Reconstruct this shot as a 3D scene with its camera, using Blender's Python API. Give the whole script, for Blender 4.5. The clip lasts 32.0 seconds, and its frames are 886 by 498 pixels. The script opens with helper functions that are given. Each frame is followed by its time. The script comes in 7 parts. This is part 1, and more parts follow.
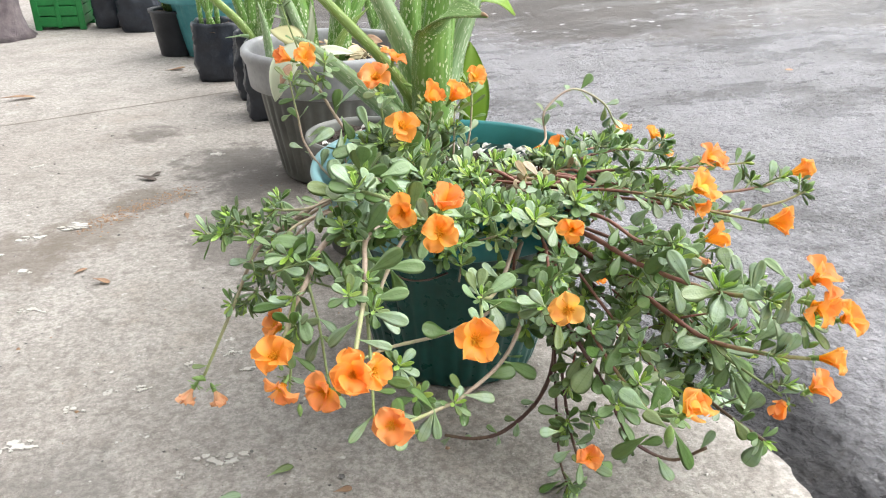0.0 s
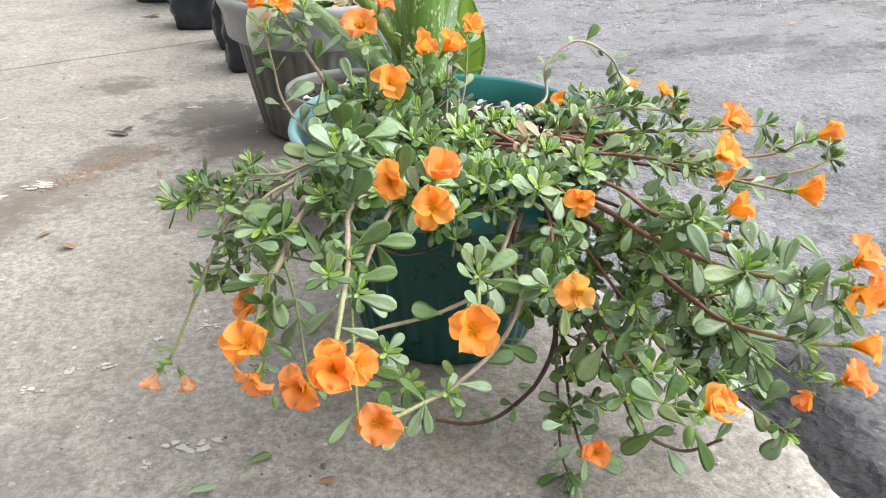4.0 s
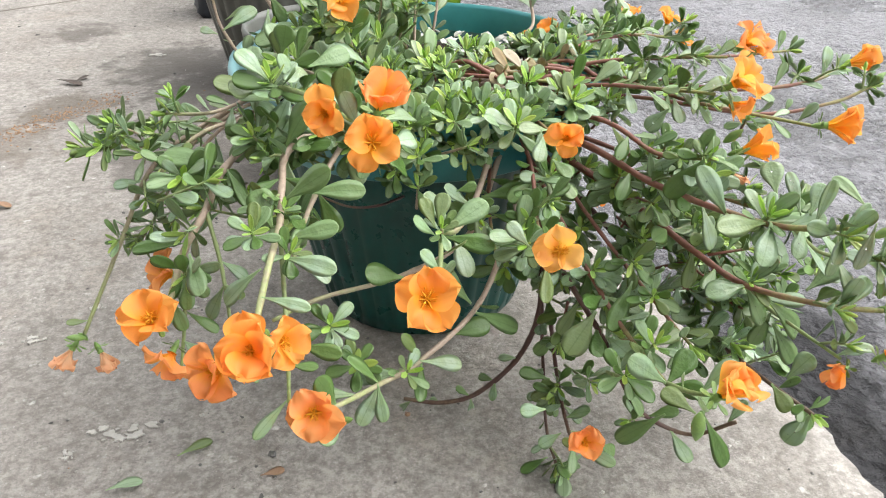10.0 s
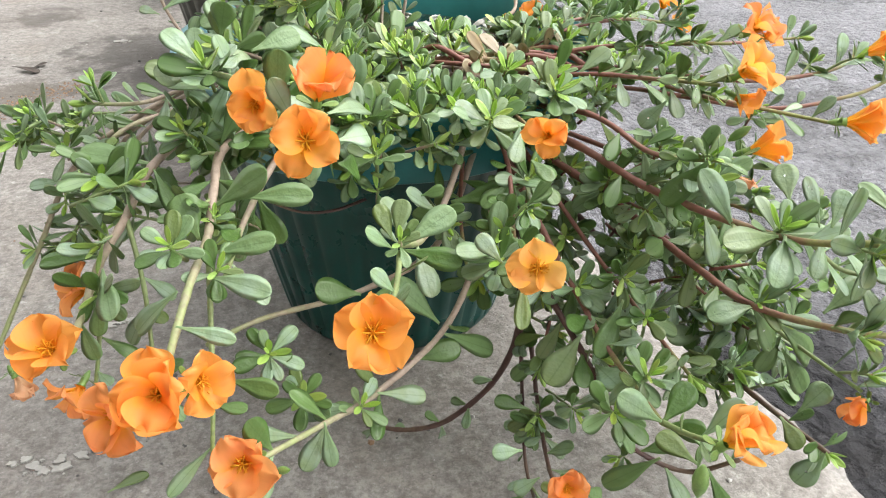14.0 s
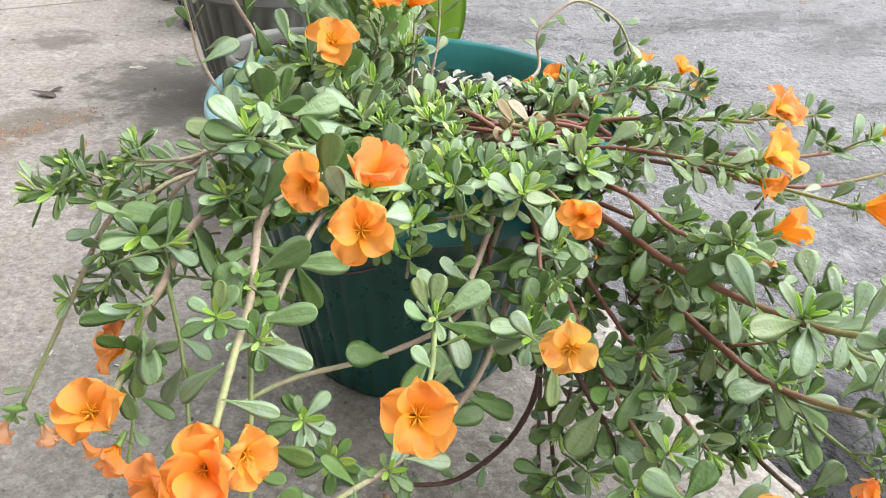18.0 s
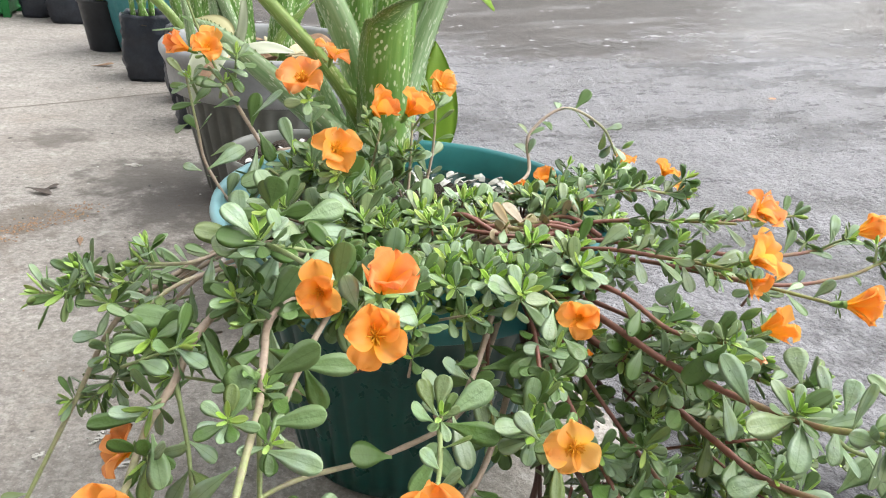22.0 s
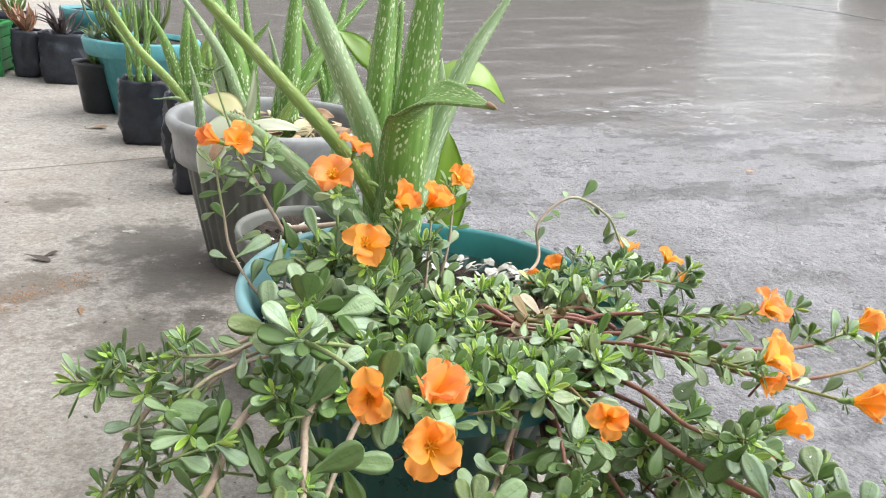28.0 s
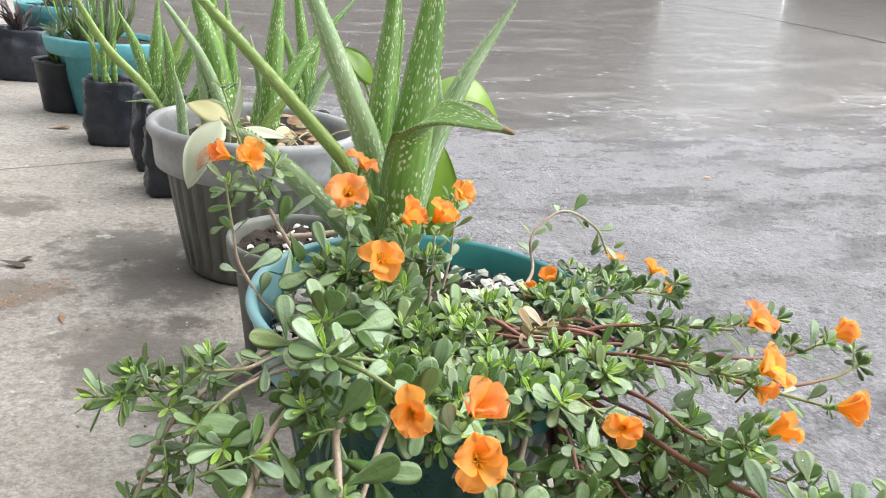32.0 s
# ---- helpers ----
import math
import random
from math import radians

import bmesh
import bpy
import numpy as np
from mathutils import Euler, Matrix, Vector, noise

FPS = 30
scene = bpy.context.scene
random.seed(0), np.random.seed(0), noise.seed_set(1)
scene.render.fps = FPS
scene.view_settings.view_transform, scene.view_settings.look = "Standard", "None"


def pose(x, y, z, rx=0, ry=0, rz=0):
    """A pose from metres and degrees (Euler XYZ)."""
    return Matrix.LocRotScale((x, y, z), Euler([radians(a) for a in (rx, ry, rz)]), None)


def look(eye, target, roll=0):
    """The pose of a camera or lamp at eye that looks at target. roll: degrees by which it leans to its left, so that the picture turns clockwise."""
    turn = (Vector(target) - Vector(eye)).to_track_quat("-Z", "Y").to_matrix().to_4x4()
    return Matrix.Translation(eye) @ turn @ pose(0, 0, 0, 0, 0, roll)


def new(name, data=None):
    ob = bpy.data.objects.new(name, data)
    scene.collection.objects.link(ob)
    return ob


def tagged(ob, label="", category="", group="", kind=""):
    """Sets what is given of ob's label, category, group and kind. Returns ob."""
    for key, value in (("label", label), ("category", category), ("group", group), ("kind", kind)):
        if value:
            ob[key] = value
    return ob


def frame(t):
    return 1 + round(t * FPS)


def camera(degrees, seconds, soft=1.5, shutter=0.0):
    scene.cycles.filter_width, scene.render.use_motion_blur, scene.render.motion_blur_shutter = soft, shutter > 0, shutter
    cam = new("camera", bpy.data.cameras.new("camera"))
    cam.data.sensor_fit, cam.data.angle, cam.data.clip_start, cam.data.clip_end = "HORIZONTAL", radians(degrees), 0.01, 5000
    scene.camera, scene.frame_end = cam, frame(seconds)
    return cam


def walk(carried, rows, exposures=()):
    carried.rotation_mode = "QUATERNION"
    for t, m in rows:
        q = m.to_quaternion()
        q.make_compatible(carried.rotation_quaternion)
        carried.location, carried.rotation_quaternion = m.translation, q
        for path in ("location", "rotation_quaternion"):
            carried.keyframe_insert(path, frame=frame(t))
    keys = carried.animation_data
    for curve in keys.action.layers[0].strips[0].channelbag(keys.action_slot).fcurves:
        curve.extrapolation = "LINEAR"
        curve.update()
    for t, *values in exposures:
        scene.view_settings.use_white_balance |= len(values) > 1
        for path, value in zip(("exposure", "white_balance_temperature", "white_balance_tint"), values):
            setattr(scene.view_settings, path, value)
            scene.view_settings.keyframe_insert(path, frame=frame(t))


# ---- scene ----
cam = camera(61.1, 32.0, 1.1)

# Seconds, eye, target, roll.
PATH = [
    (0, (-0.114, -0.882, 0.628), (0.232, 0.881, -0.252), 0.3),
    (0.5, (-0.11, -0.878, 0.624), (0.228, 0.875, -0.279), 0.1),
    (1, (-0.108, -0.872, 0.624), (0.226, 0.875, -0.291), -0.0),
    (1.5, (-0.108, -0.859, 0.624), (0.231, 0.883, -0.298), 0.0),
    (2, (-0.108, -0.845, 0.621), (0.239, 0.89, -0.311), 0.2),
    (2.5, (-0.107, -0.831, 0.619), (0.247, 0.896, -0.325), 0.3),
    (3, (-0.106, -0.823, 0.615), (0.252, 0.898, -0.339), 0.5),
    (3.5, (-0.104, -0.812, 0.611), (0.256, 0.9, -0.357), 0.7),
    (4, (-0.102, -0.799, 0.606), (0.265, 0.901, -0.382), 1.1),
    (4.5, (-0.101, -0.79, 0.604), (0.269, 0.902, -0.397), 1.3),
    (6.5, (-0.089, -0.766, 0.594), (0.26, 0.908, -0.444), 1.0),
    (7, (-0.084, -0.754, 0.584), (0.26, 0.913, -0.466), 1.0),
    (7.5, (-0.081, -0.745, 0.577), (0.26, 0.917, -0.481), 0.9),
    (8, (-0.078, -0.736, 0.569), (0.261, 0.923, -0.495), 0.9),
    (8.5, (-0.071, -0.729, 0.564), (0.255, 0.926, -0.509), 0.4),
    (9, (-0.063, -0.719, 0.557), (0.262, 0.929, -0.528), 0.3),
    (9.5, (-0.055, -0.711, 0.547), (0.291, 0.931, -0.541), 0.3),
    (10, (-0.047, -0.706, 0.54), (0.305, 0.94, -0.54), 0.4),
    (10.5, (-0.041, -0.701, 0.538), (0.32, 0.94, -0.547), 0.5),
    (11, (-0.033, -0.695, 0.535), (0.352, 0.939, -0.553), 0.8),
    (11.5, (-0.027, -0.69, 0.533), (0.385, 0.937, -0.556), 1.0),
    (12, (-0.022, -0.68, 0.527), (0.399, 0.942, -0.565), 1.2),
    (12.5, (-0.021, -0.669, 0.521), (0.421, 0.945, -0.574), 1.5),
    (13, (-0.017, -0.658, 0.515), (0.421, 0.953, -0.586), 1.3),
    (13.5, (-0.013, -0.648, 0.511), (0.4, 0.973, -0.584), 1.0),
    (14, (-0.012, -0.636, 0.509), (0.362, 0.994, -0.588), 1.1),
    (14.5, (-0.015, -0.629, 0.508), (0.374, 0.991, -0.599), 1.7),
    (15, (-0.02, -0.623, 0.513), (0.363, 1.004, -0.585), 2.0),
    (15.5, (-0.025, -0.622, 0.518), (0.363, 1.014, -0.565), 2.6),
    (17.5, (-0.039, -0.621, 0.542), (0.356, 1.025, -0.522), 3.7),
    (18, (-0.039, -0.623, 0.544), (0.362, 1.031, -0.507), 3.7),
    (18.5, (-0.047, -0.62, 0.551), (0.366, 1.04, -0.484), 4.0),
    (19, (-0.052, -0.62, 0.554), (0.377, 1.062, -0.439), 4.1),
    (19.5, (-0.053, -0.62, 0.554), (0.383, 1.079, -0.406), 4.3),
    (20, (-0.056, -0.625, 0.557), (0.389, 1.082, -0.385), 4.4),
    (20.5, (-0.056, -0.628, 0.556), (0.394, 1.097, -0.35), 3.9),
    (21, (-0.055, -0.629, 0.556), (0.397, 1.104, -0.334), 3.9),
    (21.5, (-0.056, -0.63, 0.557), (0.401, 1.114, -0.308), 3.9),
    (22, (-0.057, -0.632, 0.561), (0.403, 1.122, -0.281), 3.9),
    (22.5, (-0.061, -0.633, 0.565), (0.397, 1.131, -0.258), 4.1),
    (23, (-0.064, -0.633, 0.569), (0.395, 1.135, -0.244), 4.2),
    (23.5, (-0.068, -0.631, 0.573), (0.398, 1.14, -0.23), 4.1),
    (24, (-0.072, -0.629, 0.579), (0.405, 1.143, -0.215), 4.1),
    (24.5, (-0.076, -0.63, 0.584), (0.42, 1.157, -0.164), 4.4),
    (25, (-0.083, -0.629, 0.587), (0.431, 1.161, -0.143), 4.7),
    (25.5, (-0.085, -0.628, 0.586), (0.438, 1.165, -0.13), 4.8),
    (27.5, (-0.099, -0.629, 0.591), (0.423, 1.163, -0.127), 5.4),
    (28, (-0.103, -0.631, 0.598), (0.423, 1.166, -0.104), 5.3),
    (28.5, (-0.108, -0.633, 0.603), (0.423, 1.167, -0.088), 5.2),
    (29, (-0.112, -0.633, 0.603), (0.433, 1.162, -0.09), 5.4),
    (29.5, (-0.123, -0.633, 0.605), (0.435, 1.158, -0.089), 5.7),
    (30, (-0.131, -0.636, 0.606), (0.451, 1.144, -0.098), 5.7),
    (30.5, (-0.142, -0.634, 0.607), (0.455, 1.137, -0.104), 6.0),
    (31, (-0.15, -0.633, 0.611), (0.454, 1.137, -0.096), 6.3),
    (31.5, (-0.158, -0.634, 0.612), (0.468, 1.132, -0.088), 6.6),
    (32, (-0.162, -0.635, 0.617), (0.484, 1.126, -0.076), 6.8),
]
walk(cam, [(t, look(e, g, r)) for t, e, g, r in PATH], [(0, 2.13), (2, 1.96), (4, 2.06), (7, 2.19), (9, 2.19), (10, 2.06), (12, 1.96), (15, 2.04), (19, 2.11), (21, 2.13), (22, 2.00), (24, 2.02), (28, 2.04), (32, 2.02)])

# ---- light ----
world = bpy.data.worlds.new("overcast_sky")
scene.world = world
world.use_nodes = True
wn = world.node_tree
sky = wn.nodes.new("ShaderNodeTexSky")
sky.sky_type, sky.sun_disc = "NISHITA", False
sky.sun_elevation, sky.sun_rotation = radians(48), radians(78)
grey_sky = wn.nodes.new("ShaderNodeHueSaturation")
grey_sky.inputs["Saturation"].default_value = 0.12
wn.links.new(sky.outputs[0], grey_sky.inputs["Color"])
wn.links.new(grey_sky.outputs[0], wn.nodes["Background"].inputs[0])
wn.nodes["Background"].inputs[1].default_value = 0.15

sun = new("sun", bpy.data.lights.new("sun", "SUN"))
sun.data.energy, sun.data.angle, sun.data.color = 0.85, radians(75), (1.0, 0.97, 0.92)
sun.matrix_world = look((3.2, 0.7, 3.6), (0, 0, 0))


# ---- materials ----
class Nodes:
    """A node material being wired."""

    def __init__(self, name):
        self.m = bpy.data.materials.new(name)
        self.m.use_nodes = True
        self.t = self.m.node_tree
        self.b = self.t.nodes["Principled BSDF"]
        self.out = self.t.nodes["Material Output"]

    def n(self, kind, **sets):
        node = self.t.nodes.new("ShaderNode" + kind)
        for k, v in sets.items():
            if k.startswith("i_"):
                node.inputs[k[2:].replace("_", " ")].default_value = v
        return node

    def l(self, a, b):
        self.t.links.new(a, b)

    def coord(self, which="Object"):
        return self.n("TexCoord").outputs[which]

    def noise(self, vec, scale, detail=4.0, rough=0.55):
        node = self.n("TexNoise", i_Scale=scale, i_Detail=detail, i_Roughness=rough)
        self.l(vec, node.inputs["Vector"])
        return node.outputs["Fac"]

    def voronoi(self, vec, scale):
        node = self.n("TexVoronoi", i_Scale=scale)
        self.l(vec, node.inputs["Vector"])
        return node.outputs["Distance"]

    def step(self, value, lo, hi, a=0.0, b=1.0):
        node = self.n("MapRange")
        self.l(value, node.inputs["Value"])
        for k, v in zip(("From Min", "From Max", "To Min", "To Max"), (lo, hi, a, b)):
            node.inputs[k].default_value = v
        return node.outputs["Result"]

    def blend(self, fac, a, b, how="MIX"):
        node = self.n("Mix")
        node.data_type, node.blend_type = "RGBA", how
        for sock, v in ((node.inputs[0], fac), (node.inputs[6], a), (node.inputs[7], b)):
            if isinstance(v, (tuple, float, int)):
                sock.default_value = (*v, 1) if isinstance(v, tuple) else v
            else:
                self.l(v, sock)
        return node.outputs[2]

    def math(self, op, a, b):
        node = self.n("Math")
        node.operation = op
        for sock, v in zip(node.inputs, (a, b)):
            if isinstance(v, (float, int)):
                sock.default_value = v
            else:
                self.l(v, sock)
        return node.outputs[0]

    def random(self, per):
        return self.n("ObjectInfo").outputs["Random"] if per == "object" else self.n("NewGeometry").outputs["Random Per Island"]

    def bump(self, height, strength, distance):
        node = self.n("Bump", i_Strength=strength, i_Distance=distance)
        self.l(height, node.inputs["Height"])
        self.l(node.outputs[0], self.b.inputs["Normal"])

    def thin(self, colour, share):
        """Lets a share of the light pass through, as leaves and petals do."""
        tr, mx = self.n("BsdfTranslucent"), self.n("MixShader")
        mx.inputs[0].default_value = share
        self.l(colour, tr.inputs[0])
        self.l(self.b.outputs[0], mx.inputs[1])
        self.l(tr.outputs[0], mx.inputs[2])
        self.l(mx.outputs[0], self.out.inputs[0])

    def done(self, colour, rough):
        self.l(colour, self.b.inputs["Base Color"])
        if isinstance(rough, float):
            self.b.inputs["Roughness"].default_value = rough
        else:
            self.l(rough, self.b.inputs["Roughness"])
        return self.m


def plain(name, c1, c2, scale, rough, fine=0, bump=0.0, spread=0.02):
    """Two mottled tones at a coarse and a fine scale, with fine relief."""
    k = Nodes(name)
    v = k.coord()
    fine = fine or scale * 7
    col = k.blend(k.step(k.noise(v, scale), 0.35, 0.65), c1, c2)
    grain = k.noise(v, fine, 6)
    col = k.blend(k.step(grain, 0.3, 0.7, 0.0, 0.35), col, tuple(0.6 * c for c in c1))
    if bump:
        k.bump(grain, bump, spread)
    return k.done(col, k.step(k.noise(v, scale * 3), 0.3, 0.7, rough - 0.08, rough + 0.08))


def leaf_material(name, dark, light, per, rough=0.33, share=0.24, glaucous=(0.40, 0.53, 0.47), ribbed=True):
    """Smooth fleshy leaf: each one between two greens, some with pale wax and sky sheen put into their colour; faint
    midrib and pale margin.
    """
    k = Nodes(name)
    v = k.coord()
    unit_long = per == "object"
    own = k.random(per)
    col = k.blend(k.step(own, 0.05, 0.85), dark, light)
    col = k.blend(k.step(k.math("FRACT", k.math("MULTIPLY", own, 7.31), 0.0), 0.70, 0.80, 0.0, 0.45), col, (0.22 * light[0] / 0.265, 0.25 * light[1] / 0.405, 0.07))
    # Natural wax plus the sky's sheen, both laid on as colour.
    waxy_sheen = k.math("MULTIPLY", k.step(own, 0.40, 0.9), k.step(k.noise(v, 2.2 if unit_long else 90, 2), 0.35, 0.65, 0.35, 1.0))
    col = k.blend(k.math("MULTIPLY", waxy_sheen, 0.52), col, glaucous)
    mott = k.noise(v, 4 if unit_long else 160, 3)
    col = k.blend(k.step(mott, 0.25, 0.45, 0.25, 0.0), col, tuple(0.65 * c for c in dark))
    if ribbed:
        sep = k.n("SeparateXYZ")
        k.l(k.coord("UV"), sep.inputs[0])
        off = k.math("ABSOLUTE", k.math("SUBTRACT", sep.outputs[1], 0.5), 0.0)
        col = k.blend(k.step(off, 0.008, 0.035, 0.30, 0.0), col, tuple(0.72 * c for c in dark))
        col = k.blend(k.step(sep.outputs[0], 0.02, 0.30, 0.55, 0.0), col, tuple(min(1.0, 1.15 * c + 0.03) for c in light))
    k.bump(k.noise(v, 9 if unit_long else 300, 2), 0.12, 0.012 if unit_long else 0.0004)
    k.b.inputs["Specular IOR Level"].default_value = 0.75
    k.thin(col, share)
    return k.done(col, k.step(mott, 0.3, 0.7, rough - 0.06, rough + 0.10))


def petal_material(name, tip, throat, share=0.52):
    """Silky petal: yellow at the throat, faint uneven veins along it, paler margin."""
    k = Nodes(name)
    v = k.coord("Generated")
    sep = k.n("SeparateXYZ")
    k.l(v, sep.inputs[0])
    reach = k.math("ADD", sep.outputs[0], k.step(k.noise(v, 3.5, 3), 0.3, 0.7, -0.09, 0.09))
    col = k.blend(k.step(reach, 0.10, 0.52), throat, tip)
    col = k.blend(k.step(reach, 0.80, 1.02, 0.0, 0.4), col, tuple(min(1, c * 1.12 + 0.06) for c in tip))
    col = k.blend(k.math("MULTIPLY", k.random("object"), 0.45), col, tuple(min(1, c * 1.2 + 0.03) for c in tip))
    line = k.n("Mapping")
    line.inputs["Scale"].default_value = (1.1, 15.0, 1.1)
    k.l(v, line.inputs[0])
    vein = k.noise(line.outputs[0], 1.0, 3, 0.6)
    col = k.blend(k.step(vein, 0.50, 0.72, 0.0, 0.30), col, tuple(0.84 * c for c in tip))
    k.bump(k.math("ADD", k.math("MULTIPLY", vein, 0.5), k.noise(v, 3.5, 3, 0.5)), 0.25, 0.0012)
    k.thin(col, share)
    return k.done(col, 0.5)


def stem_material(name, old, young):
    """Old bark near the root that turns green towards the tip."""
    k = Nodes(name)
    sep = k.n("SeparateXYZ")
    k.l(k.coord("UV"), sep.inputs[0])
    along = k.math("ADD", sep.outputs[1], k.step(k.noise(k.coord(), 60), 0.3, 0.7, -0.15, 0.15))
    col = k.blend(k.step(along, 0.6, 0.95), old, young)
    col = k.blend(k.step(k.noise(k.coord(), 300), 0.45, 0.7, 0.0, 0.5), col, tuple(0.55 * c for c in old))
    k.bump(k.noise(k.coord(), 350), 0.3, 0.001)
    return k.done(col, 0.5)


def aloe_material(name, dark, light, fleck):
    """Long pale flecks along the leaf; the margin is paler."""
    k = Nodes(name)
    uv = k.coord("UV")
    mp = k.n("Mapping")
    mp.inputs["Scale"].default_value = (15.0, 27.0, 1.0)
    k.l(uv, mp.inputs[0])
    dots = k.step(k.voronoi(mp.outputs[0], 1.0), 0.30, 0.40, 1.0, 0.0)
    dots = k.math("MULTIPLY", dots, k.step(k.noise(uv, 5, 2), 0.42, 0.52, 0.12, 1.0))
    streak = k.n("Mapping")
    streak.inputs["Scale"].default_value = (9.0, 2.0, 1.0)
    k.l(uv, streak.inputs[0])
    col = k.blend(k.step(k.noise(streak.outputs[0], 1.0, 3), 0.3, 0.7), dark, light)
    col = k.blend(k.math("MULTIPLY", dots, 0.9), col, fleck)
    k.bump(k.noise(k.coord(), 200), 0.12, 0.001)
    k.thin(col, 0.06)
    return k.done(col, 0.38)


def concrete_material():
    k = Nodes("worn_concrete")
    v = k.coord()
    big, mid, grain = k.noise(v, 1.3, 5), k.noise(v, 7, 6, 0.65), k.noise(v, 90, 6, 0.7)
    col = k.blend(k.step(big, 0.35, 0.68), (0.345, 0.312, 0.278), (0.45, 0.425, 0.39))
    col = k.blend(k.step(mid, 0.46, 0.68, 0.0, 0.45), col, (0.19, 0.172, 0.152))
    col = k.blend(k.step(k.noise(v, 2.6, 6, 0.7), 0.55, 0.70, 0.0, 0.6), col, (0.26, 0.205, 0.15))
    col = k.blend(k.step(grain, 0.42, 0.60, 0.0, 0.7), col, (0.175, 0.16, 0.142))
    col = k.blend(k.step(k.voronoi(v, 70), 0.04, 0.12, 0.45, 0.0), col, (0.13, 0.12, 0.105))
    col = k.blend(k.step(k.noise(v, 220, 4, 0.7), 0.50, 0.64, 0.0, 0.55), col, (0.17, 0.155, 0.138))
    col = k.blend(k.step(k.noise(v, 260, 3, 0.6), 0.60, 0.70, 0.0, 0.5), col, (0.55, 0.53, 0.50))
    col = k.blend(k.step(k.noise(v, 34, 3, 0.6), 0.685, 0.73, 0.0, 0.8), col, (0.60, 0.585, 0.55))
    col = k.blend(k.step(k.noise(v, 23, 4, 0.6), 0.62, 0.70, 0.0, 0.45), col, (0.15, 0.135, 0.12))
    col = k.blend(k.step(k.noise(v, 13, 5, 0.75), 0.58, 0.68, 0.0, 0.45), col, (0.45, 0.435, 0.405))
    col = k.blend(k.step(k.noise(v, 30, 6, 0.8), 0.51, 0.63, 0.0, 0.6), col, (0.15, 0.136, 0.118))
    col = k.blend(k.step(k.noise(v, 4.5, 6, 0.7), 0.56, 0.68, 0.0, 0.35), col, (0.17, 0.15, 0.13))
    # The last five spots, beside the pots, mix dirt with painted-in pot shade.
    for (sx, sy, sr, sf, sc) in ((-0.52, 1.23, 0.085, 0.6, (0.20, 0.175, 0.15)), (-0.46, 0.74, 0.10, 0.55, (0.235, 0.195, 0.15)), (-0.55, 0.58, 0.12, 0.5, (0.26, 0.215, 0.165)),
                                 (-0.66, 0.47, 0.14, 0.5, (0.26, 0.215, 0.17)), (-0.30, 0.55, 0.09, 0.35, (0.22, 0.19, 0.16)), (-0.42, -0.16, 0.08, 0.35, (0.20, 0.19, 0.17)), (-0.26, 0.95, 0.17, 0.65, (0.20, 0.18, 0.155)), (-0.20, 0.78, 0.16, 0.65, (0.21, 0.185, 0.16)), (-0.165, 0.60, 0.05, 0.65, (0.15, 0.125, 0.105)), (-0.24, 0.47, 0.14, 0.5, (0.21, 0.185, 0.16)), (-0.14, 0.36, 0.10, 0.45, (0.20, 0.175, 0.15))):
        gap = k.n("VectorMath")
        gap.operation = "DISTANCE"
        k.l(v, gap.inputs[0])
        gap.inputs[1].default_value = (sx, sy, 0)
        ragged = k.math("ADD", gap.outputs["Value"], k.step(k.noise(v, 18, 5, 0.7), 0.3, 0.7, -0.6 * sr, 0.6 * sr))
        col = k.blend(k.step(ragged, 0.5 * sr, 1.05 * sr, min(0.85, 1.3 * sf), 0.0), col, tuple(0.55 * c for c in sc))
    h = k.math("ADD", k.math("MULTIPLY", mid, 1.5), k.math("MULTIPLY", grain, 0.45))
    k.bump(h, 0.8, 0.008)
    return k.done(col, k.step(mid, 0.3, 0.7, 0.6, 0.9))


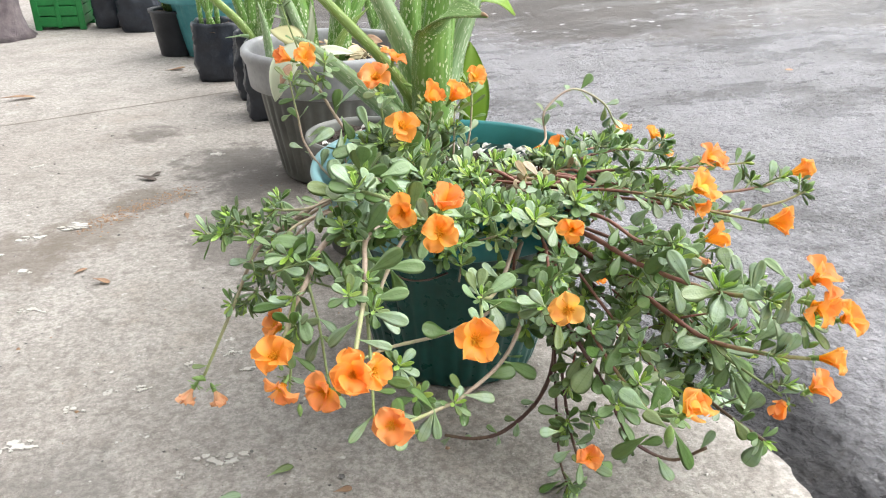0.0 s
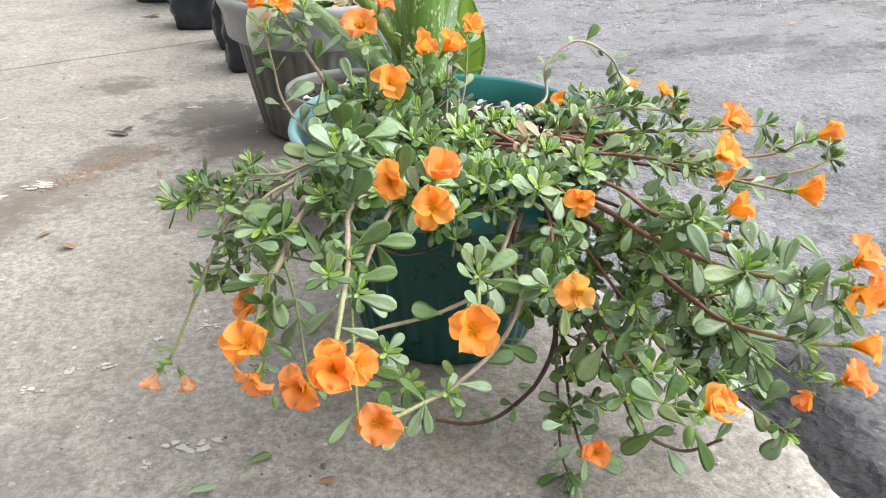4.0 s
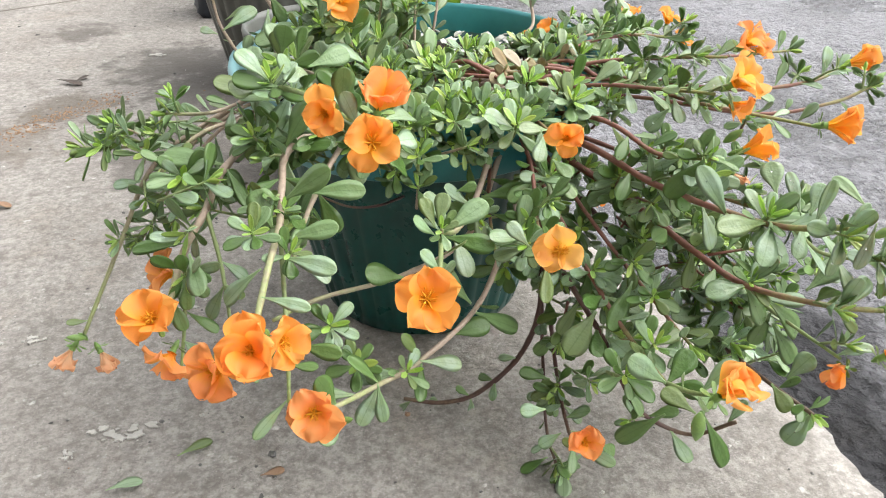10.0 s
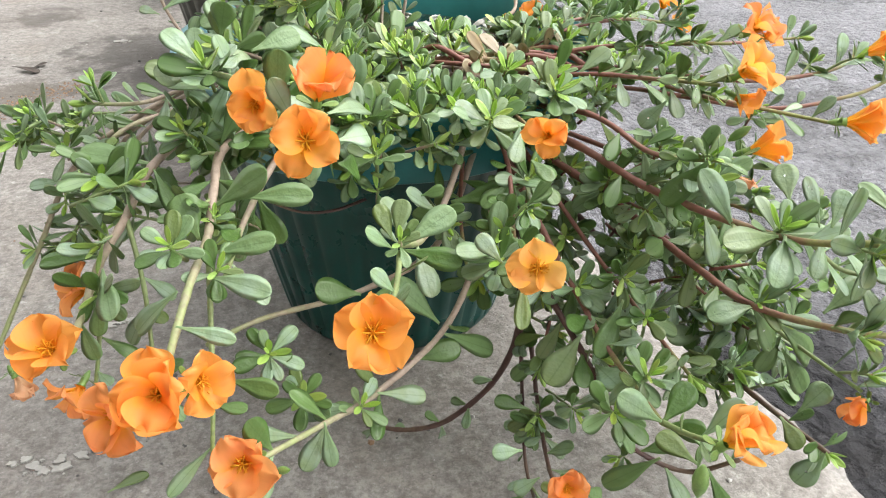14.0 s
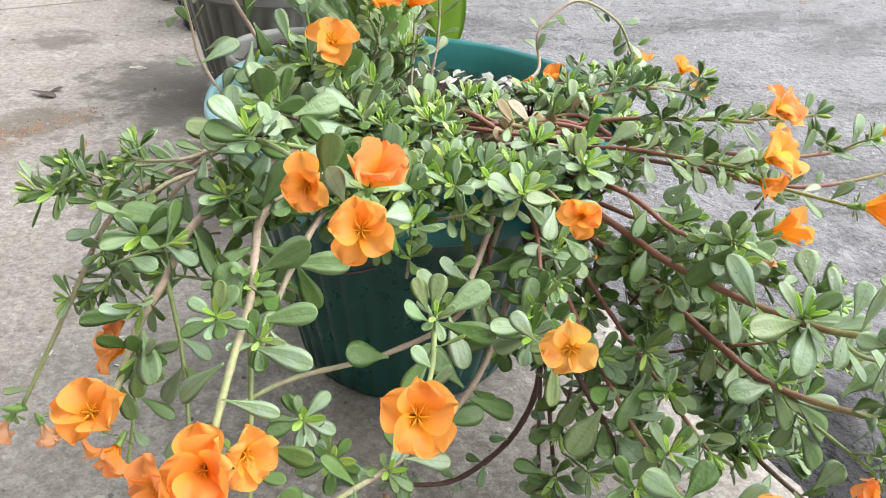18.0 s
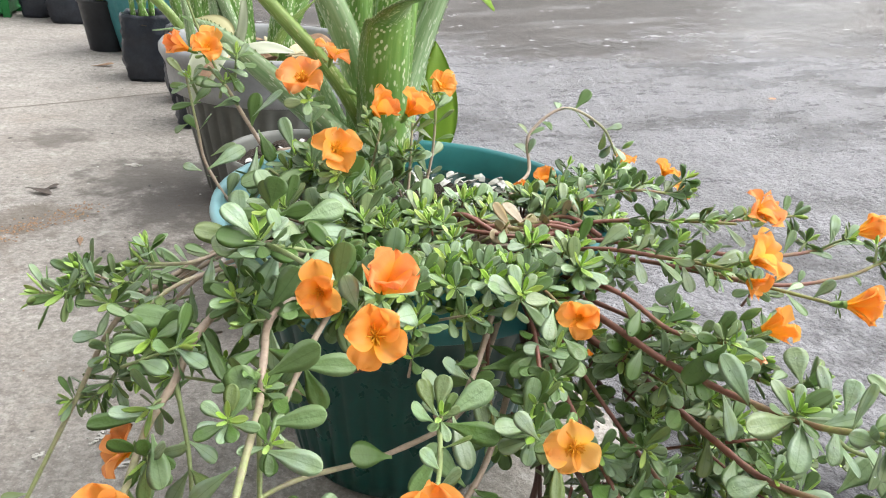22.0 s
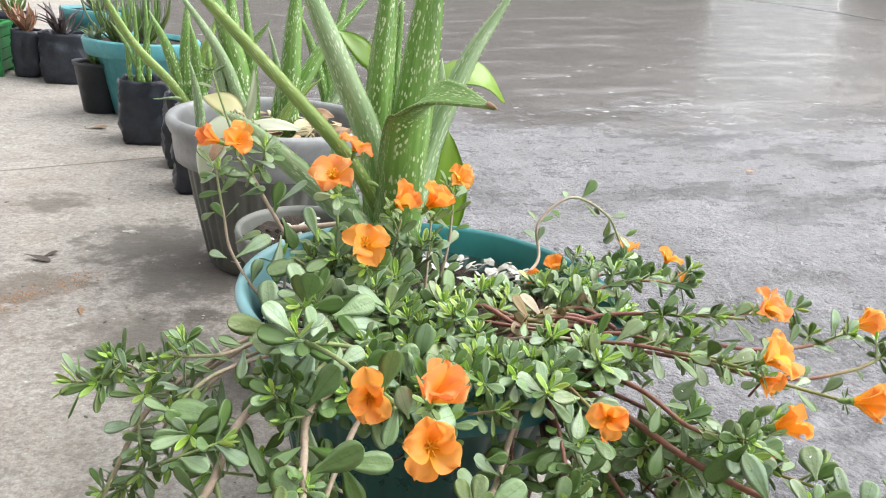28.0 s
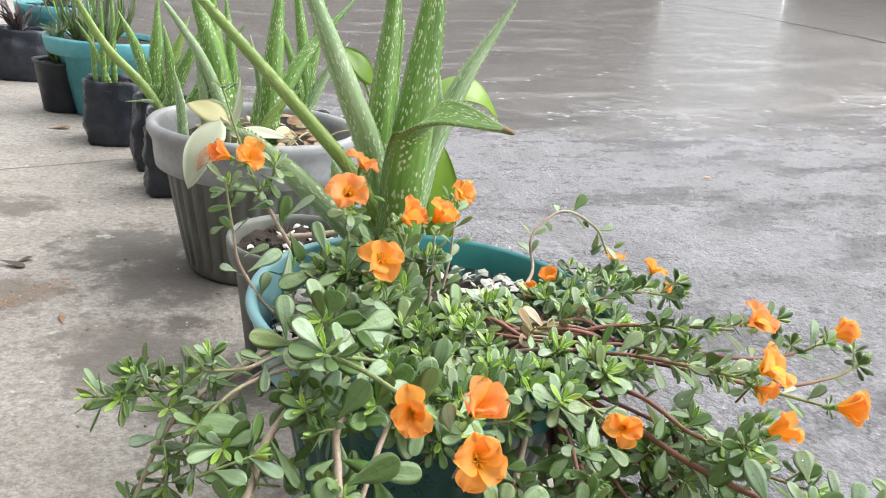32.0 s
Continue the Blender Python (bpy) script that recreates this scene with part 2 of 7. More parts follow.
def asphalt_material():
    """Rain-wet asphalt: rough near by, sky reflection put into its pale colour; drowned and brown-grey farther off."""
    k = Nodes("wet_asphalt")
    v = k.coord()
    sep = k.n("SeparateXYZ")
    k.l(v, sep.inputs[0])
    mid, pool, fine = k.noise(v, 9, 6, 0.65), k.noise(v, 1.1, 6, 0.62), k.noise(v, 70, 5, 0.7)
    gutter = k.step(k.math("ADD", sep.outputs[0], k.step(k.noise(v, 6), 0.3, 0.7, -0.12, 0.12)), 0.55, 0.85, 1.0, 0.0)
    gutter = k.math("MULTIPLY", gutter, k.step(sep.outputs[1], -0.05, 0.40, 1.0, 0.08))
    # Sky glare and wet sparkle are put into these pale and dark tones.
    col = k.blend(k.step(mid, 0.3, 0.7), (0.33, 0.325, 0.348), (0.47, 0.462, 0.495))
    col = k.blend(k.step(fine, 0.40, 0.60, 0.0, 0.75), col, (0.20, 0.20, 0.206))
    col = k.blend(k.step(k.noise(v, 24, 6, 0.8), 0.51, 0.62, 0.0, 0.6), col, (0.12, 0.12, 0.126))
    col = k.blend(k.step(k.noise(v, 3.4, 7, 0.75), 0.47, 0.62, 0.0, 0.45), col, (0.15, 0.146, 0.143))
    # Pale specks: rain splashes and glints painted as colour.
    col = k.blend(k.step(k.voronoi(v, 26), 0.07, 0.11, 0.7, 0.0), col, (0.66, 0.66, 0.66))
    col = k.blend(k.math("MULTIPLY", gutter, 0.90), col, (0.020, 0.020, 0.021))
    shore = k.math("ADD", sep.outputs[1], k.step(sep.outputs[0], 1.0, 2.0, -0.75, 0.0))
    wet = k.step(k.math("ADD", shore, k.math("ADD", k.step(pool, 0.3, 0.7, -0.8, 0.8), k.step(k.noise(v, 12, 4, 0.7), 0.3, 0.7, -0.15, 0.15))), 1.9, 2.7)
    # Drowned tone; the brown of reflected building fronts is put into its colour.
    brown = k.blend(k.step(k.noise(v, 2.3, 6, 0.7), 0.38, 0.62), (0.050, 0.042, 0.034), (0.095, 0.083, 0.071))
    col = k.blend(k.math("MULTIPLY", wet, 0.88), col, brown)
    lie = k.n("Mapping")
    lie.inputs["Scale"].default_value = (0.55, 1.5, 1.0)
    lie.inputs["Rotation"].default_value = (0, 0, 0.5)
    k.l(v, lie.inputs[0])
    film = k.noise(lie.outputs[0], 1.6, 7, 0.68)
    col = k.blend(k.step(film, 0.50, 0.60, 0.0, 0.5), col, (0.055, 0.052, 0.05))
    col = k.blend(k.step(film, 0.36, 0.45, 0.22, 0.0), col, (0.40, 0.40, 0.41))
    col = k.blend(k.step(k.noise(v, 42, 5, 0.8), 0.54, 0.63, 0.0, 0.5), col, (0.06, 0.059, 0.058))
    splash = k.math("MULTIPLY", k.step(k.math("ADD", k.voronoi(v, 8.5), k.step(k.noise(v, 40, 3), 0.3, 0.7, -0.06, 0.06)), 0.10, 0.16, 1.0, 0.0), k.step(k.noise(v, 3.0, 3), 0.44, 0.52))
    col = k.blend(k.math("MULTIPLY", splash, k.step(wet, 0.2, 0.8, 0.0, 0.7)), col, (0.55, 0.55, 0.55))
    streak = k.step(k.noise(v, 5.5, 5, 0.7), 0.40, 0.60)
    rough = k.math("ADD", k.math("SUBTRACT", k.step(wet, 0.0, 1.0, 0.30, 0.17), k.step(film, 0.42, 0.58, 0.0, 0.09)), k.math("ADD", k.step(mid, 0.3, 0.7, -0.05, 0.07), k.math("MULTIPLY", streak, 0.06)))
    h = k.math("ADD", k.math("ADD", k.math("MULTIPLY", k.noise(v, 40, 5, 0.8), 1.3), k.math("MULTIPLY", k.noise(v, 11, 4, 0.7), 1.2)), k.math("ADD", k.math("MULTIPLY", k.voronoi(v, 85), 0.4), k.math("MULTIPLY", k.math("MULTIPLY", k.voronoi(v, 42), gutter), 1.6)))
    h = k.math("MULTIPLY", h, k.step(wet, 0.0, 1.0, 1.0, 0.15))
    k.bump(h, 1.0, 0.018)
    k.l(k.math("MULTIPLY", k.step(gutter, 0.0, 1.0, 0.75, 0.2), k.step(wet, 0.0, 1.0, 1.0, 0.75)), k.b.inputs["Specular IOR Level"])
    return k.done(col, rough)


def pale_sided_rim():
    """Teal plastic, blended unevenly to pale blue on its pavement side."""
    k = Nodes("teal_plastic_rim")
    v = k.coord()
    sep = k.n("SeparateXYZ")
    k.l(v, sep.inputs[0])
    col = k.blend(k.step(k.noise(v, 14), 0.35, 0.65), (0.017, 0.155, 0.168), (0.034, 0.215, 0.222))
    col = k.blend(k.step(k.noise(v, 90, 5, 0.7), 0.5, 0.7, 0.0, 0.3), col, (0.02, 0.13, 0.14))
    patchy = k.math("ADD", sep.outputs[0], k.step(k.noise(v, 16, 5, 0.65), 0.3, 0.7, -0.03, 0.03))
    col = k.blend(k.step(patchy, -0.15, -0.06, 0.85, 0.0), col, (0.24, 0.46, 0.50))
    k.bump(k.noise(v, 60, 4), 0.08, 0.002)
    return k.done(col, 0.42)


LEAF = leaf_material("purslane_leaf", (0.098, 0.200, 0.038), (0.265, 0.405, 0.150), "object")
LEAF_MASS = leaf_material("purslane_leaf_mass", (0.098, 0.200, 0.038), (0.265, 0.405, 0.150), "island")
YOUNG = leaf_material("purslane_young_leaf", (0.36, 0.60, 0.08), (0.52, 0.72, 0.20), "object", share=0.25, glaucous=(0.36, 0.60, 0.18))
YOUNG_MASS = leaf_material("purslane_young_leaf_mass", (0.36, 0.60, 0.08), (0.52, 0.72, 0.20), "island", share=0.25, glaucous=(0.36, 0.60, 0.18))
FADED = leaf_material("fading_leaf", (0.36, 0.33, 0.17), (0.50, 0.38, 0.27), "island", glaucous=(0.5, 0.44, 0.32))
PETAL = petal_material("orange_petal", (0.98, 0.42, 0.09), (0.98, 0.50, 0.02))
CORAL = petal_material("coral_petal", (0.97, 0.385, 0.125), (0.97, 0.47, 0.03))
APRICOT = petal_material("apricot_petal", (0.96, 0.47, 0.12), (0.98, 0.58, 0.04))
WILTED = petal_material("wilted_petal", (0.80, 0.42, 0.22), (0.85, 0.60, 0.36), 0.3)
STAMEN = plain("yellow_stamen", (0.92, 0.40, 0.012), (0.96, 0.56, 0.03), 200, 0.6)
CALYX = plain("green_calyx", (0.15, 0.27, 0.07), (0.25, 0.40, 0.10), 120, 0.45)
TAN = stem_material("tan_stem", (0.42, 0.325, 0.25), (0.31, 0.36, 0.15))
RED = stem_material("reddish_stem", (0.25, 0.105, 0.075), (0.27, 0.30, 0.09))
DARKSTEM = stem_material("dark_stem", (0.11, 0.055, 0.045), (0.15, 0.10, 0.06))
GREENSTEM = stem_material("green_stem", (0.24, 0.30, 0.12), (0.27, 0.38, 0.12))
ALOE = aloe_material("spotted_aloe", (0.09, 0.21, 0.03), (0.20, 0.36, 0.085), (0.62, 0.68, 0.46))
ALOE_PALE = aloe_material("pale_aloe", (0.20, 0.34, 0.14), (0.36, 0.48, 0.27), (0.64, 0.70, 0.52))
ALOE_OLIVE = aloe_material("olive_aloe", (0.17, 0.28, 0.055), (0.26, 0.37, 0.10), (0.44, 0.52, 0.24))
THORN = plain("pale_thorn", (0.36, 0.44, 0.20), (0.46, 0.52, 0.28), 200, 0.5)
BROAD = leaf_material("broad_lime_leaf", (0.16, 0.31, 0.012), (0.22, 0.38, 0.02), "object", 0.35, 0.3, (0.26, 0.43, 0.035), ribbed=False)
BLEACHED = leaf_material("bleached_leaf", (0.46, 0.51, 0.34), (0.58, 0.61, 0.46), "object", 0.5, 0.2, (0.5, 0.53, 0.40), ribbed=False)
DRY = plain("dry_brown_leaf", (0.26, 0.15, 0.09), (0.42, 0.28, 0.17), 40, 0.8, bump=0.3, spread=0.003)
DARKDRY = plain("rotten_grey_leaf", (0.07, 0.055, 0.045), (0.14, 0.11, 0.09), 40, 0.8, bump=0.3, spread=0.003)
STRAW = plain("straw", (0.50, 0.42, 0.26), (0.62, 0.55, 0.36), 40, 0.75)
TEAL_RIM = pale_sided_rim()
TEAL_BODY = plain("dark_teal_plastic", (0.005, 0.056, 0.047), (0.010, 0.080, 0.067), 12, 0.32, bump=0.05, spread=0.002)
FAR_TEAL = plain("faded_teal_plastic", (0.06, 0.27, 0.30), (0.11, 0.37, 0.40), 10, 0.5)
GREY_POT = plain("weathered_grey_plastic", (0.105, 0.112, 0.10), (0.165, 0.168, 0.152), 9, 0.5, bump=0.15, spread=0.003)
# Rim copy of the grey pot plastic, paler by skylight put into its colour.
PALE_RIM = plain("skylit_grey_plastic", (0.25, 0.258, 0.265), (0.36, 0.37, 0.375), 11, 0.5, bump=0.15, spread=0.003)
BLACK_BAG = plain("dusty_black_polythene", (0.012, 0.016, 0.025), (0.03, 0.037, 0.05), 16, 0.36, bump=0.4, spread=0.004)
BLACK_POT = plain("black_nursery_plastic", (0.013, 0.016, 0.021), (0.028, 0.032, 0.039), 12, 0.45)
GREEN_BOX = plain("bright_green_plastic", (0.01, 0.16, 0.035), (0.018, 0.22, 0.05), 12, 0.45)
SOIL = plain("dark_soil", (0.035, 0.026, 0.02), (0.075, 0.055, 0.042), 70, 0.95, bump=0.8, spread=0.008)
CHIP = plain("white_shell_chip", (0.56, 0.55, 0.51), (0.68, 0.67, 0.63), 150, 0.7)
FLAKE = plain("white_paint_flake", (0.50, 0.48, 0.44), (0.60, 0.58, 0.54), 60, 0.8, bump=0.3, spread=0.002)
PEBBLE = plain("grey_pebble", (0.10, 0.095, 0.09), (0.22, 0.21, 0.20), 60, 0.85)
STAIN = plain("brown_stain", (0.20, 0.18, 0.155), (0.26, 0.235, 0.20), 18, 0.9)
BARK = plain("grey_bark", (0.16, 0.13, 0.14), (0.27, 0.23, 0.23), 30, 0.9, bump=0.9, spread=0.02)
CONCRETE, ASPHALT = concrete_material(), asphalt_material()


# ---- makers ----
def mesh_of(name, verts, faces, mat, smooth=True, uv=None):
    me = bpy.data.meshes.new(name)
    me.from_pydata([tuple(map(float, p)) for p in verts], [], faces)
    if uv is not None:
        layer = me.uv_layers.new(name="UVMap")
        idx = np.empty(len(me.loops), dtype=np.int32)
        me.loops.foreach_get("vertex_index", idx)
        layer.data.foreach_set("uv", np.asarray(uv, dtype=np.float32)[idx].ravel())
    if smooth:
        me.polygons.foreach_set("use_smooth", [True] * len(me.polygons))
    me.materials.append(mat)
    return me


def part(name, mesh, parent, label="", m=None):
    """Links a mesh as one object under a thing or a part, at the pose m in the world."""
    ob = new(name, mesh)
    ob.parent = parent
    base = Vector()
    up = parent
    while up is not None:
        base += up.location
        up = up.parent
    ob.matrix_parent_inverse = Matrix.Identity(4)
    ob.matrix_basis = Matrix.Translation(-base) @ (m or Matrix.Identity(4))
    if label:
        ob["label"] = label
    return ob


def thing(name, at, label, category, group=""):
    ob = new(name)
    ob.empty_display_size = 0.02
    ob.location = at
    return tagged(ob, label, category, group)


def unit(v):
    v = np.asarray(v, float)
    return v / (np.linalg.norm(v) + 1e-12)


def spline(pts, n):
    """A smooth line of n points through a few places."""
    p = np.asarray(pts, float)
    if len(p) == 2:
        return p[0] + (p[1] - p[0]) * np.linspace(0, 1, n)[:, None]
    p = np.vstack([2 * p[0] - p[1], p, 2 * p[-1] - p[-2]])
    out = []
    for s in np.linspace(0, len(p) - 3 - 1e-6, n):
        i, f = int(s), s - int(s)
        a, b, c, d = p[i:i + 4]
        out.append(0.5 * (2 * b + (c - a) * f + (2 * a - 5 * b + 4 * c - d) * f * f + (3 * b - a - 3 * c + d) * f ** 3))
    return np.array(out)


def tube(name, pts, r0, r1, mat, sides=7, n=0, knots=0.0):
    line = spline(pts, n or max(6, 5 * len(pts)))
    verts, uv, faces = [], [], []
    side = unit(np.cross(line[1] - line[0], (0.3, 0.5, 0.81)))
    for i, c in enumerate(line):
        tan = unit(line[min(i + 1, len(line) - 1)] - line[max(i - 1, 0)])
        side = unit(side - tan * (side @ tan))
        other = np.cross(tan, side)
        f = i / (len(line) - 1)
        r = (r0 + (r1 - r0) * f) * (1 + (knots if i % 4 == 2 else 0))
        for k in range(sides):
            a = 2 * math.pi * k / sides
            verts.append(c + r * (math.cos(a) * side + math.sin(a) * other))
            uv.append((k / sides, f))
    for i in range(len(line) - 1):
        for k in range(sides):
            a, b = i * sides + k, i * sides + (k + 1) % sides
            faces.append((a, b, b + sides, a + sides))
    faces.append(tuple(range(sides))[::-1])
    faces.append(tuple(range((len(line) - 1) * sides, len(line) * sides)))
    return mesh_of(name, verts, faces, mat, uv=uv)


def turned(name, profile, mat, seg=64, flutes=0, depth=0.0, low=0.0, high=1.0, wobble=0.0, seed=0):
    """A body of revolution; flutes press grooves into it between two heights."""
    verts, faces = [], []
    for r, z in profile:
        for k in range(seg):
            a = 2 * math.pi * k / seg
            rr = r
            if flutes and low <= z <= high:
                rr -= depth * max(0.0, math.cos(flutes * a)) ** 2
            if wobble:
                rr += wobble * noise.noise((3 * math.cos(a), 3 * math.sin(a), 9 * z + seed))
            verts.append((rr * math.cos(a), rr * math.sin(a), z))
    for i in range(len(profile) - 1):
        for k in range(seg):
            a, b = i * seg + k, i * seg + (k + 1) % seg
            faces.append((a, b, b + seg, a + seg))
    faces.append(tuple(range(seg))[::-1])
    return mesh_of(name, verts, faces, mat)


def soil_disc(name, r, mat, rough=0.006, seed=0):
    verts, faces = [(0, 0, rough)], []
    rings, seg = 9, 40
    for i in range(1, rings + 1):
        for k in range(seg):
            a = 2 * math.pi * k / seg
            x, y = r * i / rings * math.cos(a), r * i / rings * math.sin(a)
            verts.append((x, y, rough * 2 * noise.noise((40 * x, 40 * y, seed))))
    for k in range(seg):
        faces.append((0, 1 + k, 1 + (k + 1) % seg))
    for i in range(rings - 1):
        for k in range(seg):
            a, b = 1 + i * seg + k, 1 + i * seg + (k + 1) % seg
            faces.append((a, a + seg, b + seg, b))
    return mesh_of(name, verts, faces, mat)


def lump(name, size, mat, seed, flat=0.6):
    """A small uneven stone or chip."""
    bm = bmesh.new()
    bmesh.ops.create_icosphere(bm, subdivisions=2, radius=1)
    for v in bm.verts:
        s = 0.75 + 0.5 * noise.noise(v.co * 1.6 + Vector((seed, 0, 0)))
        v.co = Vector((v.co.x * s * size[0], v.co.y * s * size[1], v.co.z * s * size[2] * flat))
    me = bpy.data.meshes.new(name)
    bm.to_mesh(me)
    bm.free()
    me.materials.append(mat)
    return me


def posed(d, up, at, size=1.0):
    """A pose whose x runs along d and whose z leans to up."""
    d = unit(d)
    y = np.cross(up, d)
    y = unit(y if np.linalg.norm(y) > 1e-3 else np.cross((0.2, 1, 0.1), d))
    z = np.cross(d, y)
    m = np.eye(4)
    m[:3, 0], m[:3, 1], m[:3, 2], m[:3, 3] = d * size, y * size, z * size, at
    return m


# ---- ground ----
def edge_x(y):
    """Where the concrete ends towards the road."""
    ys = (-4.0, -0.27, -0.21, -0.05, 0.2, 0.5, 1.0, 1.6, 2.2, 3.0, 4.5, 9.0)
    xs = (0.46, 0.428, 0.412, 0.36, 0.31, 0.25, 0.16, 0.04, -0.10, -0.28, -0.6, -1.6)
    chip = 0.016 * noise.noise((0, y * 7, 3)) + 0.008 * noise.noise((0, y * 31, 5)) + 0.004 * noise.noise((0, y * 90, 8))
    return float(np.interp(y, ys, xs)) + chip


def road_z(x, y):
    z = -0.095 + 0.085 * max(0.0, x - 1.0) if x < 7 else 0.415 + 0.05 * (x - 7)
    if x < 2.0:
        z += 0.004 * noise.noise((9 * x, 9 * y, 1)) + 0.006 * noise.noise((38 * x, 38 * y, 2))
        z += 0.028 * max(0.0, 1 - abs(x - edge_x(y)) / 0.16) * (0.5 + noise.noise((14 * x, 14 * y, 6)))
    return z


def graded(stops):
    """Grid lines: pairs of start and spacing, up to the last start."""
    out = []
    for (a, h), (b, _) in zip(stops, stops[1:]):
        out += list(np.arange(a, b - 1e-6, h))
    return out + [stops[-1][0]]


def sheet(name, xs, ys, height, mat):
    verts = [(x, y, height(x, y)) for y in ys for x in xs]
    w = len(xs)
    faces = [(j * w + i, j * w + i + 1, (j + 1) * w + i + 1, (j + 1) * w + i) for j in range(len(ys) - 1) for i in range(w - 1)]
    return new(name, mesh_of(name, verts, faces, mat))


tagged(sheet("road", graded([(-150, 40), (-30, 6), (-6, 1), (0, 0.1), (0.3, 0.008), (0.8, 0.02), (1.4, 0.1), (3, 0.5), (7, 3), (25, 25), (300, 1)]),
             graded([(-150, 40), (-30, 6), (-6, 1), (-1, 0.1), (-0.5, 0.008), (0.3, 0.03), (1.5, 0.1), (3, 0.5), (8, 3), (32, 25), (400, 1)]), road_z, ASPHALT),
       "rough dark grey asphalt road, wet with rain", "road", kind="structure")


def far_wall(name, a0, a1, note):
    """A plain tall front far across the road, out of view, for the wet road to reflect."""
    verts, faces = [], []
    for d in (52.0, 56.0):
        for a in (a0, a1):
            for z in (-1.0, 22.0):
                verts.append((d * math.sin(radians(a)), d * math.cos(radians(a)), z))
    faces = [(0, 1, 3, 2), (4, 6, 7, 5), (1, 5, 7, 3), (0, 4, 5, 1), (2, 3, 7, 6)]
    tagged(new(name, mesh_of(name, verts, faces, RENDER, False)), note, "wall", kind="structure")


RENDER = plain("brown_grey_render", (0.25, 0.23, 0.21), (0.32, 0.30, 0.275), 0.5, 0.9)
far_wall("wall_far_1", -30, 33.5, "plain brownish building front across the road")
far_wall("wall_far_2", 41.5, 100, "plain brownish building front across the road")
# White panel added out of view, in place of bright sky between the fronts.
RENDER = plain("sky_gap_white", (0.72, 0.72, 0.72), (0.8, 0.8, 0.8), 0.5, 0.9)
far_wall("sky_gap_panel", 33.6, 41.4, "unseen white panel in place of the sky gap between the building fronts")


def road_joint():
    verts, faces = [], []
    for i in range(50):
        f = i / 49
        x = 10.3 - 4.0 * f
        y = float(np.interp(x, (6.3, 7.26, 8.07, 8.68, 8.9, 10.3), (4.2, 6.48, 8.7, 11.08, 12.0, 18.4))) + 0.05 * noise.noise((x * 4, 0, 0))
        for dx in (-0.03, 0.03):
            verts.append((x + dx, y, road_z(x + dx, y) + 0.004))
    for i in range(49):
        faces.append((2 * i, 2 * i + 1, 2 * i + 3, 2 * i + 2))
    tagged(new("road_joint", mesh_of("road_joint", verts, faces, BLACK_POT)), "dark crack across the wet road", "joint", kind="structure")


road_joint()


def board_box(name, a, b, mat, note, category):
    """A plain squared solid of the setting."""
    verts = [(x, y, z) for x in (a[0], b[0]) for y in (a[1], b[1]) for z in (a[2], b[2])]
    faces = [(0, 1, 3, 2), (4, 6, 7, 5), (0, 4, 5, 1), (2, 3, 7, 6), (0, 2, 6, 4), (1, 5, 7, 3)]
    tagged(new(name, mesh_of(name, verts, faces, mat, False)), note, category, kind="structure")


PLASTER = plain("pale_plaster", (0.62, 0.60, 0.56), (0.70, 0.68, 0.64), 2, 0.9)
board_box("ceiling", (-6.0, -4.0, 2.6), (-1.15, 1.0, 2.72), PLASTER, "plain unseen porch roof over the pavement, blocking sky light", "roof")
# Unseen extension, added to block sky light from behind the camera.
board_box("ceiling", (-1.15, -4.0, 2.6), (1.2, -1.2, 2.72), PLASTER, "plain unseen porch roof over the pavement, blocking sky light", "roof")
board_box("wall_porch", (-6.2, -4.0, 0.0), (-6.0, 9.0, 2.6), PLASTER, "plain pale house wall behind the porch", "wall")
board_box("wall_back", (-6.0, -4.2, 0.0), (0.3, -4.0, 2.6), PLASTER, "plain pale house wall closing the porch", "wall")



def slab():
    ys = graded([(-4, 0.5), (-1, 0.1), (-0.5, 0.01), (0.4, 0.03), (1.2, 0.1), (3, 0.4), (9, 1)])
    ts = [0, 0.3, 0.5, 0.6] + list(np.linspace(0.65, 0.99, 60)) + [0.996, 1.0]
    verts, faces = [], []
    for y in ys:
        e = edge_x(y)
        for t in ts:
            x = -8 + (e + 8) * t
            z = 0.0016 * noise.noise((13 * x, 13 * y, 0)) + 0.0009 * noise.noise((60 * x, 60 * y, 4))
            verts.append((x, y, z - (0.004 if t == 1.0 else 0)))
        verts.append((e - 0.012 + 0.012 * noise.noise((5, y * 40, 0)), y, -0.05))
        verts.append((e - 0.01, y, -0.2))
    w = len(ts) + 2
    for j in range(len(ys) - 1):
        for i in range(w - 1):
            faces.append((j * w + i, j * w + i + 1, (j + 1) * w + i + 1, (j + 1) * w + i))
    return tagged(new("pavement", mesh_of("pavement", verts, faces, CONCRETE)), "worn pale concrete pavement with a broken edge", "pavement", kind="structure")


slab()


def joint():
    """A shallow filled joint across the concrete."""
    verts, faces = [], []
    for i in range(60):
        f = i / 59
        x = -2.6 + 2.5 * f
        y = 1.371 + (x + 0.947) * 0.47 + 0.006 * noise.noise((x * 9, 0, 0))
        w = 0.0022 + 0.0018 * abs(noise.noise((x * 25, 2, 0)))
        for dy, z in ((-w, 0.0005), (0, 0.0028), (w, 0.0005)):
            verts.append((x, y + dy, z))
    for i in range(59):
        for k in range(2):
            a = 3 * i + k
            faces.append((a, a + 3, a + 4, a + 1))
    tagged(new("pavement_joint", mesh_of("pavement_joint", verts, faces, STAIN)), "thin dark joint line across the concrete", "joint", kind="structure")


joint()


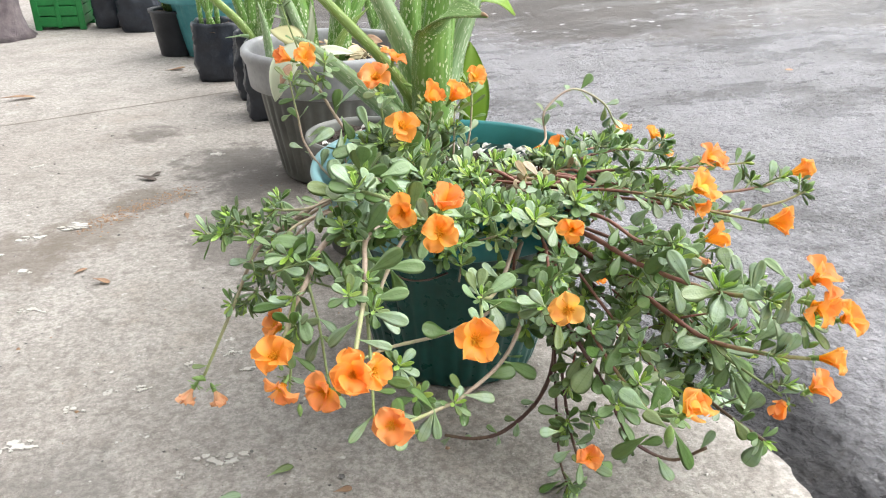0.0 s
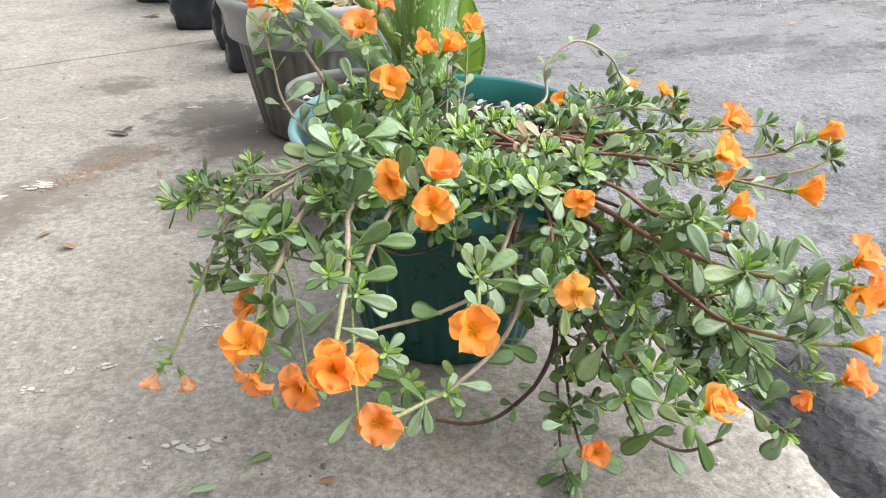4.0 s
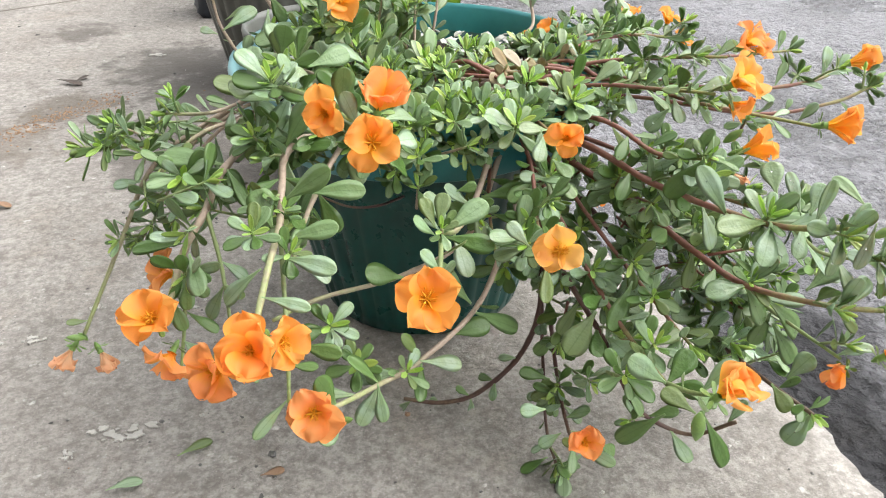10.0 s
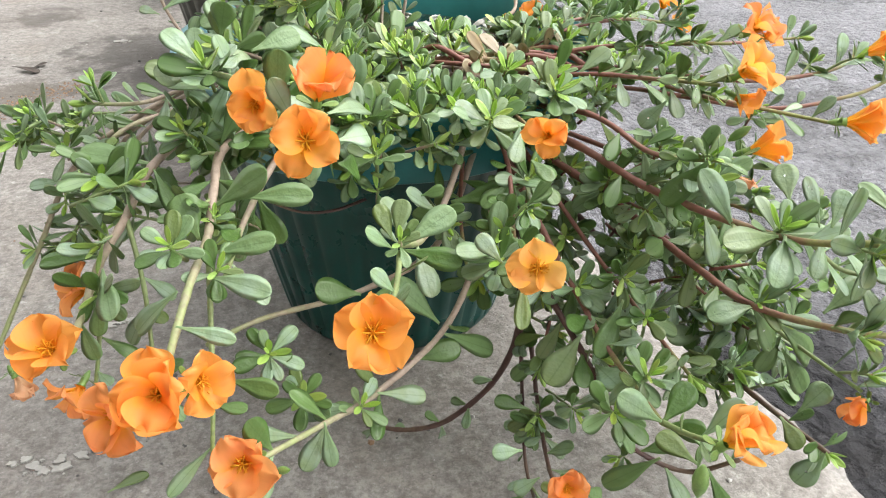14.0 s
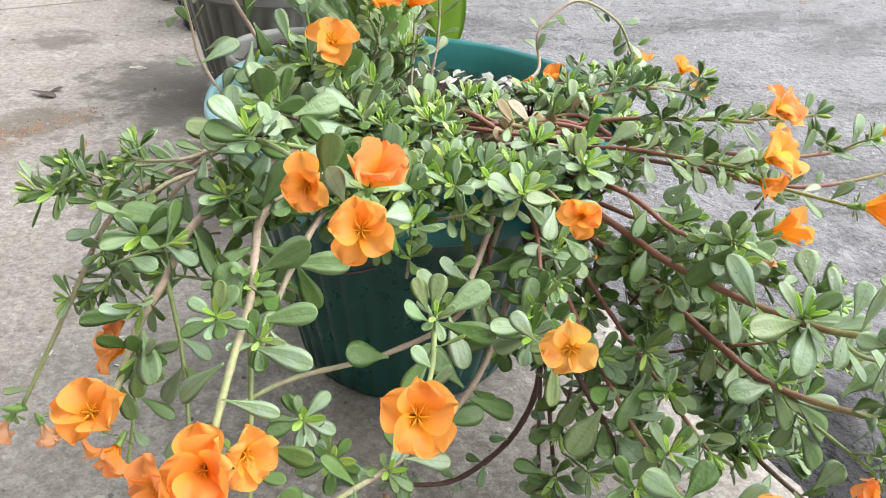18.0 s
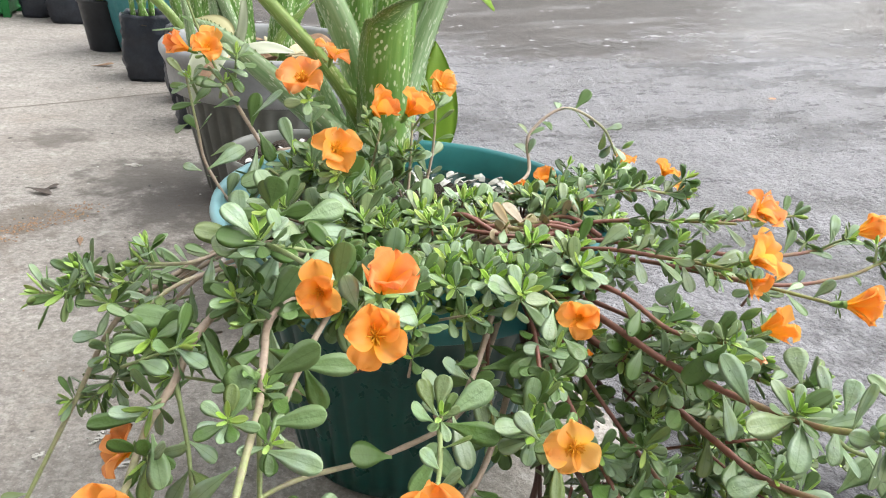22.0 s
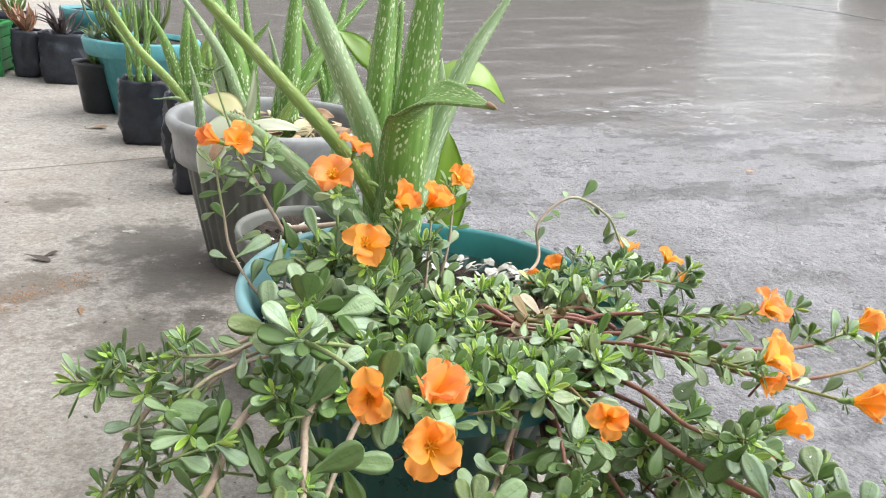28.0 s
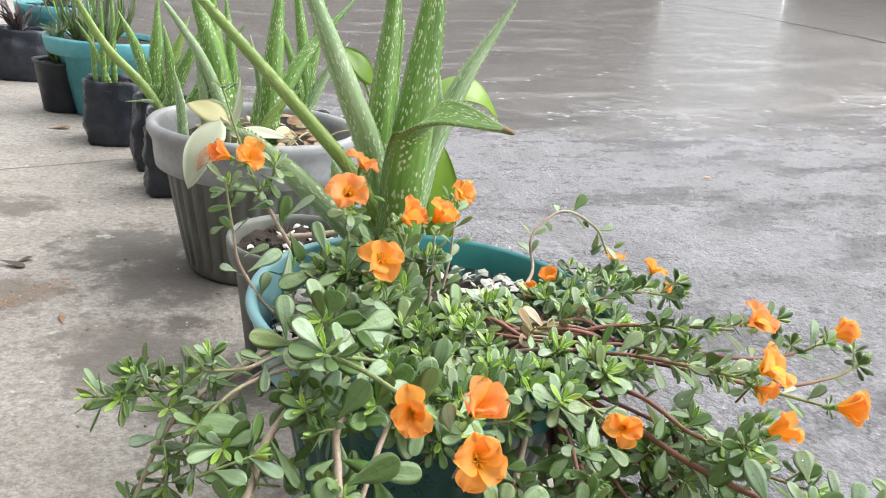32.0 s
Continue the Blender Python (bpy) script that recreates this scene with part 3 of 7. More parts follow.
# ---- the planter and its purslane ----
POT = (0.09, 0.06, 0.0)
planter = thing("planter", POT, "round teal plastic planter with a pale rim, on the pavement edge", "planter")
part("body", turned("body", [(0.112, 0.0), (0.120, 0.004), (0.124, 0.02), (0.136, 0.08), (0.148, 0.14), (0.158, 0.19), (0.165, 0.226), (0.170, 0.228),
                             (0.168, 0.262), (0.155, 0.20), (0.14, 0.16)], TEAL_BODY, 160, 40, 0.0042, 0.015, 0.2), planter, "dark teal fluted body", Matrix.Translation(POT))
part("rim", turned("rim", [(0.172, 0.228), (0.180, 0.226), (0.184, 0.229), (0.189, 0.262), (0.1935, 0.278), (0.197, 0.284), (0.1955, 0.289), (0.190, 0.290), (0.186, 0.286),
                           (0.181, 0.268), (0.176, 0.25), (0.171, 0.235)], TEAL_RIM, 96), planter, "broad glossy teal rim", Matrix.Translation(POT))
part("soil", soil_disc("soil", 0.172, SOIL, 0.007), planter, "dark damp potting soil", Matrix.Translation((POT[0], POT[1], 0.249)))

rng = random.Random(7)


def chip_mesh(seed):
    """A thin curled splinter of shell with a broken outline."""
    r = random.Random(seed)
    n = 7
    ring = [(r.uniform(0.6, 1.15), 6.283 * (k + r.uniform(-0.3, 0.3)) / n) for k in range(n)]
    verts = [(0, 0, 0.0018), (0, 0, 0.0008)]
    for lift in (0.0008, 0.0):
        verts += [(0.0088 * q * math.cos(a), 0.0052 * q * math.sin(a), lift - 0.0016 * (q * math.cos(a)) ** 2) for q, a in ring]
    faces = []
    for k in range(n):
        a, b = 2 + k, 2 + (k + 1) % n
        faces += [(0, a, b), (1, b + n, a + n), (a, a + n, b + n, b)]
    return mesh_of("shell_chip", verts, faces, CHIP, False)


chips = [chip_mesh(k) for k in range(6)]
for i in range(290):
    spot = rng.choice(((-0.055, 0.06, 0.05), (-0.055, 0.085, 0.04), (-0.045, 0.09, 0.035), (0.20, 0.13, 0.05), (0.175, 0.11, 0.035), (-0.03, 0.10, 0.05), (-0.04, 0.06, 0.04), (0.12, 0.19, 0.05)))
    x, y = rng.gauss(spot[0], spot[2] * 0.6), rng.gauss(spot[1], spot[2] * 0.6)
    if math.hypot(x - POT[0], y - POT[1]) < 0.165:
        part("shell_chip", chips[i % 6], planter, "", pose(x, y, 0.257 + rng.random() * 0.014, rng.uniform(-35, 35), rng.uniform(-35, 35), rng.uniform(0, 360)))

purslane = thing("purslane", (0.15, -0.06, 0.25), "sprawling purslane with orange flowers, trailing over the teal planter", "plant")


def leaf_shape(width, bend, fold, thick, slim=False):
    """A fleshy spoon-shaped leaf with a round end, one unit long along x; with its own flat coordinates."""
    stations = ((0, .12), (.06, .13), (.16, .20), (.29, .38), (.42, .62), (.54, .84), (.66, .98), (.76, 1.0), (.86, .91), (.93, .74), (.975, .48), (1.0, .14))
    if slim:
        stations = ((0, .30), (.10, .42), (.25, .66), (.42, .90), (.58, 1.0), (.72, .95), (.85, .74), (.94, .44), (1.0, .10))
    verts, faces, flat = [], [], []
    for s, w in stations:
        hw = 0.5 * width * w
        z = bend * s * s
        t = thick * (0.35 + 0.65 * w) * (1 - 0.6 * s)
        verts += [(s, -hw, z + fold * hw), (s, -0.5 * hw, z + 0.45 * fold * hw + t * 0.17), (s, 0, z + t * 0.05), (s, 0.5 * hw, z + 0.45 * fold * hw + t * 0.17),
                  (s, hw, z + fold * hw), (s, 0, z - t * 0.6)]
        flat += [(s, 0.5 - 0.5 * w), (s, 0.5 - 0.25 * w), (s, 0.5), (s, 0.5 + 0.25 * w), (s, 0.5 + 0.5 * w), (s, 0.5)]
    n = len(stations)
    for i in range(n - 1):
        for k in range(6):
            a, b = 6 * i + k, 6 * i + (k + 1) % 6
            faces.append((a, b, b + 6, a + 6))
    faces += [(5, 4, 3, 2, 1, 0), tuple(6 * (n - 1) + k for k in range(6))]
    return np.array(verts), faces, np.array(flat)


BENDS = (-0.10, -0.20, 0.06, -0.05, -0.12, 0.10, 0.06, 0.16)
SHAPES = [leaf_shape(0.38, BENDS[0], 0.12, 0.038), leaf_shape(0.43, BENDS[1], 0.18, 0.038), leaf_shape(0.35, BENDS[2], 0.26, 0.04), leaf_shape(0.46, BENDS[3], 0.08, 0.034),
          leaf_shape(0.33, BENDS[4], 0.20, 0.05), leaf_shape(0.36, BENDS[5], 0.28, 0.05), leaf_shape(0.34, BENDS[6], 0.30, 0.05, True), leaf_shape(0.28, BENDS[7], 0.34, 0.05, True)]
leaves = []          # shape, young or not, pose


def add_leaf(at, d, up, size, young=False, narrow=False):
    k = rng.randrange(4) if not narrow and not young else (6 + rng.randrange(2) if young else 4 + rng.randrange(2))
    m = posed(d, up, at, size * (1.16 if not narrow else 1.3))
    if narrow and not young:
        m[:3, 1] *= 0.72
    leaves.append((k, young, m))


def jitter(v, a):
    return unit(np.asarray(v) + np.array([rng.gauss(0, a) for _ in range(3)]))


def rosette(at, axis, size, count=10, narrow=False):
    """A shoot's end: a few bright slips at the heart, then a spiral of ever broader leaves."""
    axis = unit(axis)
    s = unit(np.cross(axis, (0.31, 0.83, 0.2)))
    o = np.cross(axis, s)
    for i in range(count):
        f = i / (count - 1)
        a = 2.4 * i + rng.random() * 0.4
        out = math.cos(a) * s + math.sin(a) * o
        rise = radians(70 - 58 * f ** 0.65 + rng.uniform(-9, 9))
        d = unit(out * math.cos(rise) + axis * math.sin(rise))
        add_leaf(np.asarray(at) - axis * 0.011 * f * (size / 0.025), jitter(d, 0.06), axis, size * (0.42 + 0.58 * f) * rng.uniform(0.85, 1.12), f < 0.5, narrow)


def along(line, start, gap, size, droop=0.0, narrow=False, sparse=1.0):
    """Leaves in loose pairs along a stem."""
    acc, turn = 0.0, rng.random() * 6
    seg = np.linalg.norm(np.diff(line, axis=0), axis=1)
    total, run = seg.sum(), 0.0
    for i in range(len(seg)):
        run += seg[i]
        acc += seg[i]
        if run / total < start or acc < gap:
            continue
        acc = 0.0
        tan = unit(line[i + 1] - line[i])
        s = unit(np.cross(tan, (0.1, 0.2, 1.0)))
        o = np.cross(s, tan)
        turn += 1.57 + rng.uniform(-0.4, 0.4)
        for k in (0, 1):
            if rng.random() > sparse:
                continue
            a = turn + k * 3.14 + rng.uniform(-0.3, 0.3)
            out = math.cos(a) * s + math.sin(a) * o
            d = unit(out * rng.uniform(0.6, 1.0) + tan * rng.uniform(0.3, 0.8) + np.array((0, 0, 0.15 - droop)))
            up = unit(np.cross(np.cross(d, (0.1, -0.45, 1.0)), d))
            add_leaf(line[i + 1], d, jitter(up, 0.25), size * rng.uniform(0.7, 1.15), False, narrow)


def stem(pts, r, mat, tip="rosette", size=0.027, start=0.25, gap=0.016, shoots=0, sparse=0.85, droop=0.0, narrow=False):
    line = spline(pts, 14 * (len(pts) - 1))
    part("stem", tube("stem", pts, r, r * 0.62, mat, 8, 10 * (len(pts) - 1), 0.12), purslane)
    along(line, start, gap, size, droop, narrow, sparse)
    if tip == "rosette":
        rosette(line[-1], line[-1] - line[-4], size, 10, narrow)
    for i in range(shoots):
        j = int(len(line) * rng.uniform(max(start, 0.2), 0.95))
        tan = unit(line[min(j + 1, len(line) - 1)] - line[j - 1])
        d = unit(tan * 0.7 + np.array((rng.gauss(0, 0.6), rng.gauss(-0.25, 0.5), abs(rng.gauss(0.35, 0.4)))))
        n = rng.uniform(0.014, 0.034)
        end = line[j] + d * n
        end[2] = max(end[2], 0.02)
        part("side_shoot", tube("side_shoot", [line[j], line[j] + d * n * 0.5 + np.array((0, 0, 0.002)), end], 0.0013, 0.001, GREENSTEM, 5, 5), purslane)
        along(spline([line[j], end], 8), 0.3, 0.010, size * 0.8, droop, narrow, 0.7)
        rosette(end, d, size * rng.uniform(0.70, 0.92), 9, narrow)


def shoot(end, axis, size, count=11, back=0.04, mat=None):
    """A short leafy shoot that ends in a rosette."""
    end, d = np.array(end), unit(axis)
    low = end - d * back + np.array((0, 0.012, -0.004))
    part("side_shoot", tube("side_shoot", [low, end - d * back * 0.45, end], 0.0016, 0.0012, mat or GREENSTEM, 6, 6), purslane)
    along(spline([low, end - d * 0.006], 10), 0.35, 0.012, size * 1.05, 0, False, 0.75)
    rosette(end, d, size, count)


big_leaves = []


def big_leaf(base, tip, width):
    """One of the large leaves along the outer stems, its face turned up and outwards."""
    base, d = np.array(base), np.subtract(tip, base)
    size = np.linalg.norm(d)
    face = unit(np.cross(np.cross(d, (-0.1, -0.65, 0.75)), d))
    k = rng.choice((0, 1, 3, 3))
    m = posed(d, jitter(face, 0.16), base, size * 1.05)
    m[:3, 1] *= width / (size * (0.38, 0.43, 0.35, 0.46)[k])
    big_leaves.append((k, m))


CROWN = (0.15, -0.05, 0.262)
# Trailing to the pavement side.
stem([(0.10, -0.03, 0.268), (0.016, -0.05, 0.278), (-0.02, -0.08, 0.293), (-0.046, -0.12, 0.298)], 0.0028, TAN, "", 0.030, 0.75, 0.026, 0, 0.4)
stem([(0.12, -0.03, 0.268), (0.053, -0.04, 0.279), (0.037, -0.02, 0.274), (0.012, 0.0, 0.270)], 0.0026, RED, "", 0.024, 0.8, 0.02, 0, 0.4)
stem([(0.105, -0.015, 0.296), (0.119, -0.03, 0.305), (0.139, -0.05, 0.298), (0.160, -0.064, 0.290), (0.150, -0.09, 0.290)], 0.0026, RED, "", 0.022, 0.8, 0.02, 0, 0.3)
stem([(0.0, 0.0, 0.262), (-0.059, -0.04, 0.272), (-0.095, -0.06, 0.276), (-0.130, -0.085, 0.274), (-0.16, -0.11, 0.255)], 0.0024, TAN, "", 0.024, 0.7, 0.024, 0, 0.5)
stem([(0.07, -0.02, 0.265), (-0.01, -0.05, 0.286), (-0.06, -0.095, 0.288), (-0.104, -0.145, 0.272), (-0.120, -0.182, 0.255), (-0.137, -0.205, 0.236), (-0.147, -0.236, 0.218), (-0.153, -0.266, 0.212)], 0.0037, TAN, "", 0.030, 0.2, 0.022, 2, 0.45)
stem([(0.06, -0.05, 0.27), (-0.01, -0.11, 0.288), (-0.053, -0.158, 0.288), (-0.061, -0.198, 0.277), (-0.065, -0.235, 0.266), (-0.074, -0.282, 0.262), (-0.086, -0.332, 0.244)], 0.0034, TAN, "", 0.030, 0.2, 0.022, 2, 0.45)
stem([(-0.065, -0.235, 0.266), (-0.066, -0.270, 0.240), (-0.068, -0.310, 0.207), (-0.070, -0.336, 0.188)], 0.0019, GREENSTEM, "", 0.024, 0.2, 0.022, 0, 0.4)
stem([(0.03, -0.08, 0.28), (-0.01, -0.15, 0.286), (-0.042, -0.205, 0.262), (-0.060, -0.24, 0.235)], 0.0027, TAN, "", 0.030, 0.4, 0.022, 0, 0.6)
stem([(0.03, 0.0, 0.268), (-0.06, -0.01, 0.283), (-0.13, -0.035, 0.262), (-0.176, -0.066, 0.238), (-0.206, -0.106, 0.190), (-0.243, -0.150, 0.128)], 0.0027, TAN, "", 0.022, 0.2, 0.03, 1, 0.25)
stem([(0.0, 0.0, 0.27), (-0.07, -0.04, 0.289), (-0.115, -0.066, 0.287), (-0.153, -0.075, 0.292)], 0.0021, TAN, "rosette", 0.024, 0.45, 0.018, 1, 0.9)
stem([(0.0, 0.01, 0.27), (-0.08, -0.02, 0.276), (-0.14, -0.035, 0.250), (-0.19, -0.03, 0.245), (-0.238, -0.035, 0.250)], 0.0021, TAN, "rosette", 0.024, 0.5, 0.014, 3, 0.9, 0.0, True)
stem([(-0.08, 0.0, 0.28), (-0.14, -0.03, 0.245), (-0.175, -0.07, 0.20), (-0.195, -0.09, 0.178)], 0.0019, TAN, "rosette", 0.021, 0.45, 0.012, 3, 0.9, 0.15, True)
stem([(-0.02, -0.01, 0.275), (-0.10, -0.045, 0.270), (-0.145, -0.07, 0.235), (-0.16, -0.09, 0.20)], 0.0019, TAN, "rosette", 0.022, 0.4, 0.013, 3, 0.9, 0.15, True)
stem([(-0.137, -0.205, 0.236), (-0.142, -0.235, 0.195), (-0.147, -0.262, 0.168)], 0.0018, GREENSTEM, "", 0.024, 0.2, 0.020, 0, 0.5)
stem([(-0.120, -0.182, 0.255), (-0.112, -0.215, 0.222), (-0.108, -0.255, 0.190), (-0.105, -0.285, 0.175)], 0.0018, GREENSTEM, "", 0.028, 0.3, 0.018, 0, 0.8)
stem([(0.045, -0.10, 0.205), (0.018, -0.125, 0.212), (-0.008, -0.14, 0.222), (-0.032, -0.15, 0.240)], 0.0014, DARKSTEM, "", 0.020, 0.5, 0.04, 0, 0.4)
# The stem that carries the cluster of three flowers.
stem([(0.03, -0.06, 0.275), (-0.03, -0.10, 0.310), (-0.055, -0.128, 0.328)], 0.0022, GREENSTEM, "", 0.034, 0.3, 0.014, 0, 0.8)
stem([(-0.055, -0.128, 0.328), (-0.036, -0.175, 0.338), (-0.010, -0.245, 0.345)], 0.0022, GREENSTEM, "", 0.030, 0.7, 0.014, 0, 0.6)
stem([(0.06, -0.05, 0.27), (0.03, -0.12, 0.292), (0.005, -0.175, 0.296)], 0.0022, TAN, "", 0.034, 0.4, 0.014, 0, 0.8)
stem([(0.02, 0.0, 0.27), (-0.03, -0.03, 0.305), (-0.055, -0.06, 0.325)], 0.0021, TAN, "rosette", 0.034, 0.2, 0.014, 1)
shoot((-0.062, -0.126, 0.335), (-0.15, -0.35, 0.9), 0.030, 10)
shoot((-0.083, -0.261, 0.279), (-0.1, -0.5, 0.8), 0.021, 10, 0.03)
shoot((-0.061, -0.222, 0.272), (0.1, -0.4, 0.8), 0.017, 8, 0.02)
shoot((-0.058, -0.268, 0.264), (0.3, -0.5, 0.7), 0.020, 9, 0.02)
# Down the front of the planter.
stem([(0.14, -0.07, 0.27), (0.118, -0.135, 0.268), (0.094, -0.178, 0.242), (0.070, -0.215, 0.235), (0.049, -0.250, 0.255)], 0.0029, TAN, "", 0.034, 0.5, 0.022, 0, 0.3)
shoot((0.049, -0.252, 0.260), (-0.05, -0.45, 0.85), 0.017, 8, 0.012, TAN)
stem([(0.049, -0.250, 0.250), (0.04, -0.29, 0.252), (0.024, -0.340, 0.266)], 0.0020, GREENSTEM, "", 0.026, 0.1, 0.022, 0, 0.5)
stem([(0.15, -0.08, 0.27), (0.145, -0.16, 0.258), (0.130, -0.23, 0.240), (0.120, -0.282, 0.244)], 0.0021, RED, "", 0.026, 0.3, 0.016, 3)
stem([(0.15, -0.07, 0.275), (0.152, -0.13, 0.288), (0.152, -0.205, 0.299)], 0.0020, RED, "", 0.024, 0.3, 0.014, 2)
stem([(0.13, -0.12, 0.25), (0.09, -0.17, 0.20), (0.03, -0.19, 0.180), (-0.041, -0.204, 0.176), (-0.08, -0.225, 0.175)], 0.0026, TAN, "", 0.030, 0.45, 0.030, 0, 0.4)
stem([(0.15, -0.12, 0.22), (0.118, -0.175, 0.178), (0.085, -0.216, 0.153), (0.03, -0.262, 0.146), (-0.012, -0.295, 0.155), (-0.050, -0.333, 0.174)], 0.0028, TAN, "", 0.028, 0.4, 0.022, 0, 0.5)
shoot((-0.037, -0.268, 0.198), (0.05, -0.55, 0.75), 0.022, 10, 0.03)
shoot((-0.020, -0.274, 0.162), (0.0, -0.6, 0.75), 0.023, 11, 0.02)
shoot((0.018, -0.278, 0.152), (0.2, -0.5, 0.75), 0.020, 10, 0.015)
stem([(0.155, -0.11, 0.23), (0.165, -0.16, 0.13), (0.150, -0.168, 0.06), (0.105, -0.178, 0.022), (0.067, -0.176, 0.012), (0.03, -0.165, 0.014)], 0.0031, DARKSTEM, "", 0.020, 0.5, 0.028, 0, 0.6)
stem([(0.16, -0.11, 0.24), (0.160, -0.18, 0.19), (0.183, -0.262, 0.145), (0.205, -0.282, 0.095), (0.225, -0.285, 0.068), (0.26, -0.30, 0.055), (0.285, -0.32, 0.085)], 0.0027, DARKSTEM, "", 0.026, 0.3, 0.024, 2, 0.5)
stem([(0.16, -0.11, 0.24), (0.170, -0.18, 0.21), (0.184, -0.228, 0.180), (0.190, -0.28, 0.168), (0.200, -0.338, 0.160)], 0.0026, RED, "", 0.026, 0.5, 0.024, 0, 0.4)
stem([(0.16, -0.11, 0.23), (0.165, -0.17, 0.14), (0.165, -0.22, 0.07), (0.15, -0.29, 0.075), (0.143, -0.328, 0.095)], 0.0022, DARKSTEM, "", 0.024, 0.45, 0.018, 2)
stem([(0.155, -0.11, 0.23), (0.16, -0.165, 0.15), (0.157, -0.20, 0.08), (0.15, -0.245, 0.03), (0.15, -0.28, 0.014)], 0.0020, DARKSTEM, "rosette", 0.022, 0.5, 0.02, 1)
stem([(0.200, -0.338, 0.160), (0.204, -0.365, 0.175), (0.204, -0.390, 0.196)], 0.0021, GREENSTEM, "", 0.026, 0.3, 0.018, 0)
stem([(0.17, -0.10, 0.25), (0.20, -0.19, 0.205), (0.225, -0.27, 0.175), (0.235, -0.31, 0.165)], 0.0020, RED, "rosette", 0.026, 0.4, 0.018, 2)
stem([(0.13, -0.09, 0.26), (0.11, -0.16, 0.225), (0.104, -0.21, 0.20)], 0.0019, RED, "", 0.026, 0.4, 0.016, 1)
shoot((0.045, -0.178, 0.285), (-0.1, -0.45, 0.85), 0.021, 10)
shoot((0.088, -0.127, 0.288), (-0.1, -0.5, 0.8), 0.023, 14)
shoot((0.080, -0.118, 0.296), (-0.2, -0.4, 0.85), 0.020, 12)
shoot((0.107, -0.149, 0.274), (0.1, -0.5, 0.8), 0.022, 9)
shoot((0.128, -0.170, 0.301), (0.0, -0.5, 0.85), 0.025, 15)
shoot((0.188, -0.137, 0.305), (0.1, -0.45, 0.85), 0.026, 14)
shoot((0.157, -0.181, 0.258), (0.1, -0.6, 0.7), 0.022, 9)
shoot((0.184, -0.228, 0.190), (0.1, -0.6, 0.75), 0.024, 11)
shoot((0.108, -0.268, 0.250), (-0.3, -0.5, 0.75), 0.021, 9, 0.03)
shoot((0.201, -0.313, 0.178), (0.1, -0.5, 0.8), 0.024, 13, 0.025)
shoot((0.172, -0.330, 0.166), (-0.05, -0.65, 0.7), 0.022, 11, 0.03)
# Towards the road.
stem([CROWN, (0.20, -0.15, 0.265), (0.235, -0.22, 0.258), (0.282, -0.296, 0.262), (0.305, -0.345, 0.285)], 0.0032, RED, "", 0.030, 0.4, 0.020, 2, 0.6)
shoot((0.282, -0.296, 0.270), (0.0, -0.5, 0.85), 0.028, 13, 0.02)
stem([(0.17, -0.09, 0.25), (0.23, -0.165, 0.222), (0.265, -0.24, 0.205), (0.287, -0.285, 0.199), (0.328, -0.325, 0.203), (0.372, -0.333, 0.197)], 0.0031, RED, "", 0.031, 0.45, 0.024, 1, 0.5)
shoot((0.290, -0.288, 0.205), (0.0, -0.5, 0.8), 0.022, 9, 0.015)
stem([(0.18, -0.10, 0.23), (0.25, -0.145, 0.155), (0.295, -0.185, 0.105), (0.318, -0.27, 0.100), (0.337, -0.341, 0.103)], 0.0029, DARKSTEM, "rosette", 0.022, 0.45, 0.022, 3, 0.6)
stem([(0.287, -0.285, 0.199), (0.319, -0.285, 0.168), (0.346, -0.338, 0.158)], 0.0020, GREENSTEM, "", 0.028, 0.2, 0.018, 1, 0.6)
shoot((0.319, -0.276, 0.168), (0.1, -0.5, 0.8), 0.022, 10, 0.02)
stem([(0.19, -0.08, 0.24), (0.25, -0.13, 0.20), (0.31, -0.18, 0.165), (0.36, -0.22, 0.15)], 0.0024, RED, "rosette", 0.029, 0.3, 0.017, 4)
stem([(0.19, -0.06, 0.25), (0.27, -0.10, 0.225), (0.34, -0.15, 0.20), (0.40, -0.20, 0.195)], 0.0024, RED, "rosette", 0.029, 0.3, 0.017, 4)
stem([(0.305, -0.292, 0.256), (0.335, -0.30, 0.232), (0.375, -0.325, 0.236)], 0.0019, GREENSTEM, "", 0.028, 0.2, 0.014, 2)
stem([CROWN, (0.205, -0.15, 0.290), (0.236, -0.205, 0.280), (0.258, -0.253, 0.296)], 0.0024, RED, "", 0.024, 0.35, 0.018, 2, 0.7)
stem([(0.236, -0.205, 0.280), (0.262, -0.222, 0.281), (0.290, -0.224, 0.280)], 0.0018, GREENSTEM, "", 0.022, 0.3, 0.018, 0, 0.6)
stem([CROWN, (0.21, -0.10, 0.30), (0.26, -0.15, 0.312), (0.287, -0.188, 0.320)], 0.0022, RED, "", 0.025, 0.35, 0.014, 3)
stem([CROWN, (0.23, -0.08, 0.298), (0.31, -0.13, 0.288), (0.389, -0.186, 0.283)], 0.0023, RED, "", 0.025, 0.35, 0.018, 3, 0.7)
stem([CROWN, (0.22, -0.05, 0.300), (0.30, -0.08, 0.314), (0.348, -0.100, 0.318)], 0.0022, RED, "", 0.024, 0.35, 0.014, 3)
stem([(0.30, -0.08, 0.314), (0.37, -0.07, 0.308), (0.444, -0.058, 0.305)], 0.0017, RED, "rosette", 0.018, 0.3, 0.024, 1, 0.6)
stem([CROWN, (0.25, -0.06, 0.290), (0.36, -0.10, 0.286), (0.44, -0.10, 0.288), (0.487, -0.084, 0.294)], 0.0023, RED, "", 0.024, 0.35, 0.024, 3, 0.6)
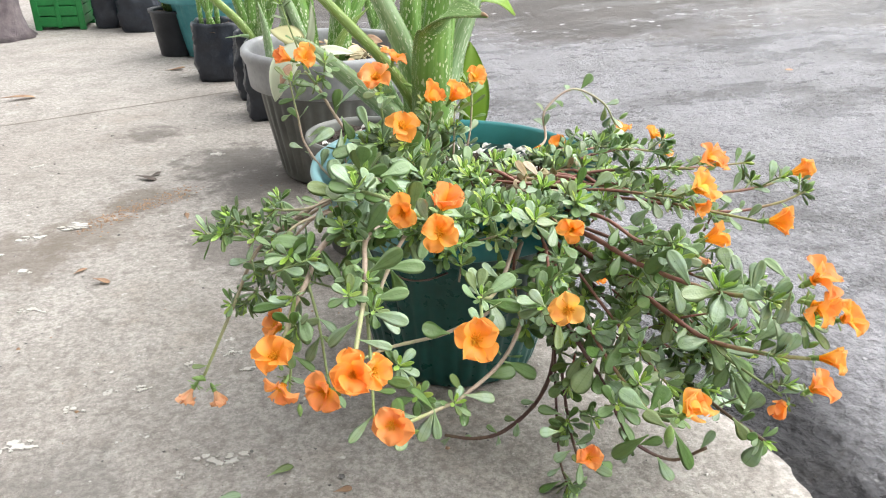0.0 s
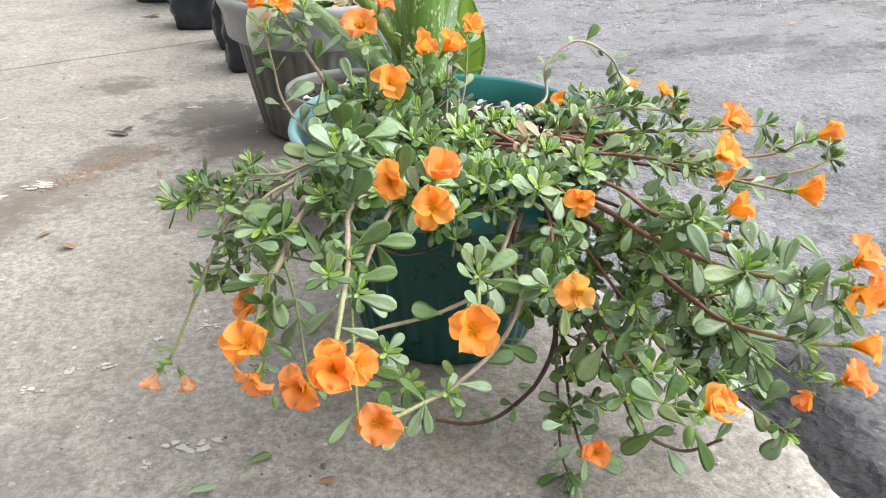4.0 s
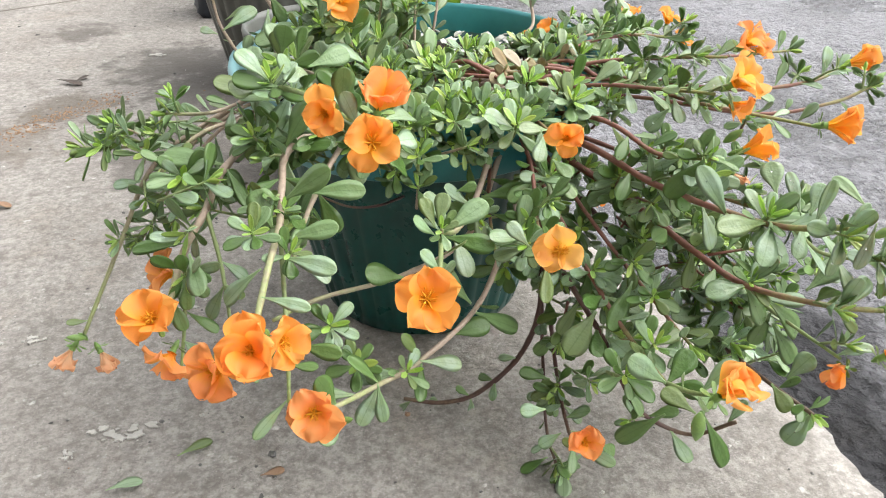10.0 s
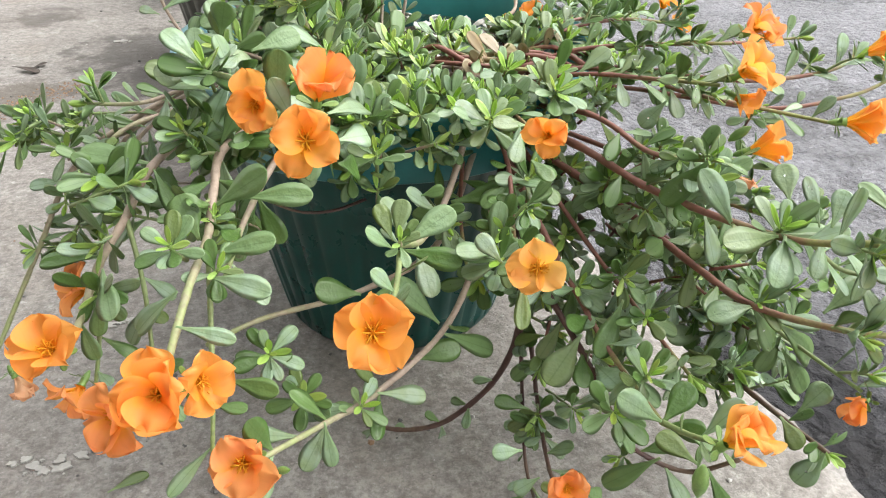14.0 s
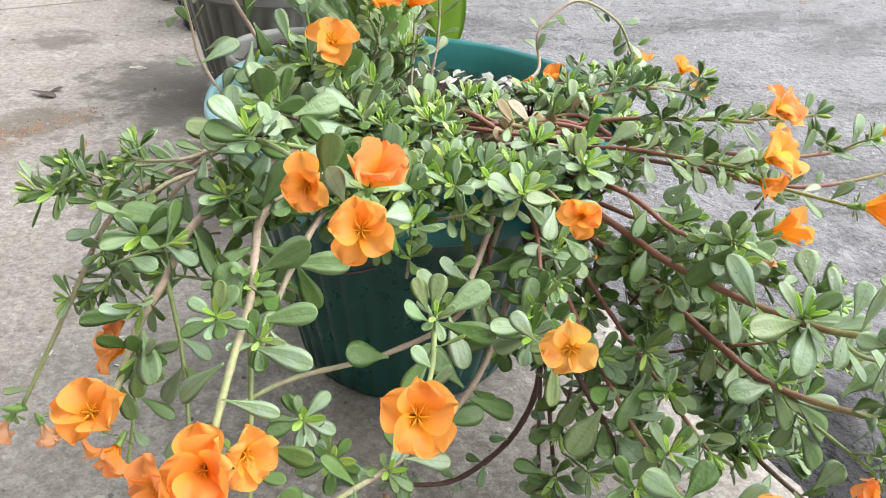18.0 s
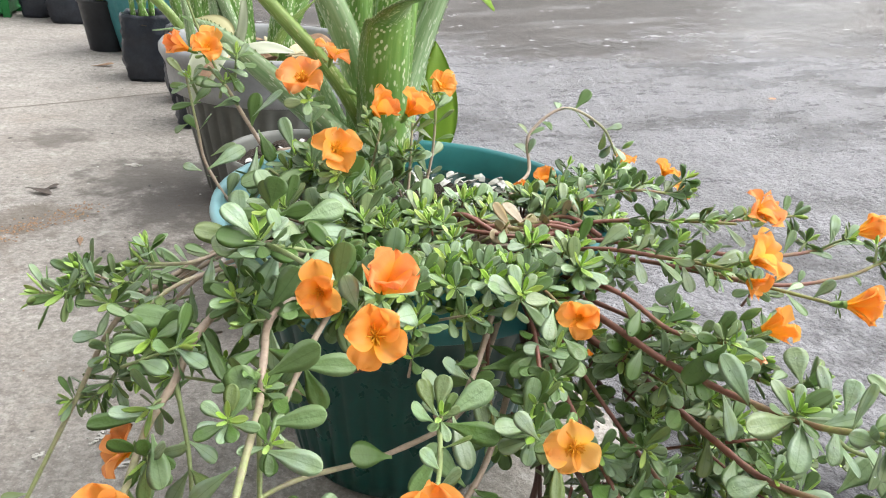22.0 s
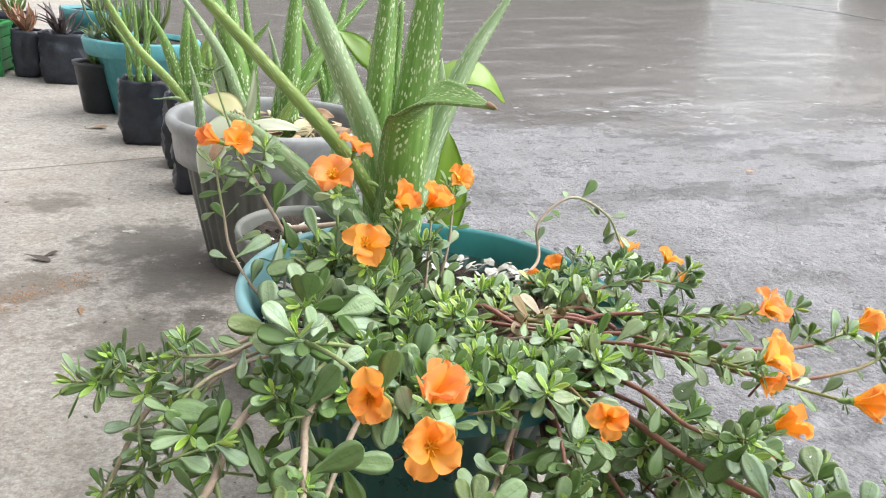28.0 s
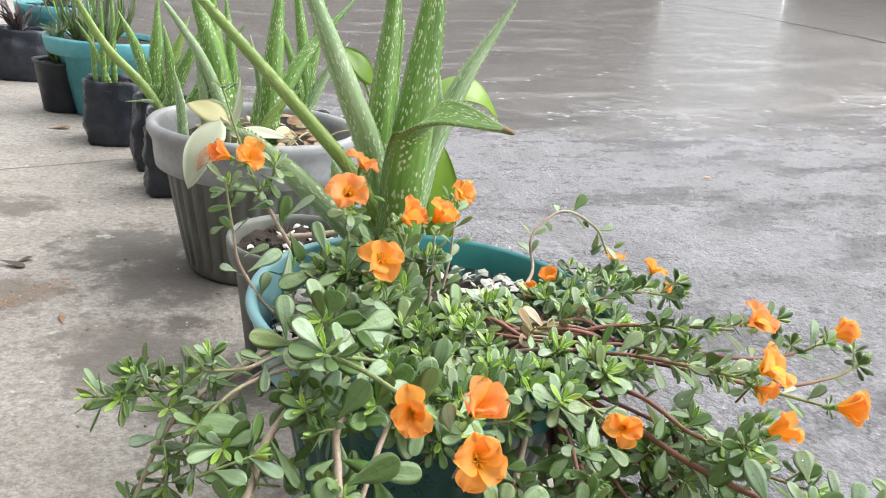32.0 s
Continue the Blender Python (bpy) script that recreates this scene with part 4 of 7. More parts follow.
stem([CROWN, (0.25, -0.09, 0.284), (0.36, -0.14, 0.278), (0.43, -0.15, 0.287), (0.470, -0.147, 0.299)], 0.0021, RED, "rosette", 0.016, 0.35, 0.024, 3, 0.6)
# Over the back.
stem([CROWN, (0.21, 0.02, 0.295), (0.28, 0.06, 0.295), (0.34, 0.08, 0.29)], 0.0022, RED, "rosette", 0.022, 0.2, 0.011, 6)
stem([CROWN, (0.22, -0.01, 0.30), (0.30, 0.02, 0.305), (0.37, 0.03, 0.295)], 0.0022, RED, "rosette", 0.022, 0.2, 0.011, 6)
stem([CROWN, (0.19, 0.05, 0.292), (0.235, 0.125, 0.290), (0.240, 0.150, 0.325), (0.285, 0.165, 0.352), (0.335, 0.165, 0.330), (0.360, 0.165, 0.294)], 0.0022, TAN, "", 0.023, 0.55, 0.022, 0, 0.75)
stem([CROWN, (0.20, 0.05, 0.29), (0.28, 0.10, 0.285), (0.355, 0.115, 0.282)], 0.0020, RED, "rosette", 0.020, 0.2, 0.011, 5)
# Upright shoots behind.
stem([(0.05, 0.03, 0.26), (0.02, 0.01, 0.30), (0.008, -0.012, 0.345)], 0.0020, TAN, "", 0.026, 0.1, 0.014, 2)
stem([(0.04, 0.06, 0.26), (0.048, 0.07, 0.31), (0.058, 0.080, 0.353)], 0.0018, TAN, "", 0.022, 0.1, 0.014, 2)
stem([(0.08, 0.05, 0.26), (0.087, 0.07, 0.31), (0.091, 0.086, 0.358)], 0.0018, TAN, "", 0.022, 0.1, 0.014, 2)
stem([(0.10, 0.08, 0.26), (0.115, 0.095, 0.32), (0.120, 0.110, 0.374)], 0.0018, TAN, "", 0.022, 0.1, 0.014, 2)
stem([(0.02, 0.07, 0.26), (-0.005, 0.06, 0.33), (-0.015, 0.045, 0.392)], 0.0019, GREENSTEM, "", 0.026, 0.15, 0.016, 2)
stem([(0.03, 0.05, 0.262), (-0.03, 0.10, 0.29), (-0.069, 0.145, 0.341), (-0.088, 0.135, 0.380), (-0.103, 0.122, 0.403)], 0.0025, TAN, "", 0.030, 0.3, 0.024, 0, 0.6)
shoot((-0.076, 0.118, 0.417), (0.1, -0.3, 0.9), 0.020, 9, 0.04)
stem([(0.0, 0.02, 0.262), (-0.07, 0.06, 0.268), (-0.108, 0.105, 0.305), (-0.117, 0.118, 0.345), (-0.125, 0.13, 0.395)], 0.0019, TAN, "", 0.022, 0.35, 0.024, 0, 0.8)
stem([(-0.09, 0.14, 0.380), (-0.11, 0.145, 0.43), (-0.128, 0.150, 0.487)], 0.0015, GREENSTEM, "rosette", 0.018, 0.5, 0.03, 0, 0.6)
stem([(0.02, 0.03, 0.262), (-0.02, 0.05, 0.30), (-0.05, 0.065, 0.318)], 0.0019, TAN, "", 0.028, 0.4, 0.022, 0, 0.7)
stem([(0.0, 0.04, 0.262), (-0.03, 0.08, 0.295), (-0.06, 0.10, 0.302)], 0.0018, TAN, "rosette", 0.028, 0.4, 0.016, 0, 0.7)
# Large leaves on the outer stems.
big_leaf((-0.066, -0.03, 0.286), (-0.109, -0.05, 0.308), 0.018)
big_leaf((-0.037, -0.01, 0.288), (-0.035, 0.0, 0.328), 0.011)
big_leaf((-0.077, -0.02, 0.287), (-0.078, 0.0, 0.322), 0.018)
big_leaf((-0.034, 0.07, 0.316), (-0.074, 0.05, 0.311), 0.017)
big_leaf((-0.046, -0.03, 0.29), (-0.075, -0.03, 0.313), 0.016)
big_leaf((0.014, 0.0, 0.31), (-0.019, -0.02, 0.301), 0.018)
big_leaf((0.009, -0.03, 0.306), (-0.022, -0.05, 0.309), 0.017)
big_leaf((0.026, -0.04, 0.294), (-0.008, -0.06, 0.309), 0.017)
big_leaf((-0.106, 0.06, 0.321), (-0.074, 0.07, 0.339), 0.014)
big_leaf((-0.061, 0.1, 0.329), (-0.067, 0.06, 0.299), 0.014)
big_leaf((-0.017, -0.14, 0.298), (0.004, -0.14, 0.321), 0.018)
big_leaf((0.009, -0.12, 0.305), (0.034, -0.12, 0.311), 0.016)
big_leaf((0.037, -0.12, 0.298), (0.061, -0.1, 0.304), 0.018)
big_leaf((-0.033, -0.13, 0.308), (-0.01, -0.12, 0.315), 0.014)
big_leaf((0.023, -0.15, 0.301), (0.016, -0.14, 0.321), 0.014)
big_leaf((-0.064, 0.13, 0.352), (-0.037, 0.12, 0.38), 0.015)
big_leaf((-0.113, 0.13, 0.366), (-0.14, 0.13, 0.362), 0.009)
big_leaf((-0.059, 0.12, 0.341), (-0.046, 0.11, 0.313), 0.015)
big_leaf((-0.106, 0.11, 0.317), (-0.084, 0.11, 0.331), 0.009)
big_leaf((-0.101, 0.13, 0.361), (-0.077, 0.13, 0.37), 0.009)
big_leaf((-0.126, 0.12, 0.347), (-0.139, 0.12, 0.341), 0.008)
big_leaf((-0.114, 0.09, 0.309), (-0.129, 0.09, 0.316), 0.009)
big_leaf((-0.086, 0.12, 0.402), (-0.067, 0.12, 0.396), 0.007)
big_leaf((-0.085, 0.12, 0.398), (-0.072, 0.11, 0.383), 0.009)
shoot((-0.121, 0.125, 0.393), (-0.2, -0.3, 0.8), 0.018, 9, 0.02)
shoot((-0.088, 0.115, 0.392), (0.3, -0.3, 0.8), 0.016, 8, 0.02)
big_leaf((-0.106, -0.145, 0.274), (-0.151, -0.13, 0.28), 0.020)
big_leaf((-0.103, -0.15, 0.272), (-0.089, -0.19, 0.263), 0.010)
big_leaf((-0.056, -0.158, 0.29), (-0.037, -0.165, 0.325), 0.018)
big_leaf((-0.06, -0.215, 0.275), (-0.029, -0.23, 0.303), 0.018)
big_leaf((-0.044, -0.2, 0.271), (-0.004, -0.21, 0.277), 0.016)
big_leaf((-0.055, -0.158, 0.288), (-0.021, -0.17, 0.296), 0.011)
big_leaf((-0.07, -0.235, 0.264), (-0.078, -0.225, 0.289), 0.019)
big_leaf((-0.122, -0.18, 0.257), (-0.15, -0.17, 0.26), 0.009)
big_leaf((-0.062, -0.25, 0.263), (-0.028, -0.26, 0.276), 0.015)
big_leaf((-0.137, -0.2, 0.238), (-0.177, -0.19, 0.233), 0.012)
big_leaf((-0.132, -0.22, 0.241), (-0.124, -0.26, 0.234), 0.015)
big_leaf((-0.078, -0.29, 0.267), (-0.107, -0.29, 0.245), 0.012)
big_leaf((-0.064, -0.27, 0.261), (-0.034, -0.29, 0.263), 0.014)
big_leaf((-0.079, -0.31, 0.259), (-0.051, -0.32, 0.254), 0.009)
big_leaf((-0.061, -0.29, 0.2), (-0.035, -0.31, 0.205), 0.012)
big_leaf((-0.07, -0.33, 0.189), (-0.093, -0.35, 0.18), 0.009)
big_leaf((0.05, -0.25, 0.252), (0.082, -0.27, 0.252), 0.015)
big_leaf((0.051, -0.25, 0.255), (0.084, -0.24, 0.271), 0.017)
big_leaf((0.047, -0.25, 0.261), (0.053, -0.24, 0.281), 0.012)
big_leaf((0.045, -0.25, 0.259), (0.038, -0.24, 0.279), 0.011)
big_leaf((0.045, -0.25, 0.253), (0.029, -0.26, 0.274), 0.012)
big_leaf((0.084, -0.21, 0.156), (0.054, -0.22, 0.203), 0.018)
big_leaf((0.028, -0.2, 0.184), (-0.001, -0.21, 0.2), 0.019)
big_leaf((0.059, -0.23, 0.142), (0.094, -0.23, 0.149), 0.017)
big_leaf((0.083, -0.215, 0.152), (0.127, -0.21, 0.123), 0.016)
big_leaf((0.029, -0.27, 0.153), (0.061, -0.27, 0.145), 0.014)
big_leaf((0.016, -0.277, 0.149), (-0.012, -0.28, 0.153), 0.012)
big_leaf((0.099, -0.175, 0.239), (0.144, -0.18, 0.247), 0.019)
big_leaf((-0.008, -0.3, 0.164), (-0.006, -0.31, 0.135), 0.010)
big_leaf((0.259, -0.17, 0.303), (0.242, -0.17, 0.286), 0.014)
big_leaf((-0.064, -0.126, 0.334), (-0.082, -0.12, 0.357), 0.016)
big_leaf((-0.051, -0.08, 0.339), (-0.046, -0.08, 0.361), 0.019)
big_leaf((-0.031, -0.09, 0.33), (0.003, -0.08, 0.338), 0.018)
big_leaf((-0.038, -0.11, 0.335), (-0.048, -0.13, 0.334), 0.013)
big_leaf((-0.072, -0.12, 0.325), (-0.092, -0.13, 0.33), 0.019)
big_leaf((0.012, -0.23, 0.337), (0.04, -0.2, 0.332), 0.016)
big_leaf((0.017, -0.23, 0.32), (0.037, -0.22, 0.319), 0.016)
big_leaf((0.016, -0.23, 0.305), (0.031, -0.22, 0.296), 0.017)
big_leaf((0.266, -0.27, 0.255), (0.241, -0.27, 0.294), 0.016)
big_leaf((0.253, -0.25, 0.298), (0.225, -0.25, 0.267), 0.016)
big_leaf((0.28, -0.296, 0.263), (0.237, -0.31, 0.274), 0.017)
big_leaf((0.281, -0.3, 0.266), (0.262, -0.33, 0.257), 0.017)
big_leaf((0.311, -0.26, 0.264), (0.308, -0.25, 0.286), 0.018)
big_leaf((0.304, -0.3, 0.269), (0.295, -0.29, 0.298), 0.011)
big_leaf((0.303, -0.31, 0.275), (0.315, -0.3, 0.293), 0.014)
big_leaf((0.299, -0.31, 0.267), (0.288, -0.33, 0.257), 0.015)
big_leaf((0.329, -0.33, 0.289), (0.316, -0.31, 0.305), 0.010)
big_leaf((0.31, -0.36, 0.297), (0.3, -0.37, 0.27), 0.013)
big_leaf((0.287, -0.285, 0.199), (0.254, -0.29, 0.203), 0.018)
big_leaf((0.32, -0.31, 0.207), (0.352, -0.3, 0.221), 0.017)
big_leaf((0.304, -0.29, 0.187), (0.343, -0.3, 0.153), 0.019)
big_leaf((0.316, -0.29, 0.161), (0.342, -0.3, 0.122), 0.016)
big_leaf((0.309, -0.22, 0.119), (0.272, -0.22, 0.122), 0.017)
big_leaf((0.24, -0.24, 0.193), (0.212, -0.25, 0.173), 0.021)
big_leaf((0.208, -0.25, 0.19), (0.182, -0.28, 0.17), 0.016)
big_leaf((0.175, -0.26, 0.172), (0.147, -0.28, 0.151), 0.021)
big_leaf((0.184, -0.27, 0.151), (0.186, -0.3, 0.16), 0.019)
big_leaf((0.199, -0.34, 0.16), (0.221, -0.33, 0.179), 0.017)
big_leaf((0.199, -0.34, 0.162), (0.168, -0.34, 0.189), 0.017)
big_leaf((0.199, -0.34, 0.16), (0.215, -0.36, 0.17), 0.014)
big_leaf((0.192, -0.39, 0.182), (0.178, -0.37, 0.187), 0.013)
big_leaf((0.191, -0.4, 0.19), (0.21, -0.41, 0.15), 0.012)
big_leaf((0.316, -0.31, 0.113), (0.323, -0.33, 0.101), 0.015)
big_leaf((0.342, -0.335, 0.099), (0.321, -0.34, 0.075), 0.018)
big_leaf((0.32, -0.32, 0.127), (0.336, -0.32, 0.147), 0.016)
big_leaf((0.197, -0.35, 0.141), (0.168, -0.34, 0.11), 0.014)
big_leaf((0.116, -0.32, 0.133), (0.097, -0.32, 0.135), 0.011)
big_leaf((0.126, -0.33, 0.116), (0.11, -0.33, 0.106), 0.010)
big_leaf((0.159, -0.33, 0.096), (0.174, -0.33, 0.083), 0.012)
big_leaf((0.146, -0.25, 0.095), (0.123, -0.24, 0.1), 0.012)
big_leaf((0.161, -0.22, 0.12), (0.142, -0.22, 0.099), 0.012)
big_leaf((0.14, -0.2, 0.303), (0.13, -0.22, 0.292), 0.012)
big_leaf((0.141, -0.22, 0.291), (0.148, -0.24, 0.29), 0.013)
big_leaf((0.159, -0.19, 0.259), (0.166, -0.21, 0.252), 0.012)
big_leaf((0.108, -0.25, 0.244), (0.116, -0.24, 0.272), 0.012)
big_leaf((0.109, -0.26, 0.248), (0.085, -0.27, 0.262), 0.013)
big_leaf((0.107, -0.28, 0.254), (0.094, -0.27, 0.269), 0.011)
big_leaf((0.236, -0.2, 0.279), (0.266, -0.24, 0.272), 0.013)
big_leaf((0.074, -0.19, 0.255), (0.086, -0.2, 0.264), 0.010)

# The mat of short shoots over the crown.
for i in range(88):
    a, q = rng.random() * 6.283, math.sqrt(rng.random())
    x, y = 0.145 + 0.155 * q * math.cos(a), -0.045 + 0.105 * q * math.sin(a)
    if math.hypot(x - 0.2, y - 0.15) < 0.055:
        continue
    top = 0.281 + 0.022 * rng.random() + 0.012 * (1 - q)
    d = unit((0.4 * (x - 0.145) / 0.15 + rng.gauss(0, 0.22), 0.4 * (y + 0.05) / 0.12 + rng.gauss(-0.25, 0.22), 1.0))
    end = np.array((x, y, top))
    part("side_shoot", tube("side_shoot", [end - d * 0.035, end], 0.0014, 0.001, RED if i % 3 else GREENSTEM, 5, 4), purslane)
    along(spline([end - d * 0.035, end], 8), 0.2, 0.010, 0.019, 0, False, 0.7)
    rosette(end, d, rng.uniform(0.018, 0.025), 12)
# Shoots hanging under the mat, in front of the planter and towards the road.
for i in range(44):
    f = rng.random()
    x = 0.11 + 0.26 * f + rng.gauss(0, 0.02)
    y = -0.13 - 0.07 * rng.random() - 0.06 * f
    z = 0.265 - 0.13 * rng.random() - 0.03 * f
    if i >= 26:
        x, y, z = 0.14 + 0.22 * f, -0.12 - 0.12 * rng.random() - 0.05 * f, rng.uniform(0.05, 0.16)
    d = unit((rng.gauss(0.25, 0.4), rng.gauss(-0.6, 0.3), rng.gauss(0.25, 0.4)))
    end = np.array((x, y, z))
    part("side_shoot", tube("side_shoot", [end - d * 0.04, end], 0.0014, 0.001, RED if i % 3 else GREENSTEM, 5, 4), purslane)
    along(spline([end - d * 0.04, end], 8), 0.1, 0.010, 0.024, 0, False, 0.85)
    rosette(end, d, rng.uniform(0.020, 0.028), 9)

# Shoots lying over the front of the rim and among the stems on the pavement side.
for i in range(38):
    if 20 <= i < 26:
        continue
    if i < 18:
        x, y, z = rng.uniform(-0.09, 0.04), rng.uniform(-0.16, -0.10), rng.uniform(0.275, 0.302)
    elif i < 30:
        x = rng.uniform(-0.17, -0.05)
        y, z = -0.08 - 0.6 * (x + 0.17) - rng.uniform(0.0, 0.07), rng.uniform(0.215, 0.285)
    else:
        x, y, z = rng.uniform(-0.21, -0.12), rng.uniform(-0.10, -0.03), rng.uniform(0.20, 0.275)
    d = unit((rng.gauss(-0.3, 0.35), rng.gauss(-0.5, 0.3), rng.gauss(0.5, 0.3)))
    end = np.array((x, y, z))
    part("side_shoot", tube("side_shoot", [end - d * 0.045, end], 0.0014, 0.001, GREENSTEM if i % 3 else TAN, 5, 4), purslane)
    along(spline([end - d * 0.045, end], 8), 0.1, 0.012, 0.026 if i < 30 else 0.020, 0, i >= 30, 0.8)
    rosette(end, d, rng.uniform(0.019, 0.027), 9, i >= 30)

# Broad-leaved shoots between the crown and the upright stems behind.
for i in range(20):
    x, y = rng.uniform(-0.07, 0.10), rng.uniform(-0.07, 0.10)
    z = 0.285 + 0.035 * rng.random() + 0.2 * max(0.0, y)
    d = unit((rng.gauss(-0.25, 0.3), rng.gauss(-0.25, 0.3), 0.9))
    end = np.array((x, y, z))
    part("side_shoot", tube("side_shoot", [end - d * 0.05, end], 0.0016, 0.0011, GREENSTEM if i % 2 else TAN, 5, 4), purslane)
    along(spline([end - d * 0.05, end], 9), 0.1, 0.012, 0.031, 0, False, 0.8)
    rosette(end, d, rng.uniform(0.022, 0.030), 9)
# Shoots over the stems that run towards the road.
for i in range(34):
    f = rng.random()
    x, y = 0.15 + 0.20 * f + rng.gauss(0, 0.015), -0.10 - 0.17 * f * rng.random() - 0.05 * rng.random()
    z = 0.285 - 0.10 * rng.random() ** 1.5 - 0.02 * f
    d = unit((rng.gauss(0.2, 0.35), rng.gauss(-0.5, 0.3), rng.gauss(0.6, 0.3)))
    end = np.array((x, y, z))
    part("side_shoot", tube("side_shoot", [end - d * 0.035, end], 0.0014, 0.001, RED if i % 3 else GREENSTEM, 5, 4), purslane)
    along(spline([end - d * 0.035, end], 8), 0.1, 0.010, 0.023, 0, False, 0.8)
    rosette(end, d, rng.uniform(0.017, 0.024), 10)
# Small shoots before the rim.
for i in range(26):
    end = np.array((rng.uniform(-0.02, 0.13), rng.uniform(-0.17, -0.14), rng.uniform(0.246, 0.285)))
    if i >= 8:
        end = np.array((rng.uniform(-0.01, 0.125), rng.uniform(-0.155, -0.115), rng.uniform(0.286, 0.302)))
    d = unit((rng.gauss(0.0, 0.4), rng.gauss(-0.6, 0.2), rng.gauss(0.5, 0.3)))
    part("side_shoot", tube("side_shoot", [end - d * 0.035, end], 0.0014, 0.001, TAN if i % 3 else GREENSTEM, 5, 4), purslane)
    along(spline([end - d * 0.035, end], 8), 0.1, 0.011, 0.020, 0, False, 0.7)
    rosette(end, d, rng.uniform(0.018, 0.023), 8)

# The bare middle of the crown: a tangle of old stems.
CX, CY = 0.175, -0.048
for i in range(22):
    a = rng.uniform(-0.9, 0.6) + (3.14 if i % 2 else 0.0)
    c = np.array((CX + rng.gauss(0, 0.034), CY + rng.gauss(0, 0.014), 0.283 + 0.012 * rng.random()))
    d = np.array((math.cos(a), 0.7 * math.sin(a), rng.uniform(-0.10, 0.15))) * rng.uniform(0.03, 0.06)
    bow = np.array((rng.gauss(0, 0.005), rng.gauss(0, 0.006), 0.006))
    part("stem", tube("stem", [c - d, c + bow, c + d], rng.uniform(0.0018, 0.0028), 0.0016, RED if i % 3 else TAN, 7, 9, 0.12), purslane)

# A few faded pinkish leaves in the crown.
faded_v, faded_f, faded_uv = [], [], []
for i in range(11):
    m = posed((rng.gauss(0, 0.5), rng.gauss(0, 0.5), rng.gauss(0.7, 0.5)), (rng.gauss(0, 1), -0.7, 0.4),
              (CX - 0.01 + rng.gauss(0, 0.028), CY + rng.gauss(0, 0.014), 0.286 + 0.008 * rng.random()), rng.uniform(0.02, 0.036))
    sv, sf, suv = SHAPES[i % 4]
    off = len(faded_v)
    faded_v += list(sv @ m[:3, :3].T + m[:3, 3])
    faded_f += [tuple(off + k for k in q) for q in sf]
    faded_uv.append(suv)
part("faded_leaves", mesh_of("faded_leaves", faded_v, faded_f, FADED, uv=np.vstack(faded_uv)), purslane, "faded pinkish straw-coloured leaves")


# ---- flowers ----
def petal_shape(cup, wave, seed, mat, length=0.0222, width=0.0203, flare=0.55, cup_across=0.0066):
    """A broad hollow petal with a round, faintly notched and rolled end, curving up from the throat along x."""
    verts, faces = [], []
    nu, nv = 15, 11
    r = random.Random(seed)
    ph, skew = r.random() * 6, r.uniform(-0.07, 0.07)
    for i in range(nu):
        s = 1 - (1 - i / (nu - 1)) ** 1.5
        w = width * 0.5 * (0.24 + 0.76 * math.sin(min(1.0, s / 0.68) * 1.5708) ** 1.2) * math.sqrt(1 - (max(0.0, s - 0.68) / 0.322) ** 2.3)
        ang = radians(cup) * (1 - flare * s)
        roll = 0.0022 * max(0.0, s - 0.78) ** 2 / 0.048
        x = length * (s * math.cos(ang)) + roll
        z = length * (s * math.sin(ang)) - roll
        for j in range(nv):
            q = 2 * j / (nv - 1) - 1
            reach = 1 - 0.07 * q * q * s * s + 0.6 * skew * q * s * s - 0.05 * math.exp(-(q / 0.22) ** 2) * s ** 5
            dz = cup_across * q * q * math.sin(2.7 * s) - 0.0006 * math.exp(-(q / 0.2) ** 2) * s * (1 - 0.6 * s) + wave * s * s * math.sin(4.2 * q + ph) + wave * 0.4 * s ** 4 * math.sin(9 * q + 2 * ph)
            verts.append((x * reach, w * q, z * reach + dz))
    for i in range(nu - 1):
        for j in range(nv - 1):
            a = i * nv + j
            faces.append((a, a + 1, a + nv + 1, a + nv))
    return mesh_of("petal", verts, faces, mat)


PETALS, mouths = {}, []
for cname, cmat in (("orange", PETAL), ("coral", CORAL), ("apricot", APRICOT)):
    for oname, cup, flare in (("flat", 52, 0.56), ("cup", 62, 0.42), ("shut", 74, 0.22)):
        PETALS[cname, oname] = [petal_shape(cup, 0.0027, 5 * k + len(PETALS), cmat, 0.0215 if oname == "flat" else 0.0222, 0.0248 if oname == "flat" else 0.0215, flare) for k in range(5)]
PETALS["wilted", "shut"] = [petal_shape(76, 0.0028, 40 + k, WILTED, 0.019, 0.014, 0.25) for k in range(5)]


